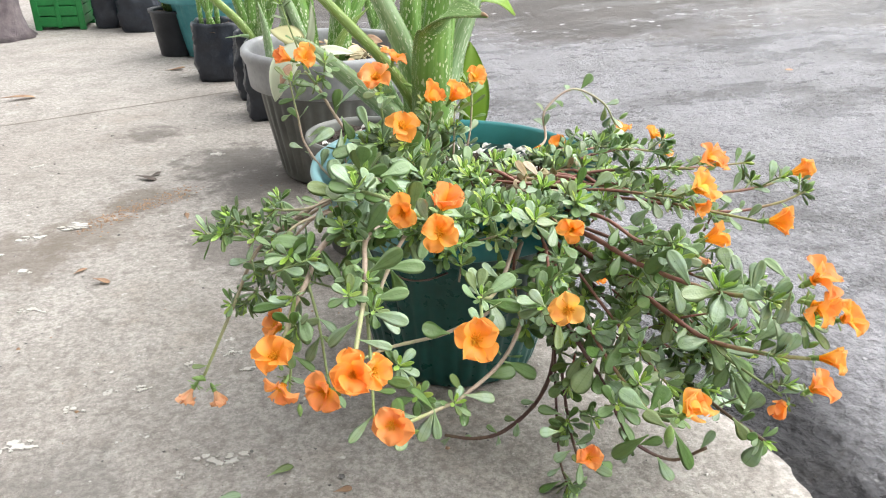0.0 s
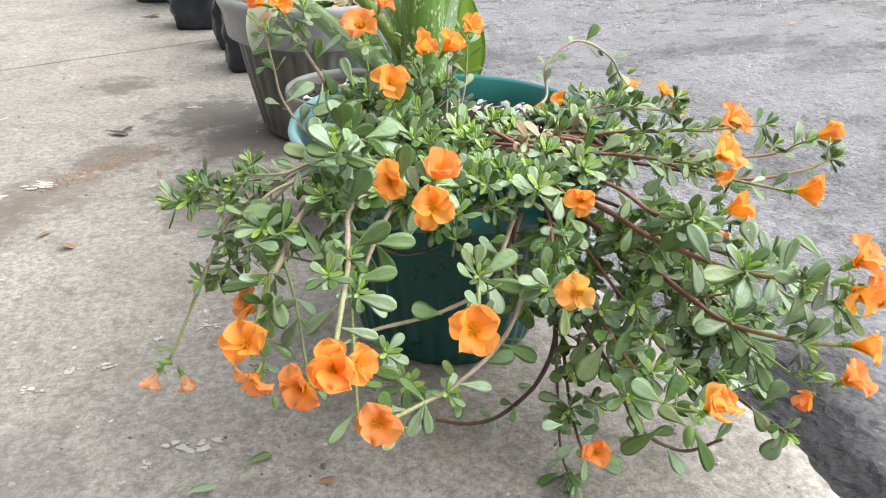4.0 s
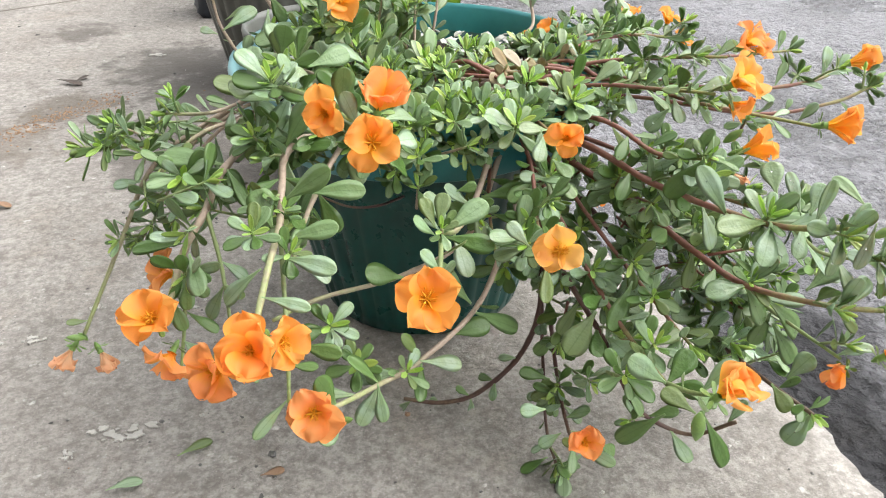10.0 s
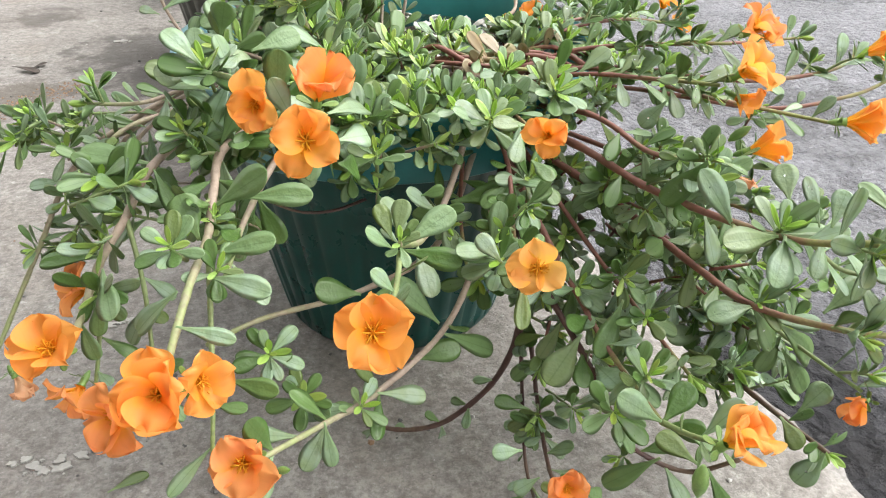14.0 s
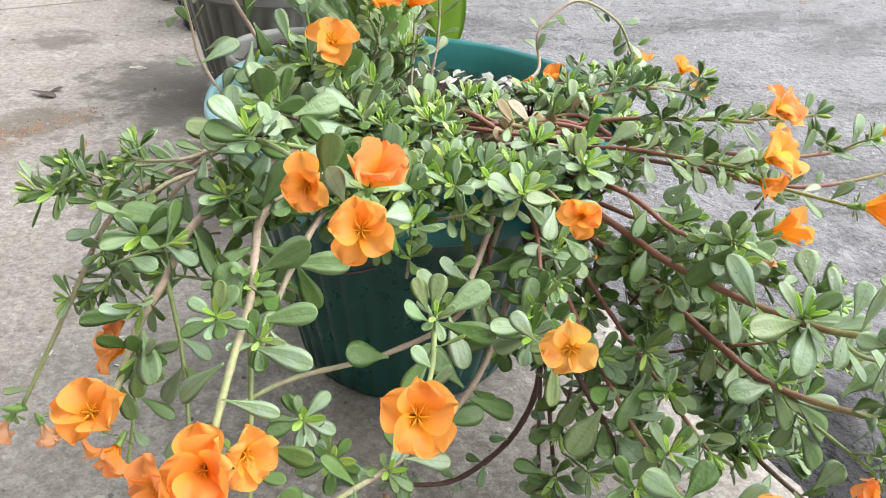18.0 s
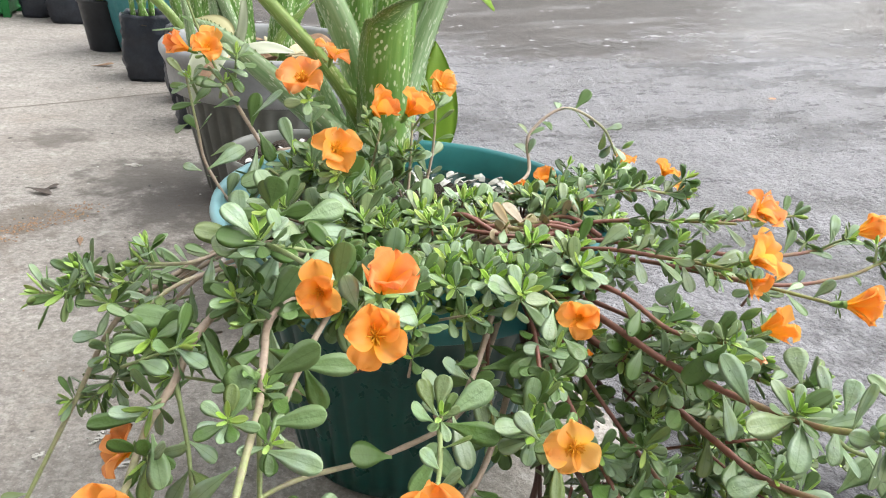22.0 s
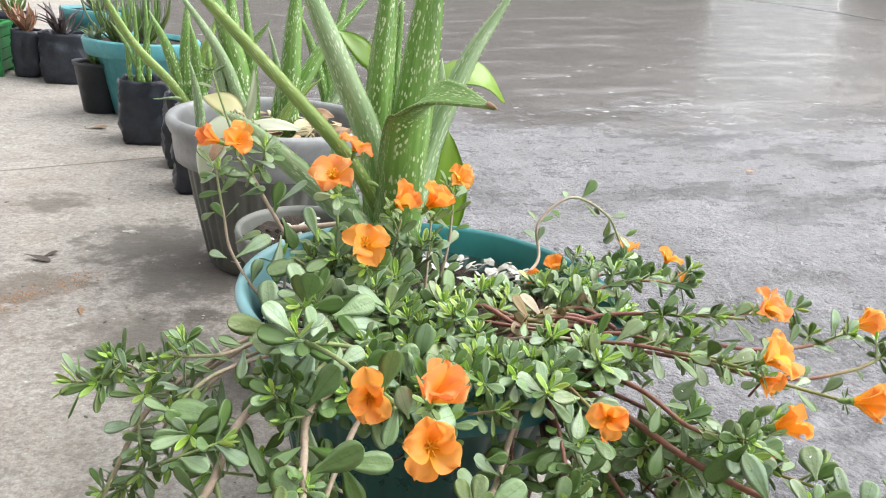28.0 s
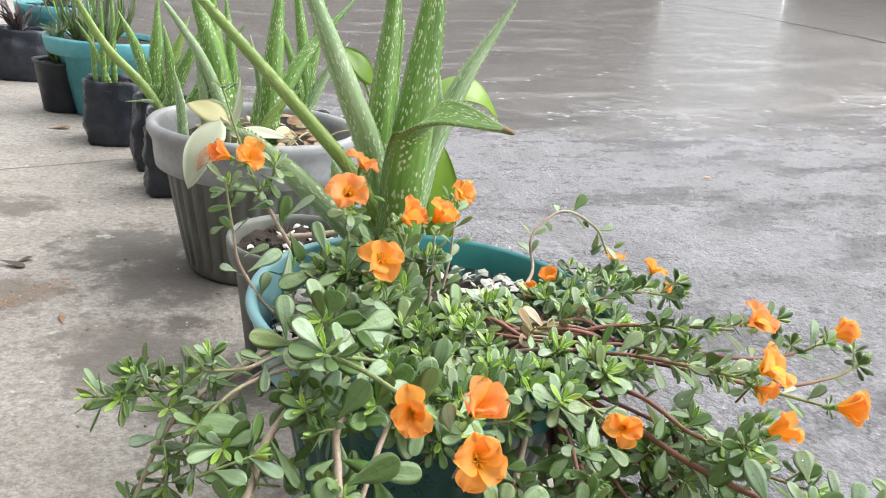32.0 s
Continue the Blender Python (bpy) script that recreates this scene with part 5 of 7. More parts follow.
def stamens_mesh():
    verts, faces = [], []
    r = random.Random(3)
    for i in range(64):
        a, t = r.random() * 6.283, r.uniform(0.1, 0.95)
        d = np.array((math.cos(a) * t, math.sin(a) * t, 1.0)) * r.uniform(0.006, 0.010)
        s = unit(np.cross(d, (0.3, 0.2, 1.0))) * 0.00026
        o = unit(np.cross(d, s)) * 0.00026
        b = len(verts)
        for f, k in ((0, 1), (0.82, 0.8), (0.86, 1.55), (1.0, 1.55), (1.05, 0.5)):
            verts += [d * f + s * k, d * f + o * k, d * f - s * k, d * f - o * k]
        for lev in range(4):
            for q in range(4):
                p, n2 = b + 4 * lev + q, b + 4 * lev + (q + 1) % 4
                faces.append((p, n2, n2 + 4, p + 4))
        faces.append((b + 16, b + 17, b + 18, b + 19))
    for i in range(6):
        a = 1.047 * i + 0.2 * r.random()
        o, w = np.array((math.cos(a), math.sin(a), 0.0)), np.array((-math.sin(a), math.cos(a), 0.0)) * 0.00034
        b = len(verts)
        for f, z, k in ((0.0, 0.007, 1.0), (0.0022, 0.0096, 1.1), (0.0046, 0.0098, 1.0), (0.0062, 0.0088, 0.5)):
            c = o * f + np.array((0, 0, z))
            verts += [c - w * k, c + np.array((0, 0, 0.0005)), c + w * k, c - np.array((0, 0, 0.0005))]
        for lev in range(3):
            for q in range(4):
                p, n2 = b + 4 * lev + q, b + 4 * lev + (q + 1) % 4
                faces.append((p, n2, n2 + 4, p + 4))
    b = len(verts)
    verts += [(0.0046 * math.cos(0.785 * k), 0.0046 * math.sin(0.785 * k), 0.0012) for k in range(8)] + [(0, 0, 0.0018)]
    faces += [(b + k, b + (k + 1) % 8, b + 8) for k in range(8)]
    return mesh_of("stamen_tuft", verts, faces, STAMEN)


STAMENS = stamens_mesh()


def calyx_mesh():
    verts, faces = [], []
    prof = [(0.0007, -0.011), (0.0012, -0.010), (0.0022, -0.0075), (0.0027, -0.0045), (0.0023, -0.0018), (0.0032, 0.0005)]
    for r, z in prof:
        for k in range(10):
            a = 0.6283 * k
            verts.append((r * math.cos(a), r * math.sin(a), z))
    for i in range(len(prof) - 1):
        for k in range(10):
            a, b = 10 * i + k, 10 * i + (k + 1) % 10
            faces.append((a, b, b + 10, a + 10))
    faces.append(tuple(range(10))[::-1])
    sv, sf, _ = SHAPES[0]
    for a in (0.3, 1.6, 2.9, 4.0, 5.3):
        m = posed((math.cos(a), math.sin(a), 0.25), (0, 0, 1), (0, 0, -0.006), 0.011)
        off = len(verts)
        verts += [tuple(v) for v in sv @ m[:3, :3].T + m[:3, 3]]
        faces += [tuple(off + k for k in q) for q in sf]
    return mesh_of("flower", verts, faces, CALYX)


CALYX_MESH = calyx_mesh()


def flower(at, facing, size=1.0, colour="orange", form="flat", count=5, turn=0.0, label="open orange flower with yellow stamens"):
    d = unit(facing)
    m = Matrix([list(map(float, r)) for r in posed(np.cross((0.2, 1.0, 0.1), d), d, at, size)])
    mouths.append((np.asarray(at, float), d, size))
    base = part("flower", CALYX_MESH, purslane, label, m)
    for k in range(count):
        step = 360 / max(count, 5)
        pm = pose(0, 0, 0.0003 * k, rng.uniform(-14, 14), rng.uniform(-22, 12), turn + step * k + rng.uniform(-7, 7)) @ Matrix.Scale(rng.uniform(0.88, 1.08), 4)
        ob = new("petal", PETALS[colour, form][k % 5])
        ob.parent, ob.matrix_basis = base, pm
    if form != "shut":
        ob = new("stamen_tuft", STAMENS)
        ob.scale = (0.98, 0.98, 0.98)
        ob.parent, ob["label"] = base, "tuft of yellow stamens"


def bud(at, facing, size=1.0, label="green bud"):
    d = unit(facing)
    part("flower_bud", BUD_MESH, purslane, label, Matrix([list(map(float, r)) for r in posed(np.cross((0.2, 1.0, 0.1), d), d, at, size)]))


BUD_MESH = turned("flower_bud", [(0.0008, -0.004), (0.0024, -0.001), (0.0032, 0.003), (0.0026, 0.007), (0.0012, 0.010), (0.0002, 0.0115)], CALYX, 10)

SIDE = "orange flower seen half closed, with ruffled petals"
flower((0.019, -0.348, 0.270), (-0.05, -0.70, 0.55), 1.05, "orange", "flat", 5, 20)
flower((-0.053, -0.337, 0.181), (-0.15, -0.62, 0.45), 1.0, "coral", "flat", 5, 50)
flower((-0.154, -0.273, 0.222), (-0.1, -0.45, 0.75), 1.0, "orange", "flat", 5, 35)
flower((-0.086, -0.342, 0.242), (-0.15, -0.65, 0.6), 1.12, "orange", "cup", 7, 10, "ruffled double orange flower with many petals")
flower((-0.108, -0.332, 0.222), (-0.45, -0.5, 0.25), 0.95, "coral", "cup", 5, 0, SIDE)
flower((-0.072, -0.330, 0.238), (0.5, -0.5, 0.35), 0.9, "orange", "cup", 5, 60, SIDE)
flower((-0.150, -0.262, 0.186), (-0.3, -0.5, -0.3), 0.9, "coral", "cup", 5, 10, SIDE)
flower((-0.151, -0.200, 0.212), (-0.5, -0.2, 0.3), 0.9, "coral", "cup", 5, 30, SIDE)
flower((-0.025, -0.240, 0.349), (-0.35, -0.70, 0.35), 0.85, "orange", "cup", 5, 15)
flower((0.005, -0.268, 0.362), (0.10, -0.42, 0.85), 1.05, "coral", "shut", 5, 20)
flower((-0.003, -0.298, 0.353), (-0.12, -0.85, 0.35), 0.95, "orange", "cup", 5, 40)
flower((0.150, -0.226, 0.309), (-0.35, -0.65, 0.45), 0.78, "orange", "cup", 5, 20)
flower((0.126, -0.291, 0.256), (-0.35, -0.60, 0.45), 0.88, "apricot", "flat", 4, 80)
flower((0.142, -0.335, 0.108), (-0.05, -0.6, 0.7), 0.82, "coral", "cup", 5, 0)
flower((0.204, -0.394, 0.200), (0.25, -0.35, 0.75), 1.15, "apricot", "shut", 7, 20, SIDE)
flower((0.357, -0.108, 0.330), (0.3, -0.5, 0.5), 1.0, "coral", "cup", 5, 10, SIDE)
flower((0.375, -0.10, 0.322), (0.7, -0.2, 0.2), 0.8, "coral", "cup", 4, 30, SIDE)
flower((0.297, -0.194, 0.330), (0.40, -0.50, 0.6), 1.1, "apricot", "cup", 5, 10, SIDE)
flower((0.300, -0.190, 0.312), (0.5, -0.5, -0.2), 0.8, "orange", "cup", 4, 40, SIDE)
flower((0.390, -0.199, 0.289), (0.75, -0.35, 0.1), 1.1, "apricot", "shut", 6, 0, SIDE)
flower((0.494, -0.083, 0.297), (0.75, -0.2, 0.3), 1.1, "apricot", "shut", 6, 20, SIDE)
flower((0.310, -0.208, 0.277), (0.7, -0.35, 0.35), 1.1, "apricot", "shut", 5, 20, SIDE)
flower((0.318, -0.372, 0.312), (0.40, -0.45, 0.60), 1.15, "coral", "cup", 5, 0, SIDE)
flower((0.322, -0.375, 0.290), (0.30, -0.80, 0.1), 1.05, "orange", "cup", 5, 30, SIDE)
flower((0.394, -0.335, 0.242), (0.30, -0.55, 0.5), 0.95, "orange", "flat", 5, 20)
flower((0.380, -0.335, 0.198), (0.6, -0.5, 0.2), 1.1, "apricot", "shut", 6, 10, SIDE)
flower((0.347, -0.372, 0.190), (0.45, -0.35, 0.65), 1.0, "coral", "cup", 5, 0, SIDE)
flower((0.357, -0.334, 0.142), (-0.6, -0.35, 0.1), 0.75, "coral", "shut", 4, 20, SIDE)
flower((0.004, -0.018, 0.361), (-0.05, -0.62, 0.62), 1.0, "orange", "flat", 5, 18)
flower((0.050, 0.074, 0.370), (0.35, -0.45, 0.45), 1.15, "orange", "shut", 5, 0, SIDE)
flower((0.082, 0.070, 0.370), (0.30, -0.40, 0.65), 1.15, "orange", "shut", 5, 30, SIDE)
flower((0.121, 0.106, 0.387), (0.2, -0.5, 0.6), 0.85, "apricot", "cup", 6, 10)
flower((-0.104, 0.114, 0.418), (0.1, -0.5, 0.45), 0.95, "orange", "cup", 5, 20)
flower((-0.120, 0.125, 0.418), (-0.7, -0.1, 0.3), 0.85, "coral", "shut", 4, 0, SIDE)
flower((-0.020, 0.022, 0.410), (-0.2, -0.40, 0.75), 1.05, "coral", "flat", 5, 36)
flower((0.014, 0.125, 0.412), (0.2, -0.1, 0.8), 0.95, "coral", "flat", 5, 0)
flower((0.372, 0.165, 0.278), (0.2, 0.2, 0.8), 0.85, "apricot", "cup", 5, 0, SIDE)
flower((0.401, 0.120, 0.283), (0.3, 0.1, 0.8), 0.8, "apricot", "cup", 5, 20, SIDE)
flower((0.400, 0.080, 0.272), (0.5, 0.1, 0.6), 0.7, "apricot", "cup", 5, 50, SIDE)
flower((0.248, 0.110, 0.282), (-0.1, -0.5, 0.6), 0.8, "orange", "shut", 5, 30, SIDE)
flower((0.210, 0.070, 0.284), (-0.3, -0.3, 0.6), 0.7, "orange", "shut", 5, 0, SIDE)
flower((0.300, 0.040, 0.100), (0.1, -0.5, 0.3), 0.7, "orange", "shut", 5, 0, SIDE)
flower((-0.257, -0.148, 0.112), (-0.5, -0.2, -0.6), 0.95, "wilted", "shut", 5, 0, "shrivelled brownish flower, hanging")
flower((-0.234, -0.152, 0.108), (0.3, -0.3, -0.8), 0.95, "wilted", "shut", 5, 40, "shrivelled brownish flower, hanging")
flower((0.308, -0.205, 0.255), (0.6, -0.2, -0.5), 0.7, "wilted", "shut", 4, 0, "shrivelled brownish flower, hanging")
for at, fac, sz in (((-0.244, -0.148, 0.122), (-0.3, -0.2, 0.7), 0.8), ((0.362, 0.15, 0.310), (0.5, -0.1, 0.4), 1.0), ((-0.129, 0.150, 0.492), (0, 0, 1), 1.1), ((0.186, -0.403, 0.190), (0, -0.1, -1), 1.5), ((0.470, -0.147, 0.303), (0.6, 0, 0.5), 1.1), ((0.446, -0.058, 0.308), (0.7, 0, 0.4), 1.0), ((-0.245, -0.155, 0.128), (-0.6, -0.2, 0.3), 1.0),
                    ((0.365, -0.104, 0.318), (0.8, 0, 0.2), 0.8), ((-0.137, -0.275, 0.165), (0, -0.2, -1), 0.9), ((-0.036, -0.338, 0.170), (0.4, -0.3, 0.3), 0.8), ((-0.012, -0.262, 0.356), (0, -0.5, 0.8), 1.1),
                    ((0.352, -0.325, 0.262), (0.5, -0.3, 0.5), 1.1), ((0.376, -0.322, 0.205), (0.5, -0.3, 0.4), 1.0), ((0.028, 0.104, 0.385), (0.6, -0.3, -0.2), 0.9), ((0.30, -0.20, 0.285), (0.5, -0.3, 0.6), 1.2)):
    bud(at, fac, sz)

# The leaves on the near side are parts of their own; the rest is one mass.
leaf_meshes = {(k, y): mesh_of("leaf", SHAPES[k][0], SHAPES[k][1], YOUNG if y else LEAF, uv=SHAPES[k][2]) for k in range(8) for y in (False, True)}


def clear_of_flowers(m):
    """Whether a leaf leaves the mouths of all flowers free."""
    pts = [m[:3, 3] + m[:3, 0] * f for f in (0.0, 0.3, 0.6, 0.85, 1.0)]
    for at, d, size in mouths:
        for c in pts:
            h = (c - at) @ d
            if 0.0 < h < 0.045 and np.linalg.norm(c - at - d * h) < 0.019 * size:
                return False
    return True




def over_bare_rim(m):
    """Whether a leaf lies on the bare stretch of rim towards the pavement."""
    x, y, z = m[:3, 3] + 0.6 * m[:3, 0] - np.array((POT[0], POT[1], 0))
    turn = math.degrees(math.atan2(y, x)) % 360
    return 145 < turn < 198 and 0.13 < math.hypot(x, y) < 0.25 and 0.25 < z < 0.34


def in_bare_crown(m):
    x, y, z = m[:3, 3] + 0.5 * m[:3, 0]
    return ((x - CX) / 0.056) ** 2 + ((y - CY) / 0.028) ** 2 < 1 and z > 0.262


def before_body(m):
    """Whether a leaf hangs before the bare front of the planter."""
    x, y, z = m[:3, 3] + 0.5 * m[:3, 0]
    return -0.045 < x < 0.085 and -0.22 < y < -0.07 and 0.08 < z < 0.236


leaves = [leaf for leaf in leaves if clear_of_flowers(leaf[2]) and not (before_body(leaf[2]) and rng.random() < 0.8) and not (in_bare_crown(leaf[2]) and rng.random() < 0.93) and not (over_bare_rim(leaf[2]) and rng.random() < 0.75)]
near = [i for i, (k, y, m) in enumerate(leaves) if m[1, 3] < -0.17 and not y][:215]
chosen = set(near)
part("leaf", leaf_meshes[0, False], purslane, "grey-green leaf among three flowers", Matrix([list(map(float, r)) for r in posed((-0.25, -0.35, 0.8), (0.1, -1, 0.3), (-0.008, -0.268, 0.350), 0.030)]))
for i in near:
    k, y, m = leaves[i]
    part("leaf", leaf_meshes[k, y], purslane, "", Matrix([list(map(float, r)) for r in m]))
for k, m in big_leaves:
    part("leaf", leaf_meshes[k, False], purslane, "", Matrix([list(map(float, r)) for r in m]))
for young, title, mat, note in ((False, "foliage", LEAF_MASS, "dense grey-green fleshy leaves"), (True, "young_foliage", YOUNG_MASS, "bright green young leaves in rosettes")):
    vs, fs, us, off = [], [], [], 0
    for i, (k, y, m) in enumerate(leaves):
        if y != young or i in chosen:
            continue
        sv, sf, suv = SHAPES[k]
        us.append(suv)
        vs.append(sv @ m[:3, :3].T + m[:3, 3])
        fs += [tuple(off + q for q in f) for f in sf]
        off += len(sv)
    part(title, mesh_of(title, np.vstack(vs), fs, mat, uv=np.vstack(us)), purslane, note)["kind"] = "stuff"



# Rain drops on the leaves towards the road.
DROP = Nodes("water_drop")
DROP.b.inputs["Transmission Weight"].default_value = 1.0
DROP.b.inputs["IOR"].default_value = 1.33
DROP.b.inputs["Roughness"].default_value = 0.02
drop_v, drop_f = [], []
for k, y, m in leaves + [(k, False, m) for k, m in big_leaves]:
    if m[0, 3] < 0.22 or m[2, 2] < 0 or y:
        continue
    size = np.linalg.norm(m[:3, 0])
    for _ in range(rng.randrange(0, 4)):
        u, w = rng.uniform(0.4, 0.92), rng.uniform(-0.12, 0.12)
        bend = BENDS[k] * u * u
        r = rng.uniform(0.0004, 0.0008) / size
        o = len(drop_v)
        for lev, (q, z) in enumerate(((1.0, 0.0), (0.88, 0.42), (0.5, 0.75))):
            for j in range(8):
                a = 0.7854 * j
                drop_v.append(m[:3, :3] @ np.array((u + r * q * math.cos(a), w + r * q * math.sin(a), bend + 0.008 + r * z)) + m[:3, 3])
        drop_v.append(m[:3, :3] @ np.array((u, w, bend + 0.008 + 0.85 * r)) + m[:3, 3])
        for lev in (0, 8):
            for j in range(8):
                drop_f.append((o + lev + j, o + lev + (j + 1) % 8, o + lev + 8 + (j + 1) % 8, o + lev + 8 + j))
        drop_f += [(o + 16 + j, o + 16 + (j + 1) % 8, o + 24) for j in range(8)]
        drop_f.append(tuple(o + j for j in range(8))[::-1])
part("rainwater", mesh_of("rainwater", drop_v, drop_f, DROP.m), purslane, "clear rain drops on the leaves")["kind"] = "stuff"


# ---- aloes and the row of pots ----
def aloe_leaf(parent, pts, width, side, mat, teeth=True, label="", thick=0.28, gutter=0.35, taper=1.5):
    """A long fleshy leaf through a few places, gutter-shaped above, with small teeth on both margins."""
    n = 7 * (len(pts) - 1) + 4
    line = spline(pts, n)
    side = np.asarray(side, float)
    verts, uv, faces, edges = [], [], [], []
    length = np.linalg.norm(np.diff(line, axis=0), axis=1).sum()
    ring = 10
    for i, c in enumerate(line):
        f = i / (n - 1)
        tan = unit(line[min(i + 1, n - 1)] - line[max(i - 1, 0)])
        b = unit(side - tan * (side @ tan))
        up = np.cross(tan, b)
        w = 0.5 * width * max(0.03, (1 - f ** taper)) * (1 - 0.12 * (1 - f))
        t = width * thick * (1 - 0.75 * f)
        for k in range(ring):
            a = 2 * math.pi * k / ring
            u, v = math.cos(a), math.sin(a)
            lift = (gutter * u * u - 0.12) * w * 1.1
            z = (v * t * 0.25 if v > 0 else v * t) + lift
            verts.append(c + b * w * u + up * z)
            uv.append((0.5 + 0.5 * u if v >= 0 else 1.5 - 0.5 * u, f * length * 4))
        edges.append((c + b * w + up * (gutter - 0.12) * w * 1.1, b, tan, c - b * w + up * (gutter - 0.12) * w * 1.1, w))
    for i in range(n - 1):
        for k in range(ring):
            a, d = i * ring + k, i * ring + (k + 1) % ring
            faces.append((a, d, d + ring, a + ring))
    faces.append(tuple(range((n - 1) * ring, n * ring)))
    faces.append(tuple(range(ring))[::-1])
    ob = part("leaf", mesh_of("leaf", verts, faces, mat, uv=uv), parent, label)
    if teeth:
        tv, tf = [], []
        for e, b, tan, e2, w in edges[1:-2:2] if len(edges) < 30 else edges[1:-2]:
            for p, s in ((e, 1), (e2, -1)):
                o = len(tv)
                up = np.cross(tan, b)
                h = 0.0020
                tv += [p - tan * h * 0.7, p + tan * h * 0.9, p + up * h * 0.4, p - up * h * 0.4, p + s * b * h + tan * h * 0.8]
                tf += [(o, o + 2, o + 4), (o + 2, o + 1, o + 4), (o + 1, o + 3, o + 4), (o + 3, o, o + 4)]
        part("teeth", mesh_of("teeth", tv, tf, THORN, False), ob, "small pale marginal teeth")["kind"] = "stuff"
    return ob


aloe = thing("aloe", (0.07, 0.19, 0.25), "tall spotted green aloe with toothed leaves, one bent over", "aloe")
part("stalk", tube("stalk", [(0.072, 0.195, 0.245), (0.074, 0.19, 0.30), (0.078, 0.19, 0.35)], 0.024, 0.026, ALOE, 16), aloe)
X = (1, 0, 0)
aloe_leaf(aloe, [(0.076, 0.170, 0.27), (0.074, 0.162, 0.36), (0.074, 0.150, 0.435), (0.078, 0.128, 0.466), (0.084, 0.060, 0.486), (0.089, -0.076, 0.500)], 0.066, (1, 0.15, 0.8), ALOE, True, "broad leaf bent over at its middle", 0.26, 0.22, 3.4)
part("dry_tip", tube("dry_tip", [(0.0885, -0.066, 0.4995), (0.0890, -0.077, 0.500), (0.0895, -0.084, 0.4995)], 0.0024, 0.0009, DRY, 8), aloe, "brown withered leaf tip")
aloe_leaf(aloe, [(0.084, 0.215, 0.27), (0.089, 0.215, 0.38), (0.098, 0.22, 0.48), (0.106, 0.225, 0.575), (0.112, 0.24, 0.68)], 0.055, (1, -0.25, -0.1), ALOE, True, "", 0.3, -0.25, 2.6)
aloe_leaf(aloe, [(0.062, 0.205, 0.28), (0.052, 0.205, 0.40), (0.054, 0.205, 0.49), (0.058, 0.21, 0.57), (0.06, 0.225, 0.70)], 0.040, (1, 0.3, 0), ALOE, True, "", 0.32, 0.4, 2.6)
aloe_leaf(aloe, [(0.065, 0.20, 0.30), (0.041, 0.195, 0.405), (0.009, 0.19, 0.478), (-0.031, 0.185, 0.564), (-0.07, 0.185, 0.65)], 0.037, (0.8, -0.3, 0.5), ALOE_PALE, True, "pale leaf arching away", 0.28, 0.3, 2.4)
aloe_leaf(aloe, [(0.068, 0.18, 0.30), (0.021, 0.17, 0.384), (-0.048, 0.165, 0.462), (-0.139, 0.16, 0.557), (-0.18, 0.16, 0.60)], 0.020, (0.6, -0.5, 0.5), ALOE_OLIVE, True, "long narrow olive leaf", 0.42, 0.3, 3.0)
aloe_leaf(aloe, [(0.095, 0.22, 0.29), (0.119, 0.235, 0.380), (0.156, 0.24, 0.485), (0.190, 0.245, 0.545), (0.225, 0.25, 0.60)], 0.033, (0.8, -0.3, -0.4), ALOE_PALE, True, "", 0.3, 0.35, 1.8)
aloe_leaf(aloe, [(0.10, 0.225, 0.28), (0.120, 0.24, 0.36), (0.130, 0.25, 0.43), (0.132, 0.25, 0.497)], 0.030, (1, -0.2, 0), ALOE_PALE, True, "short pale leaf with a cut end", 0.25, 0.3, 5.0)
aloe_leaf(aloe, [(0.07, 0.18, 0.275), (0.011, 0.172, 0.330), (-0.041, 0.17, 0.378), (-0.094, 0.17, 0.424), (-0.115, 0.17, 0.44)], 0.040, (0.6, -0.6, 0.6), ALOE_PALE, True, "", 0.28, 0.3, 2.6)
aloe_leaf(aloe, [(0.07, 0.21, 0.27), (0.033, 0.22, 0.31), (0.012, 0.225, 0.36), (0.002, 0.23, 0.395)], 0.034, (0.9, -0.3, 0.3), ALOE_PALE, True, "", 0.25, 0.3, 2.2)
aloe_leaf(aloe, [(0.085, 0.23, 0.30), (0.078, 0.25, 0.45), (0.08, 0.255, 0.54), (0.082, 0.26, 0.56)], 0.016, (1, 0.2, 0), ALOE, True, "", 0.25, 0.3, 2.0)


def broad_leaf(name, parent, base, tip, width, up, mat, bend=0.1, m_label=""):
    """A broad smooth leaf with a folded midrib."""
    base, tip = np.asarray(base, float), np.asarray(tip, float)
    d = tip - base
    length = np.linalg.norm(d)
    m = posed(d, up, base, length)
    verts, faces = [], []
    nu, nv = 14, 7
    for i in range(nu):
        s = i / (nu - 1)
        w = width / length * 0.5 * (math.sin(math.pi * s ** 0.75) ** 0.75 + 0.02)
        for j in range(nv):
            q = 2 * j / (nv - 1) - 1
            verts.append((s, w * q, bend * math.sin(math.pi * s) + 0.12 * w * abs(q) - 0.10 * w * q * q + 0.01 * math.sin(7 * s + 3 * q)))
    top = len(verts)
    verts += [(x, y, z - 0.012) for x, y, z in verts]
    for i in range(nu - 1):
        for j in range(nv - 1):
            a = i * nv + j
            faces.append((a, a + nv, a + nv + 1, a + 1))
            faces.append((top + a, top + a + 1, top + a + nv + 1, top + a + nv))
    for i in range(nu - 1):
        for j in (0, nv - 1):
            a = i * nv + j
            faces.append((a, a + nv, top + a + nv, top + a))
    v = np.array(verts) @ m[:3, :3].T + m[:3, 3]
    return part(name, mesh_of(name, v, faces, mat), parent, m_label)


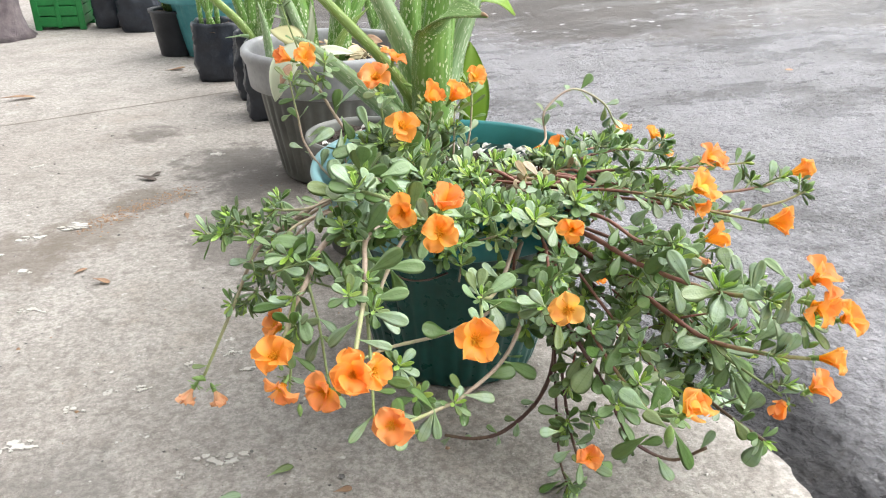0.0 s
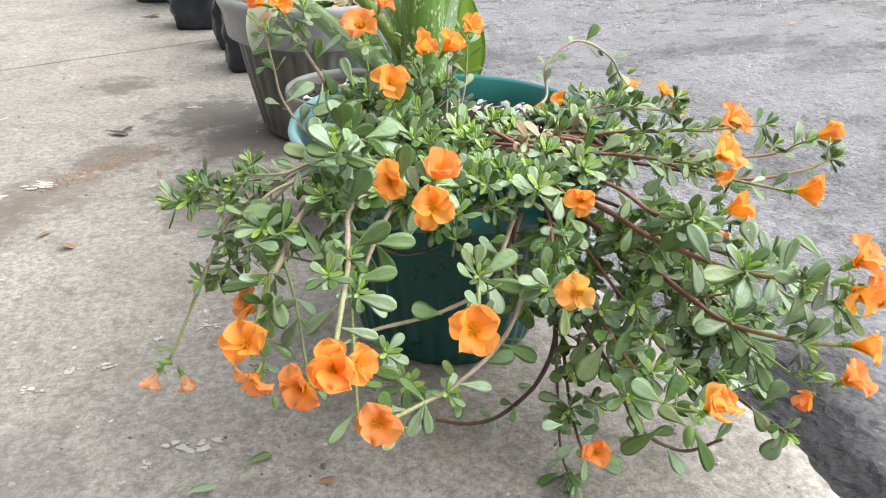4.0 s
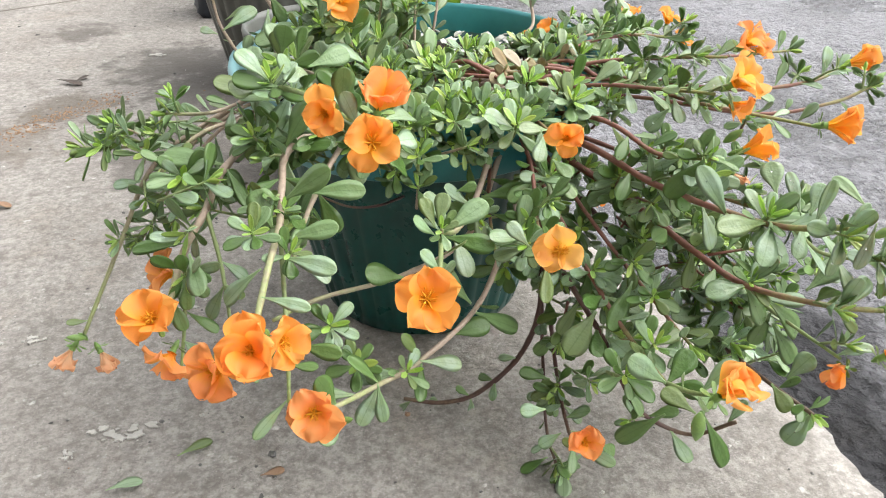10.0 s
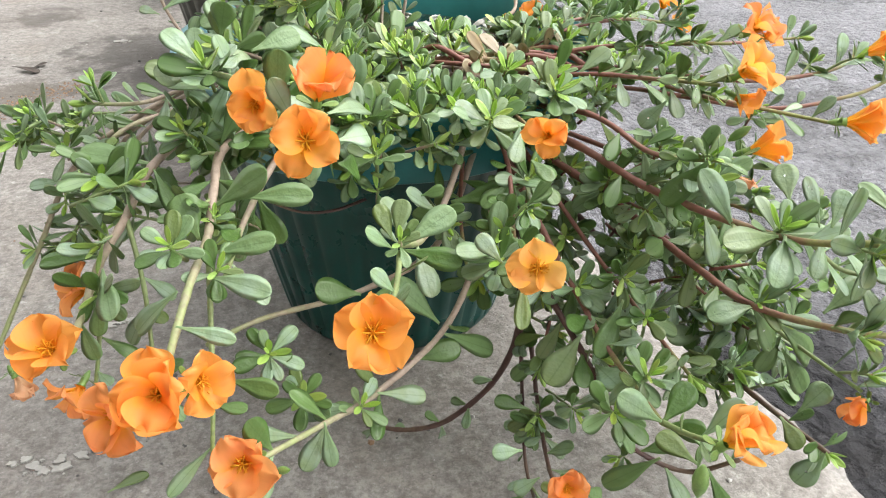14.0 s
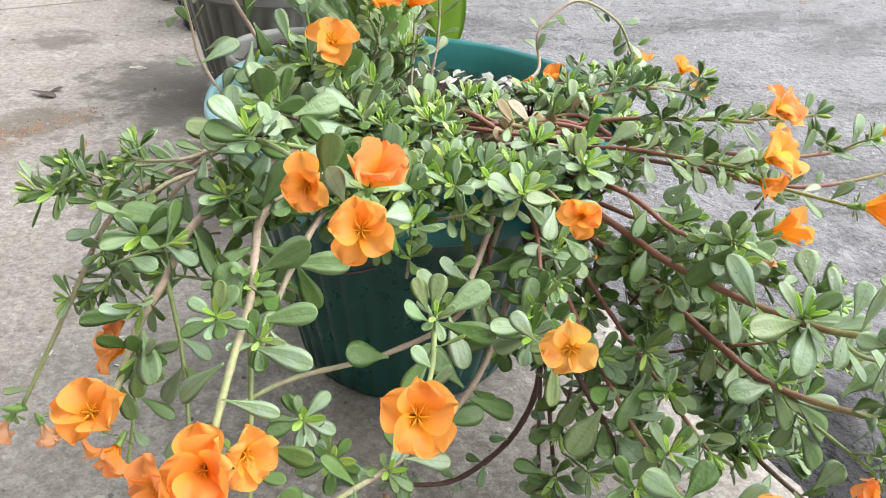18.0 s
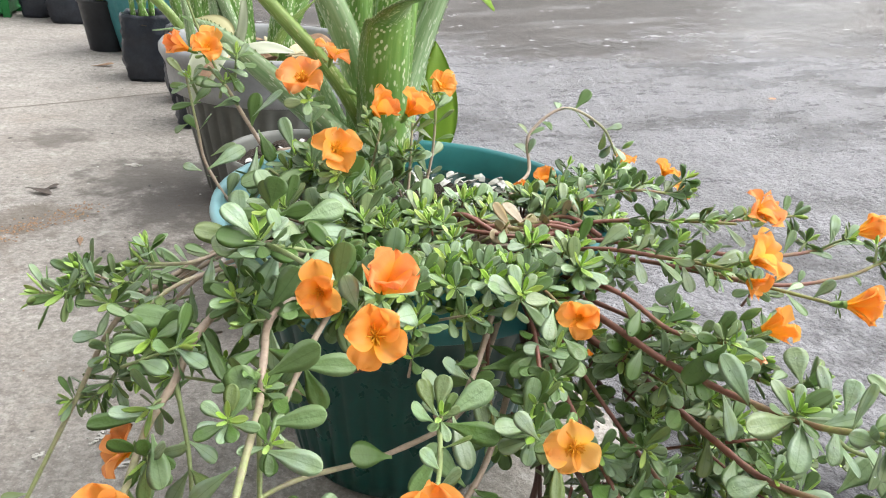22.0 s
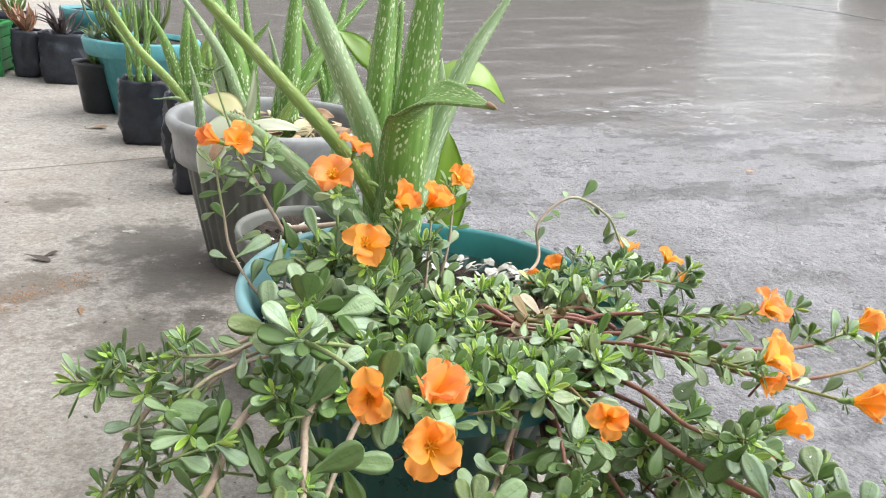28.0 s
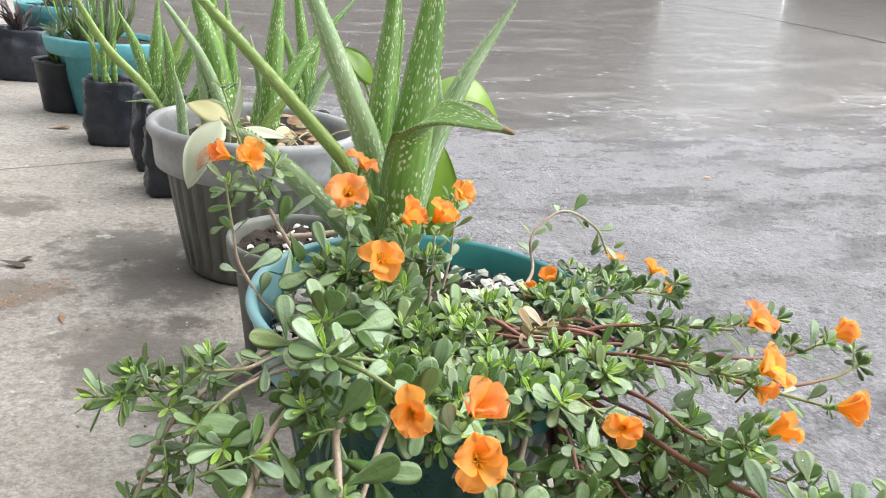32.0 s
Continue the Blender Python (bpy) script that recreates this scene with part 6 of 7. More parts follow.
lily = thing("lime_leaved_plant", (0.14, 0.30, 0.16), "broad lime-green leaves rising behind the teal planter", "plant")
for pts in ([(0.14, 0.30, 0.16), (0.145, 0.29, 0.32), (0.13, 0.275, 0.455)], [(0.135, 0.305, 0.16), (0.09, 0.31, 0.38), (0.045, 0.305, 0.49)], [(0.15, 0.30, 0.16), (0.165, 0.29, 0.22), (0.17, 0.285, 0.27)],
            [(0.135, 0.305, 0.16), (0.09, 0.31, 0.33), (0.055, 0.305, 0.43)]):
    part("leaf_stalk", tube("leaf_stalk", pts, 0.003, 0.002, GREENSTEM, 7), lily)
broad_leaf("leaf", lily, (0.125, 0.275, 0.47), (0.222, 0.265, 0.445), 0.055, (0.3, -0.5, 0.9), BROAD, 0.26)
broad_leaf("leaf", lily, (0.062, 0.30, 0.475), (0.012, 0.295, 0.516), 0.032, (0.2, -0.8, 0.6), BROAD, 0.1)
broad_leaf("leaf", lily, (0.170, 0.285, 0.255), (0.154, 0.275, 0.405), 0.050, (0.1, -1, 0.1), BROAD, 0.03)
broad_leaf("leaf", lily, (0.062, 0.30, 0.415), (0.02, 0.295, 0.45), 0.030, (0.2, -0.9, 0.4), BROAD, 0.1)

LX, LY = 0.135, 0.325
lily_pot = thing("nursery_pot", (LX, LY, -0.005), "plain black nursery pot close behind the teal planter", "pot")
part("body", turned("body", [(0.05, 0.0), (0.053, 0.003), (0.066, 0.155), (0.071, 0.157), (0.072, 0.17), (0.067, 0.17), (0.063, 0.15)], BLACK_POT, 40), lily_pot, "", Matrix.Translation((LX, LY, -0.005)))
part("soil", soil_disc("soil", 0.0655, SOIL), lily_pot, "", Matrix.Translation((LX, LY, 0.15)))

SX, SY = -0.003, 0.425
small = thing("small_grey_pot", (SX, SY, 0), "small smooth grey pot with dark soil and white chips", "pot")
part("body", turned("body", [(0.066, 0.0), (0.070, 0.003), (0.092, 0.180), (0.099, 0.183), (0.102, 0.19), (0.1055, 0.216), (0.104, 0.222), (0.100, 0.222), (0.097, 0.214), (0.094, 0.188)], GREY_POT, 56), small, "", Matrix.Translation((SX, SY, 0)))
part("soil", soil_disc("soil", 0.0965, SOIL, 0.008, 5), small, "dark crumbly soil", Matrix.Translation((SX, SY, 0.203)))
for i in range(26):
    a, q = rng.random() * 6.28, 0.076 * math.sqrt(rng.random())
    part("white_chip", chips[i % 4], small, "", pose(SX + q * math.cos(a), SY + q * math.sin(a), 0.212, rng.uniform(-30, 30), rng.uniform(-30, 30), rng.uniform(0, 360)) @ Matrix.Scale(0.8, 4))
clods = [lump("soil_clod", (0.006, 0.005, 0.005), SOIL, 11 + k, 0.9) for k in range(3)]
for i in range(36):
    a, q = rng.random() * 6.28, 0.08 * math.sqrt(rng.random())
    part("soil_clod", clods[i % 3], small, "", pose(SX + q * math.cos(a), SY + q * math.sin(a), 0.209, 0, 0, rng.uniform(0, 360)))
part("cut_stalk", tube("cut_stalk", [(SX - 0.03, SY + 0.01, 0.216), (SX + 0.02, SY, 0.224), (SX + 0.07, SY - 0.01, 0.234)], 0.005, 0.004, TAN, 9), small, "dry straw-coloured stalk")

# The large ribbed pot.
GX, GY = -0.03, 0.86
ribbed = thing("ribbed_grey_pot", (GX, GY, 0), "large weathered grey plastic pot with vertical ribs and a rolled rim", "pot")
part("body", turned("body", [(0.118, 0.0), (0.127, 0.004), (0.131, 0.012), (0.134, 0.02), (0.136, 0.03), (0.142, 0.06), (0.150, 0.10), (0.158, 0.14), (0.164, 0.175), (0.168, 0.20), (0.170, 0.207), (0.172, 0.212),
                             (0.182, 0.222), (0.185, 0.24), (0.180, 0.235), (0.165, 0.2)], GREY_POT, 144, 36, 0.0065, 0.022, 0.205), ribbed, "ribbed tapering body", Matrix.Translation((GX, GY, 0)))
part("rim", turned("rim", [(0.184, 0.214), (0.1885, 0.216), (0.191, 0.235), (0.193, 0.262), (0.198, 0.272), (0.203, 0.283), (0.203, 0.293), (0.198, 0.299), (0.190, 0.299), (0.184, 0.294), (0.182, 0.282), (0.180, 0.24), (0.182, 0.216)], PALE_RIM, 96), ribbed, "thick rolled rim", Matrix.Translation((GX, GY, 0)))
part("soil", soil_disc("soil", 0.181, SOIL, 0.01, 8), ribbed, "", Matrix.Translation((GX, GY, 0.25)))

pot_aloe = thing("aloe", (GX, GY, 0.25), "group of spotted aloe shoots among dry leaves in the ribbed pot", "aloe")
for base, tip, w, mat in (((-0.01, 0.86), (0.012, 0.885, 0.60), 0.050, ALOE), ((-0.08, 0.85), (-0.160, 0.86, 0.56), 0.060, ALOE), ((-0.07, 0.84), (-0.222, 0.84, 0.545), 0.030, ALOE_PALE),
                          ((-0.10, 0.89), (-0.118, 0.91, 0.57), 0.046, ALOE), ((-0.07, 0.90), (-0.090, 0.92, 0.54), 0.032, ALOE), ((-0.01, 0.90), (-0.043, 0.90, 0.46), 0.022, ALOE_PALE), ((-0.03, 0.87), (0.170, 0.95, 0.545), 0.044, ALOE),
                          ((-0.045, 0.80), (0.050, 0.80, 0.384), 0.024, ALOE_OLIVE), ((-0.165, 0.79), (-0.180, 0.76, 0.406), 0.024, ALOE_PALE), ((-0.03, 0.93), (0.03, 0.98, 0.50), 0.034, ALOE), ((-0.12, 0.86), (-0.145, 0.84, 0.43), 0.030, ALOE_PALE)):
    b = np.array((*base, 0.25))
    t = np.array(tip)
    mid = (b + t) / 2 + np.array((0.10 * (b[0] - t[0]), 0.1 * (b[1] - t[1]), 0.012))
    aloe_leaf(pot_aloe, [b, mid, t], w, (0.9, -0.4, 0.2), mat, True, "", 0.28, 0.3, 2.2)
sick = thing("variegated_plant", (-0.10, 0.70, 0.25), "drooping plant with bleached leaves hanging over the grey rim", "plant")
part("stalk", tube("stalk", [(-0.09, 0.76, 0.25), (-0.09, 0.71, 0.32), (-0.105, 0.66, 0.345)], 0.004, 0.003, STRAW, 7), sick)
broad_leaf("leaf", sick, (-0.108, 0.655, 0.343), (-0.160, 0.60, 0.240), 0.058, (-0.5, -0.8, 0.35), BLEACHED, 0.10, "bleached pale green leaf with a brown spot")
broad_leaf("leaf", sick, (-0.095, 0.70, 0.33), (-0.16, 0.74, 0.352), 0.05, (0, -0.5, 0.8), BLEACHED, 0.12)
broad_leaf("leaf", sick, (-0.09, 0.70, 0.31), (0.005, 0.68, 0.312), 0.03, (0, -0.5, 0.8), BLEACHED, 0.08)
broad_leaf("leaf", sick, (-0.09, 0.72, 0.30), (-0.075, 0.68, 0.415), 0.018, (0.4, -0.8, 0.2), BLEACHED, 0.08)
broad_leaf("brown_spot", sick, (-0.124, 0.618, 0.308), (-0.146, 0.592, 0.272), 0.020, (-0.5, -0.8, 0.35), DRY, 0.06, "brown withered spot")
litter = thing("dry_leaf_litter", (GX + 0.04, GY, 0.26), "dry brown leaves and straw lying on the pot soil", "leaf litter")
for i in range(34):
    a, q = rng.random() * 6.28, 0.15 * math.sqrt(rng.random())
    c = np.array((GX + 0.02 + q * math.cos(a), GY - 0.02 + q * math.sin(a), 0.268 + 0.02 * rng.random()))
    d = np.array((rng.gauss(0, 1), rng.gauss(0, 1), rng.gauss(0, 0.25)))
    d = unit(d) * rng.uniform(0.03, 0.07)
    broad_leaf("dry_leaf", litter, c - d / 2, c + d / 2, rng.uniform(0.012, 0.032), (rng.gauss(0, 0.7), rng.gauss(-0.3, 0.6), 1), DRY if i % 3 else STRAW, 0.10)
for i in range(14):
    a, q = rng.random() * 6.28, 0.12 * math.sqrt(rng.random())
    c = np.array((GX + 0.05 + q * math.cos(a), GY + q * math.sin(a), 0.272))
    d = np.array((rng.gauss(0, 1), rng.gauss(0, 1), rng.gauss(0.25, 0.3)))
    d = unit(d) * rng.uniform(0.05, 0.1)
    part("straw", tube("straw", [c - d / 2, c + np.array((0, 0, 0.012)), c + d / 2], 0.0022, 0.0014, STRAW, 5), litter)
part("orange_petal", lump("orange_petal", (0.012, 0.008, 0.004), PETAL, 4), litter, "fallen orange petal", Matrix.Translation((-0.045, 0.70, 0.272)))


def poly_bag(x, y, w, h, seed, label, lean=0.0, soil=True):
    """A soft black planting bag, square below and slack at the mouth."""
    ob = thing("planting_bag", (x, y, 0), label, "planting bag", "black planting bags in the row")
    verts, faces = [], []
    seg, rows = 40, 16
    for i in range(rows + 4):
        f = min(1.0, i / rows)
        for k in range(seg):
            a = 2 * math.pi * k / seg
            sq = 1 / max(abs(math.cos(a)), abs(math.sin(a))) ** 0.55
            r = w * 0.5 * (0.93 + 0.07 * math.sin(math.pi * f)) * sq
            c = 0.13 * noise.noise((2.2 * math.cos(a) + seed, 2.2 * math.sin(a), 5 * f)) + 0.09 * noise.noise((6 * math.cos(a), 6 * math.sin(a) + seed, 14 * f))
            r *= 1 + c
            z = h * f + (0.010 * noise.noise((2 * math.cos(a), 2 * math.sin(a), seed)) * f)
            if i > rows:
                r *= (0.97, 0.93, 0.90)[i - rows - 1]
                z -= h * (0.0, 0.05, 0.16)[i - rows - 1]
            if i == 0:
                r *= 0.93
            verts.append((x + r * math.cos(a) + lean * z, y + r * math.sin(a), z))
    for i in range(rows + 3):
        for k in range(seg):
            a, b = i * seg + k, i * seg + (k + 1) % seg
            faces.append((a, b, b + seg, a + seg))
    faces.append(tuple(range(seg))[::-1])
    part("body", mesh_of("body", verts, faces, BLACK_BAG), ob, "crumpled black polythene")
    part("soil", soil_disc("soil", w * 0.47, SOIL, 0.01, seed), ob, "", Matrix.Translation((x + lean * h * 0.86, y, h * 0.87)))
    return ob


def aloe_tuft(x, y, z, leaves_at, label):
    ob = thing("aloe", (x, y, z), label, "aloe")
    for tip, w, mat in leaves_at:
        b = np.array((x, y, z)) + np.array((rng.gauss(0, 0.012), rng.gauss(0, 0.012), 0))
        t = np.array(tip)
        aloe_leaf(ob, [b, (b + t) / 2 + np.array((0, 0, 0.02)), t], w, (0.9, -0.4, 0.2), mat, False, "", 0.28, 0.3, 2.0)
    return ob


def pot(name, x, y, profile, mat, label, soil_r, soil_z, seg=48, flutes=0, depth=0.0, low=0.0, high=1.0):
    ob = thing(name, (x, y, 0), label, "pot")
    part("body", turned("body", profile, mat, seg, flutes, depth, low, high), ob, "", Matrix.Translation((x, y, 0)))
    part("soil", soil_disc("soil", soil_r, SOIL, 0.006, x), ob, "", Matrix.Translation((x, y, soil_z)))
    return ob


poly_bag(-0.185, 1.36, 0.155, 0.21, 1, "crumpled black planting bag beside the ribbed pot")
poly_bag(-0.23, 1.60, 0.158, 0.20, 2, "black planting bag holding a spotted aloe", 0.03)
poly_bag(-0.372, 1.88, 0.168, 0.195, 3, "creased black planting bag standing upright")
poly_bag(0.10, 1.12, 0.13, 0.27, 9, "black planting bag behind the ribbed pot")
aloe_tuft(-0.24, 1.62, 0.18, [((-0.33, 1.62, 0.42), 0.045, ALOE), ((-0.23, 1.62, 0.47), 0.05, ALOE), ((-0.15, 1.63, 0.42), 0.045, ALOE_OLIVE), ((-0.10, 1.55, 0.40), 0.04, ALOE)], "spotted aloe arching from a black bag")
aloe_tuft(-0.185, 1.37, 0.19, [((-0.10, 1.32, 0.46), 0.04, ALOE), ((-0.30, 1.33, 0.235), 0.026, ALOE_PALE), ((-0.02, 1.33, 0.44), 0.04, ALOE), ((-0.21, 1.35, 0.42), 0.045, ALOE)], "spotted aloe in a planting bag")
arc = thing("aloe", (-0.20, 1.36, 0.18), "single long olive aloe leaf arching out of a planting bag", "aloe")
aloe_leaf(arc, [(-0.20, 1.36, 0.18), (-0.262, 1.36, 0.27), (-0.34, 1.38, 0.35), (-0.40, 1.39, 0.45), (-0.43, 1.40, 0.53)], 0.028, (0.8, -0.3, 0.4), ALOE_OLIVE, True, "", 0.3, 0.3, 3.0)
aloe_tuft(0.10, 1.12, 0.24, [((0.06, 1.12, 0.60), 0.04, ALOE), ((0.14, 1.14, 0.56), 0.035, ALOE), ((0.02, 1.10, 0.50), 0.03, ALOE), ((0.19, 1.10, 0.44), 0.03, ALOE_PALE)], "spotted aloe behind the ribbed pot")
aloe_tuft(-0.395, 1.93, 0.17, [((-0.47, 1.90, 0.36), 0.02, ALOE), ((-0.40, 1.90, 0.44), 0.022, ALOE), ((-0.34, 1.90, 0.40), 0.022, ALOE), ((-0.44, 1.93, 0.46), 0.02, ALOE), ((-0.37, 1.93, 0.47), 0.022, ALOE)], "slim young aloe in a black bag")
pot("black_pot", -0.575, 2.315, [(0.058, 0.0), (0.062, 0.003), (0.083, 0.165), (0.088, 0.167), (0.089, 0.178), (0.084, 0.178), (0.08, 0.165)], BLACK_POT, "tapering black plastic nursery pot", 0.082, 0.16)
pot("teal_pot", -0.425, 2.30, [(0.10, 0.0), (0.105, 0.004), (0.152, 0.208), (0.185, 0.211), (0.190, 0.216), (0.198, 0.262), (0.194, 0.269), (0.182, 0.269), (0.176, 0.252)], FAR_TEAL, "faded teal pot with a deep pale rim", 0.178, 0.248, 72, 24, 0.006, 0.01, 0.21)
pot("teal_pot", -0.70, 3.22, [(0.10, 0.0), (0.105, 0.004), (0.145, 0.225), (0.166, 0.226), (0.17, 0.28), (0.165, 0.285), (0.155, 0.285), (0.15, 0.27)], FAR_TEAL, "faded teal pot far along the row", 0.153, 0.26)
poly_bag(-0.795, 2.92, 0.20, 0.205, 4, "broad black planting bag, slack and creased")
poly_bag(-0.965, 3.02, 0.12, 0.195, 5, "black planting bag with a dry bromeliad")
poly_bag(-1.08, 3.28, 0.16, 0.24, 6, "black planting bag at the far end of the row")


def tuft(name, x, y, z, count, reach, width, mat, label, spread=1.0, seed=1):
    """A spray of narrow arching leaves."""
    ob = thing(name, (x, y, z), label, "plant")
    r = random.Random(seed)
    for i in range(count):
        a = r.random() * 6.283
        h = reach * r.uniform(0.5, 1.0)
        o = reach * spread * r.uniform(0.2, 0.8)
        b = np.array((x + r.gauss(0, 0.01), y + r.gauss(0, 0.01), z))
        t = b + np.array((o * math.cos(a), o * math.sin(a), h))
        broad_leaf("leaf", ob, b, t, width * r.uniform(0.7, 1.2), (math.cos(a), math.sin(a), 1.2), mat if not isinstance(mat, tuple) else mat[i % len(mat)], 0.12)
    return ob


HERB = leaf_material("small_green_leaf", (0.11, 0.22, 0.05), (0.24, 0.38, 0.10), "object", glaucous=(0.28, 0.42, 0.14), ribbed=False)
GREYHERB = leaf_material("grey_green_leaf", (0.20, 0.26, 0.17), (0.30, 0.36, 0.25), "object", glaucous=(0.34, 0.38, 0.30), ribbed=False)
PURPLE = leaf_material("dark_purple_leaf", (0.07, 0.05, 0.06), (0.13, 0.10, 0.10), "object", glaucous=(0.16, 0.14, 0.14), ribbed=False)
RUST = leaf_material("rusty_leaf", (0.30, 0.13, 0.07), (0.42, 0.24, 0.15), "object", glaucous=(0.45, 0.32, 0.22), ribbed=False)
tuft("seedling", -0.575, 2.315, 0.16, 22, 0.07, 0.014, HERB, "bright green seedling in a black pot", 0.9, 2)
tuft("grassy_plant", -0.50, 2.28, 0.248, 34, 0.20, 0.012, (HERB, GREYHERB), "pale green mixed growth in a teal pot", 0.7, 3)
tuft("grassy_plant", -0.41, 2.33, 0.248, 26, 0.22, 0.016, (HERB, GREYHERB), "green upright growth in a teal pot", 0.6, 4)
tuft("trailing_herb", -0.575, 2.22, 0.258, 24, 0.06, 0.012, (GREYHERB, HERB), "grey-green herb hanging over a teal rim", 1.6, 5)
tuft("bromeliad", -0.80, 2.90, 0.19, 26, 0.13, 0.018, PURPLE, "dark purple spiky bromeliad in a black bag", 1.1, 6)
tuft("bromeliad", -0.965, 3.02, 0.185, 24, 0.13, 0.016, RUST, "rusty dry bromeliad in a black bag", 1.0, 7)
tuft("grassy_plant", -0.70, 3.22, 0.26, 34, 0.15, 0.014, GREYHERB, "grey-green growth in a far teal pot", 0.9, 8)
tuft("grassy_plant", -1.08, 3.28, 0.22, 22, 0.18, 0.016, HERB, "green shrubby growth in a black bag", 0.8, 9)


def green_planter():
    """A square slatted planter on short feet."""
    x0, x1, y0, y1, h = -1.275, -1.06, 2.96, 3.17, 0.20
    ob = thing("green_planter", ((x0 + x1) / 2, (y0 + y1) / 2, 0), "square bright green plastic planter with slatted sides", "planter")

    def board(name, a, b):
        bm = bmesh.new()
        bmesh.ops.create_cube(bm, size=1)
        for v in bm.verts:
            v.co = Vector([(a[i] + b[i]) / 2 + v.co[i] * (b[i] - a[i]) for i in range(3)])
        bmesh.ops.bevel(bm, geom=bm.edges[:], offset=0.002, segments=1, affect="EDGES")
        me = bpy.data.meshes.new(name)
        bm.to_mesh(me)
        bm.free()
        me.materials.append(GREEN_BOX)
        part(name, me, ob)

    for k in range(4):
        z0, z1 = 0.018 + k * 0.046, 0.018 + k * 0.046 + 0.042
        board("slat", (x0 + 0.006, y0, z0), (x1 - 0.006, y0 + 0.010, z1))
        board("slat", (x0 + 0.006, y1 - 0.010, z0), (x1 - 0.006, y1, z1))
        board("slat", (x0, y0 + 0.006, z0), (x0 + 0.010, y1 - 0.006, z1))
        board("slat", (x1 - 0.010, y0 + 0.006, z0), (x1, y1 - 0.006, z1))
    for x in (x0 + 0.012, x1 - 0.012):
        for y in (y0 + 0.012, y1 - 0.012):
            board("corner_post", (x - 0.014, y - 0.014, 0), (x + 0.014, y + 0.014, h))
    board("mid_post", ((x0 + x1) / 2 - 0.010, y0 - 0.004, 0.01), ((x0 + x1) / 2 + 0.010, y0 + 0.002, h))
    board("rim_bar", (x0 - 0.008, y0 - 0.008, h - 0.005), (x1 + 0.008, y0 + 0.014, h + 0.014))
    board("rim_bar", (x0 - 0.008, y1 - 0.014, h - 0.005), (x1 + 0.008, y1 + 0.008, h + 0.014))
    board("rim_bar", (x0 - 0.008, y0 + 0.015, h - 0.004), (x0 + 0.014, y1 - 0.015, h + 0.013))
    board("rim_bar", (x1 - 0.014, y0 + 0.015, h - 0.004), (x1 + 0.008, y1 - 0.015, h + 0.013))
    board("floor_board", (x0 + 0.01, y0 + 0.01, 0.012), (x1 - 0.01, y1 - 0.01, 0.02))
    part("soil", soil_disc("soil", 0.098, SOIL), ob, "", Matrix.Translation(((x0 + x1) / 2, (y0 + y1) / 2, 0.17)))


green_planter()
trunk = thing("tree_trunk", (-1.41, 2.82, 0), "rough grey bark at the foot of a tree trunk", "tree trunk")
part("trunk", turned("trunk", [(0.17, 0), (0.145, 0.03), (0.13, 0.09), (0.12, 0.2), (0.115, 0.5), (0.11, 1.2), (0.10, 2.2), (0.02, 2.3)], BARK, 40, wobble=0.03), trunk, "", Matrix.Translation((-1.41, 2.82, 0)))


# ---- litter on the ground ----
def fallen(x, y, length, turn, mat, label, name="fallen_leaf", shape=0):
    sv, sf, suv = SHAPES[shape]
    v = sv * length
    v = v - np.array((length / 2, 0, v[:, 2].min()))
    ob = new(name, mesh_of(name, v, sf, mat, uv=suv))
    ob.matrix_world = pose(x, y, 0.0012, 0, 0, turn)
    return tagged(ob, label, "leaf", "fallen leaves on the pavement")


fallen(-0.170, -0.179, 0.034, 30, LEAF, "dull green fallen leaf on the concrete", shape=0)
fallen(-0.228, -0.213, 0.030, 20, LEAF, "half-dry curled leaf on the concrete", shape=1)
fallen(-0.475, 0.353, 0.030, -20, DRY, "reddish-brown dead leaf on the concrete", shape=1)
fallen(-0.479, 0.863, 0.055, -25, DARKDRY, "dark curled dead leaf on the concrete", shape=4)
fallen(-0.462, 0.885, 0.035, 40, DARKDRY, "dark curled dead leaf on the concrete", shape=5)
fallen(-0.52, 0.40, 0.03, 60, DRY, "brown dead leaf on the concrete", shape=0)
fallen(-0.10, -0.222, 0.022, 10, DRY, "small brown leaf scrap on the concrete", shape=3)
fallen(0.135, -0.262, 0.03, 200, LEAF, "grey-green leaf lying by the flowers", shape=0)
fallen(0.155, -0.285, 0.032, 250, LEAF, "grey-green leaf lying by the flowers", shape=3)
fallen(-0.985, 1.671, 0.10, 25, DRY, "thin dry twig-like leaf on the concrete", shape=4)
fallen(-0.55, 2.02, 0.07, 5, DRY, "dark dead leaf on the concrete", shape=5)
fallen(-0.36, 0.62, 0.03, 100, DRY, "small brown leaf scrap on the concrete", shape=2)


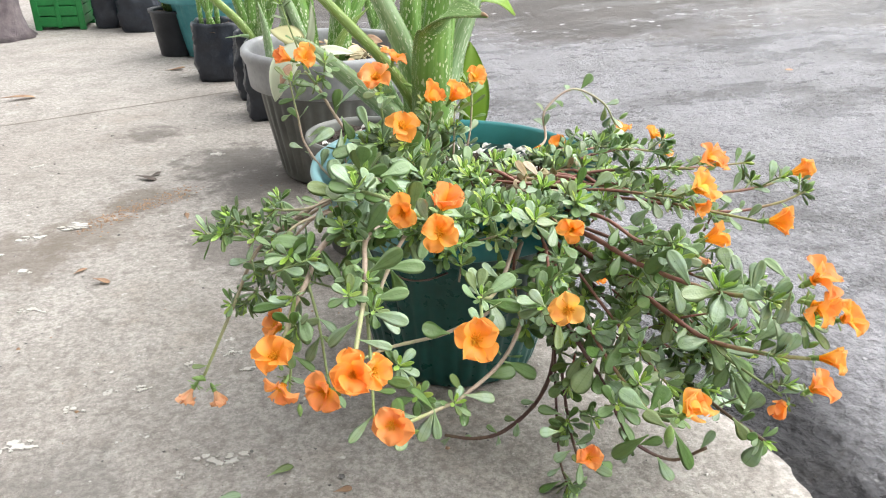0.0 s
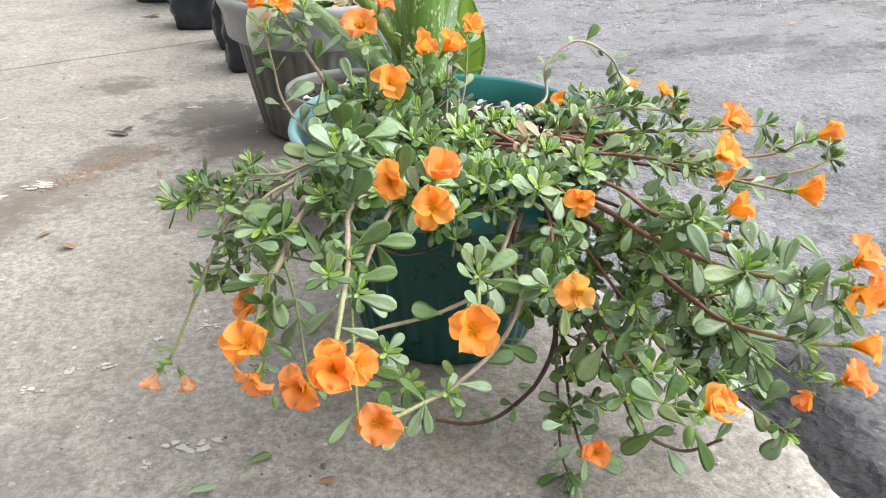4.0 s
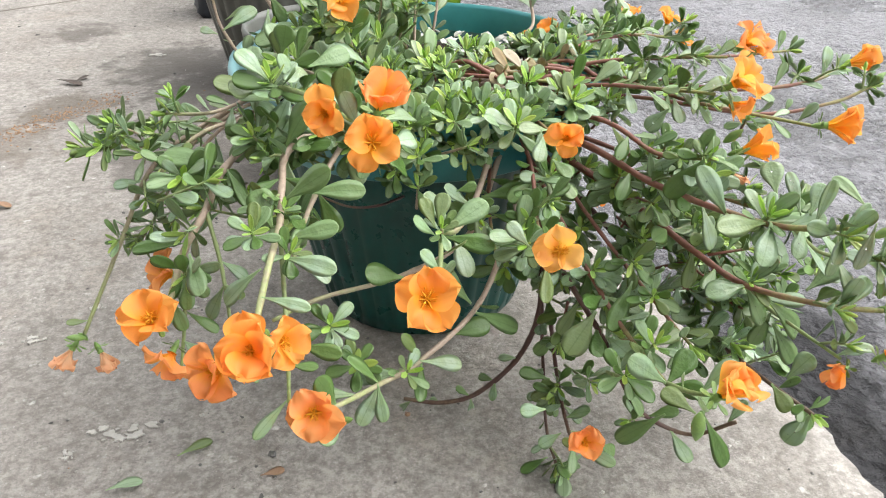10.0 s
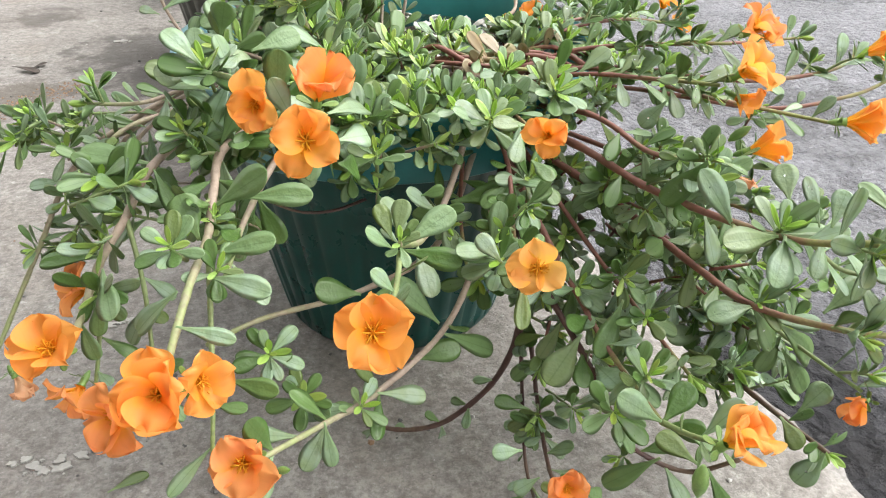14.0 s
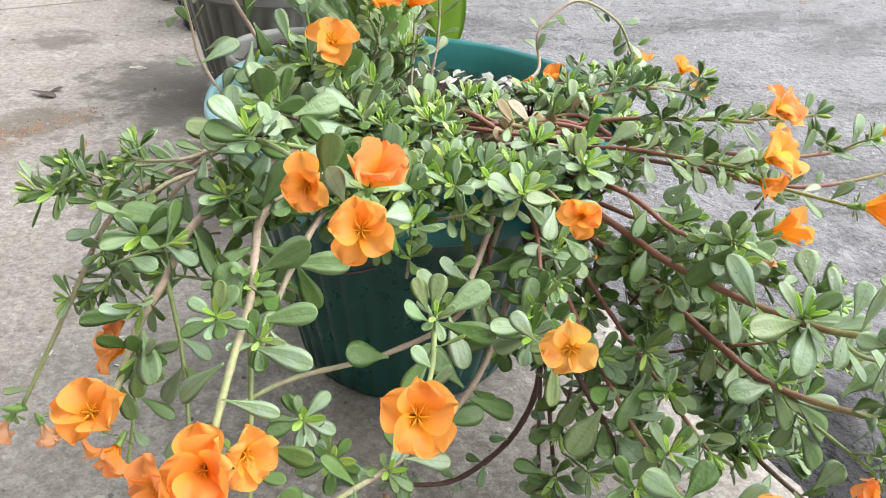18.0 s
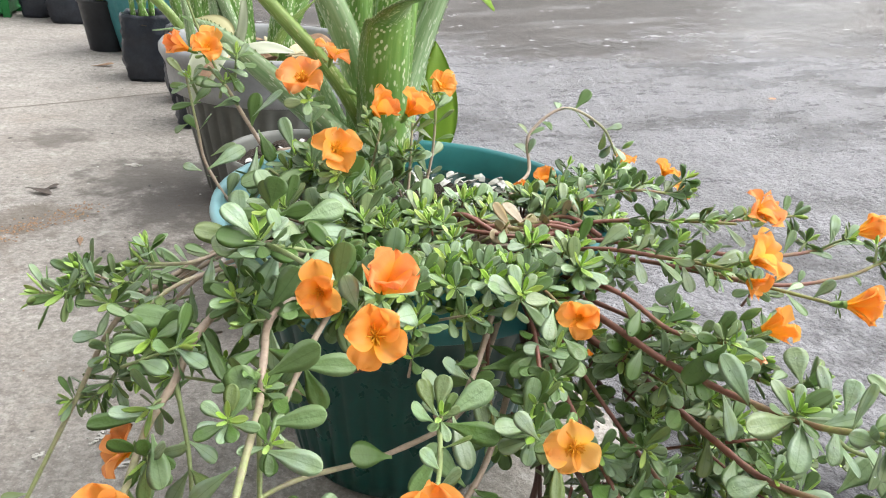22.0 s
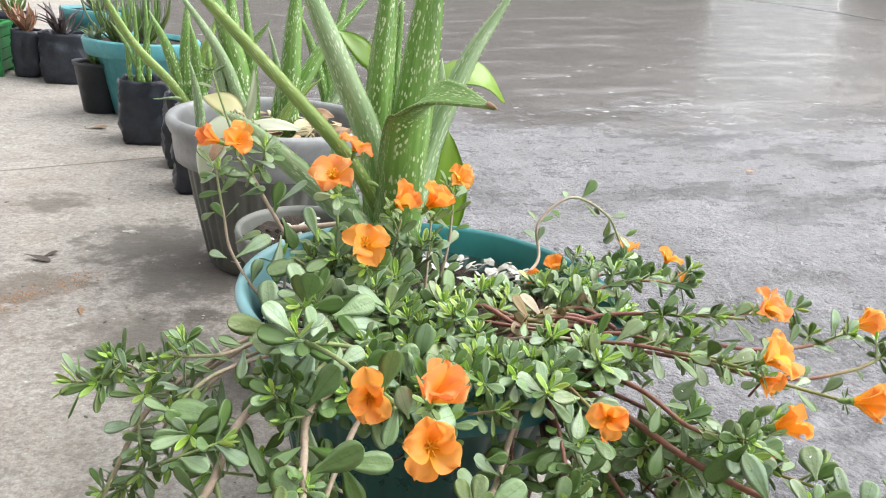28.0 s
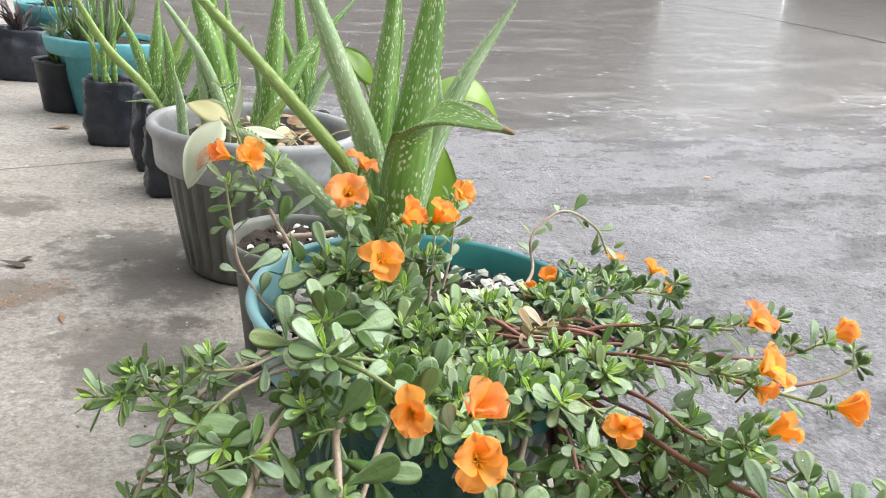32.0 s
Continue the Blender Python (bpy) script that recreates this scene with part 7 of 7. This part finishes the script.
def flake(verts, faces, x, y, w, h, seed):
    """A ragged patch of whitewash, broken into bits that cling to the concrete."""
    r = random.Random(seed)
    for bit in range(16):
        cx, cy, size, turn, n, o = x + r.gauss(0, 0.5 * w), y + r.gauss(0, 0.6 * h), r.uniform(0.08, 0.42), r.uniform(-0.5, 0.5), 16, len(verts)
        verts.append((cx, cy, 0.0021))
        for lift, grow in ((0.0019, 1.0), (0.0002, 1.05)):
            for k in range(n):
                a = 6.2832 * k / n
                q = size * max(0.15, 0.7 + 0.7 * noise.noise((2 * math.cos(a), 2 * math.sin(a), seed * 3.1 + bit)) + 0.35 * noise.noise((6 * math.cos(a), 6 * math.sin(a), seed + bit)))
                px, py = grow * w * q * math.cos(a), grow * 1.2 * h * q * math.sin(a)
                verts.append((cx + px * math.cos(turn) - py * math.sin(turn), cy + px * math.sin(turn) + py * math.cos(turn), lift))
        faces += [(o, o + 1 + k, o + 1 + (k + 1) % n) for k in range(n)]
        faces += [(o + 1 + k, o + 1 + n + k, o + 1 + n + (k + 1) % n, o + 1 + (k + 1) % n) for k in range(n)]


flake_v, flake_f = [], []
for i, (x, y, w, h) in enumerate(((-0.582, 0.608, 0.035, 0.012), (-0.645, 0.564, 0.03, 0.012), (-0.565, 0.276, 0.018, 0.008), (-0.488, -0.074, 0.022, 0.010), (-0.241, -0.141, 0.024, 0.013), (-0.285, -0.165, 0.006, 0.005),
                                  (-0.205, 0.045, 0.018, 0.006), (-0.24, 0.09, 0.012, 0.008), (-0.30, 0.07, 0.008, 0.006), (-0.36, 0.02, 0.010, 0.006), (-0.44, -0.01, 0.012, 0.008), (-0.62, 0.42, 0.014, 0.008),
                                  (-0.70, 0.50, 0.02, 0.008), (-0.33, 1.02, 0.02, 0.008), (-0.50, 1.9, 0.012, 0.006), (-0.75, 1.0, 0.02, 0.007), (-0.40, 0.02, 0.01, 0.006))):
    flake(flake_v, flake_f, x, y, w, h, 7 * i + 1)
tagged(new("paint_flakes", mesh_of("paint_flakes", flake_v, flake_f, FLAKE, False)), "ragged white paint flakes stuck to the concrete", "paint flakes", kind="stuff")
stones = [lump("pebble", (0.0045 + 0.001 * k, 0.004, 0.0035), PEBBLE, 20 + k) for k in range(4)]
places = [(-0.100, -0.200), (-0.235, -0.205), (-0.128, -0.145), (-0.30, 0.30), (-0.35, 0.50), (-0.42, 0.70), (-0.05, -0.28), (0.02, -0.30), (0.30, -0.345), (-0.38, -0.12)]
places += [(rng.uniform(-0.9, 0.3), rng.uniform(-0.4, 1.4)) for _ in range(46)]
for i, (x, y) in enumerate(places):
    if math.hypot(x - 0.09, y - 0.06) < 0.14 or math.hypot(x - GX, y - GY) < 0.15 or x > edge_x(y) - 0.03:
        continue
    ob = new("pebble", stones[i % 4])
    s = 1.2 if i == 0 else rng.uniform(0.35, 0.9)
    ob.matrix_world = pose(x, y, 0.0015 * s, 0, 0, rng.uniform(0, 360)) @ Matrix.Scale(s, 4)
    tagged(ob, "small grey pebble lying on the concrete", "pebble", "pebbles on the pavement")


def crumbs(name, count, mat, lo, hi, note, seed):
    """Scattered grit too small to count."""
    r = random.Random(seed)
    verts, faces = [], []
    while count:
        x, y = r.uniform(-1.2, 0.42), -0.5 + 2.6 * r.random() ** 1.7
        if x > edge_x(y) - 0.01 or math.hypot(x - 0.09, y - 0.06) < 0.13 or math.hypot(x - GX, y - GY) < 0.14:
            continue
        count -= 1
        s, a, b = lo + (hi - lo) * r.random() ** 3, r.random() * 6.28, len(verts)
        for k in range(5):
            q = s * r.uniform(0.6, 1.2)
            verts.append((x + q * math.cos(a + 1.257 * k), y + q * math.sin(a + 1.257 * k), 0.0004))
        verts.append((x + s * r.uniform(-0.3, 0.3), y + s * r.uniform(-0.3, 0.3), s * 0.55 + 0.0006))
        faces += [(b + k, b + (k + 1) % 5, b + 5) for k in range(5)]
    tagged(new(name, mesh_of(name, verts, faces, mat, False)), note, "grit", kind="stuff")


crumbs("dark_grit", 900, PEBBLE, 0.0008, 0.0034, "dark grit scattered over the concrete", 5)
crumbs("pale_grit", 420, FLAKE, 0.0008, 0.0036, "pale mortar crumbs scattered over the concrete", 6)
def crumb_band(name, count, a, b, wide, mat, note, seed):
    """A windblown streak of crumbs between two places."""
    r = random.Random(seed)
    verts, faces = [], []
    for _ in range(count):
        f, o, s, t = r.random(), len(verts), r.uniform(0.001, 0.0032), r.random() * 6.28
        x, y = a[0] + (b[0] - a[0]) * f + r.gauss(0, wide), a[1] + (b[1] - a[1]) * f + r.gauss(0, wide)
        for k in range(5):
            q = s * r.uniform(0.6, 1.3)
            verts.append((x + q * math.cos(t + 1.257 * k), y + q * math.sin(t + 1.257 * k), 0.0004))
        verts.append((x, y, s * 0.6 + 0.0006))
        faces += [(o + k, o + (k + 1) % 5, o + 5) for k in range(5)]
    tagged(new(name, mesh_of(name, verts, faces, mat, False)), note, "grit", kind="stuff")


crumb_band("brown_crumbs", 420, (-0.56, 0.59), (-0.375, 0.785), 0.018, DRY, "reddish brown crumbs blown into a streak on the concrete", 11)
crumbs("leaf_crumbs", 160, DRY, 0.001, 0.0045, "brown plant crumbs scattered over the concrete", 7)

red_bit = new("red_scrap", lump("red_scrap", (0.02, 0.012, 0.006), WILTED, 9))
red_bit.matrix_world = pose(1.77, 1.74, road_z(1.77, 1.74) + 0.003)
tagged(red_bit, "small reddish scrap lying on the wet road", "scrap")
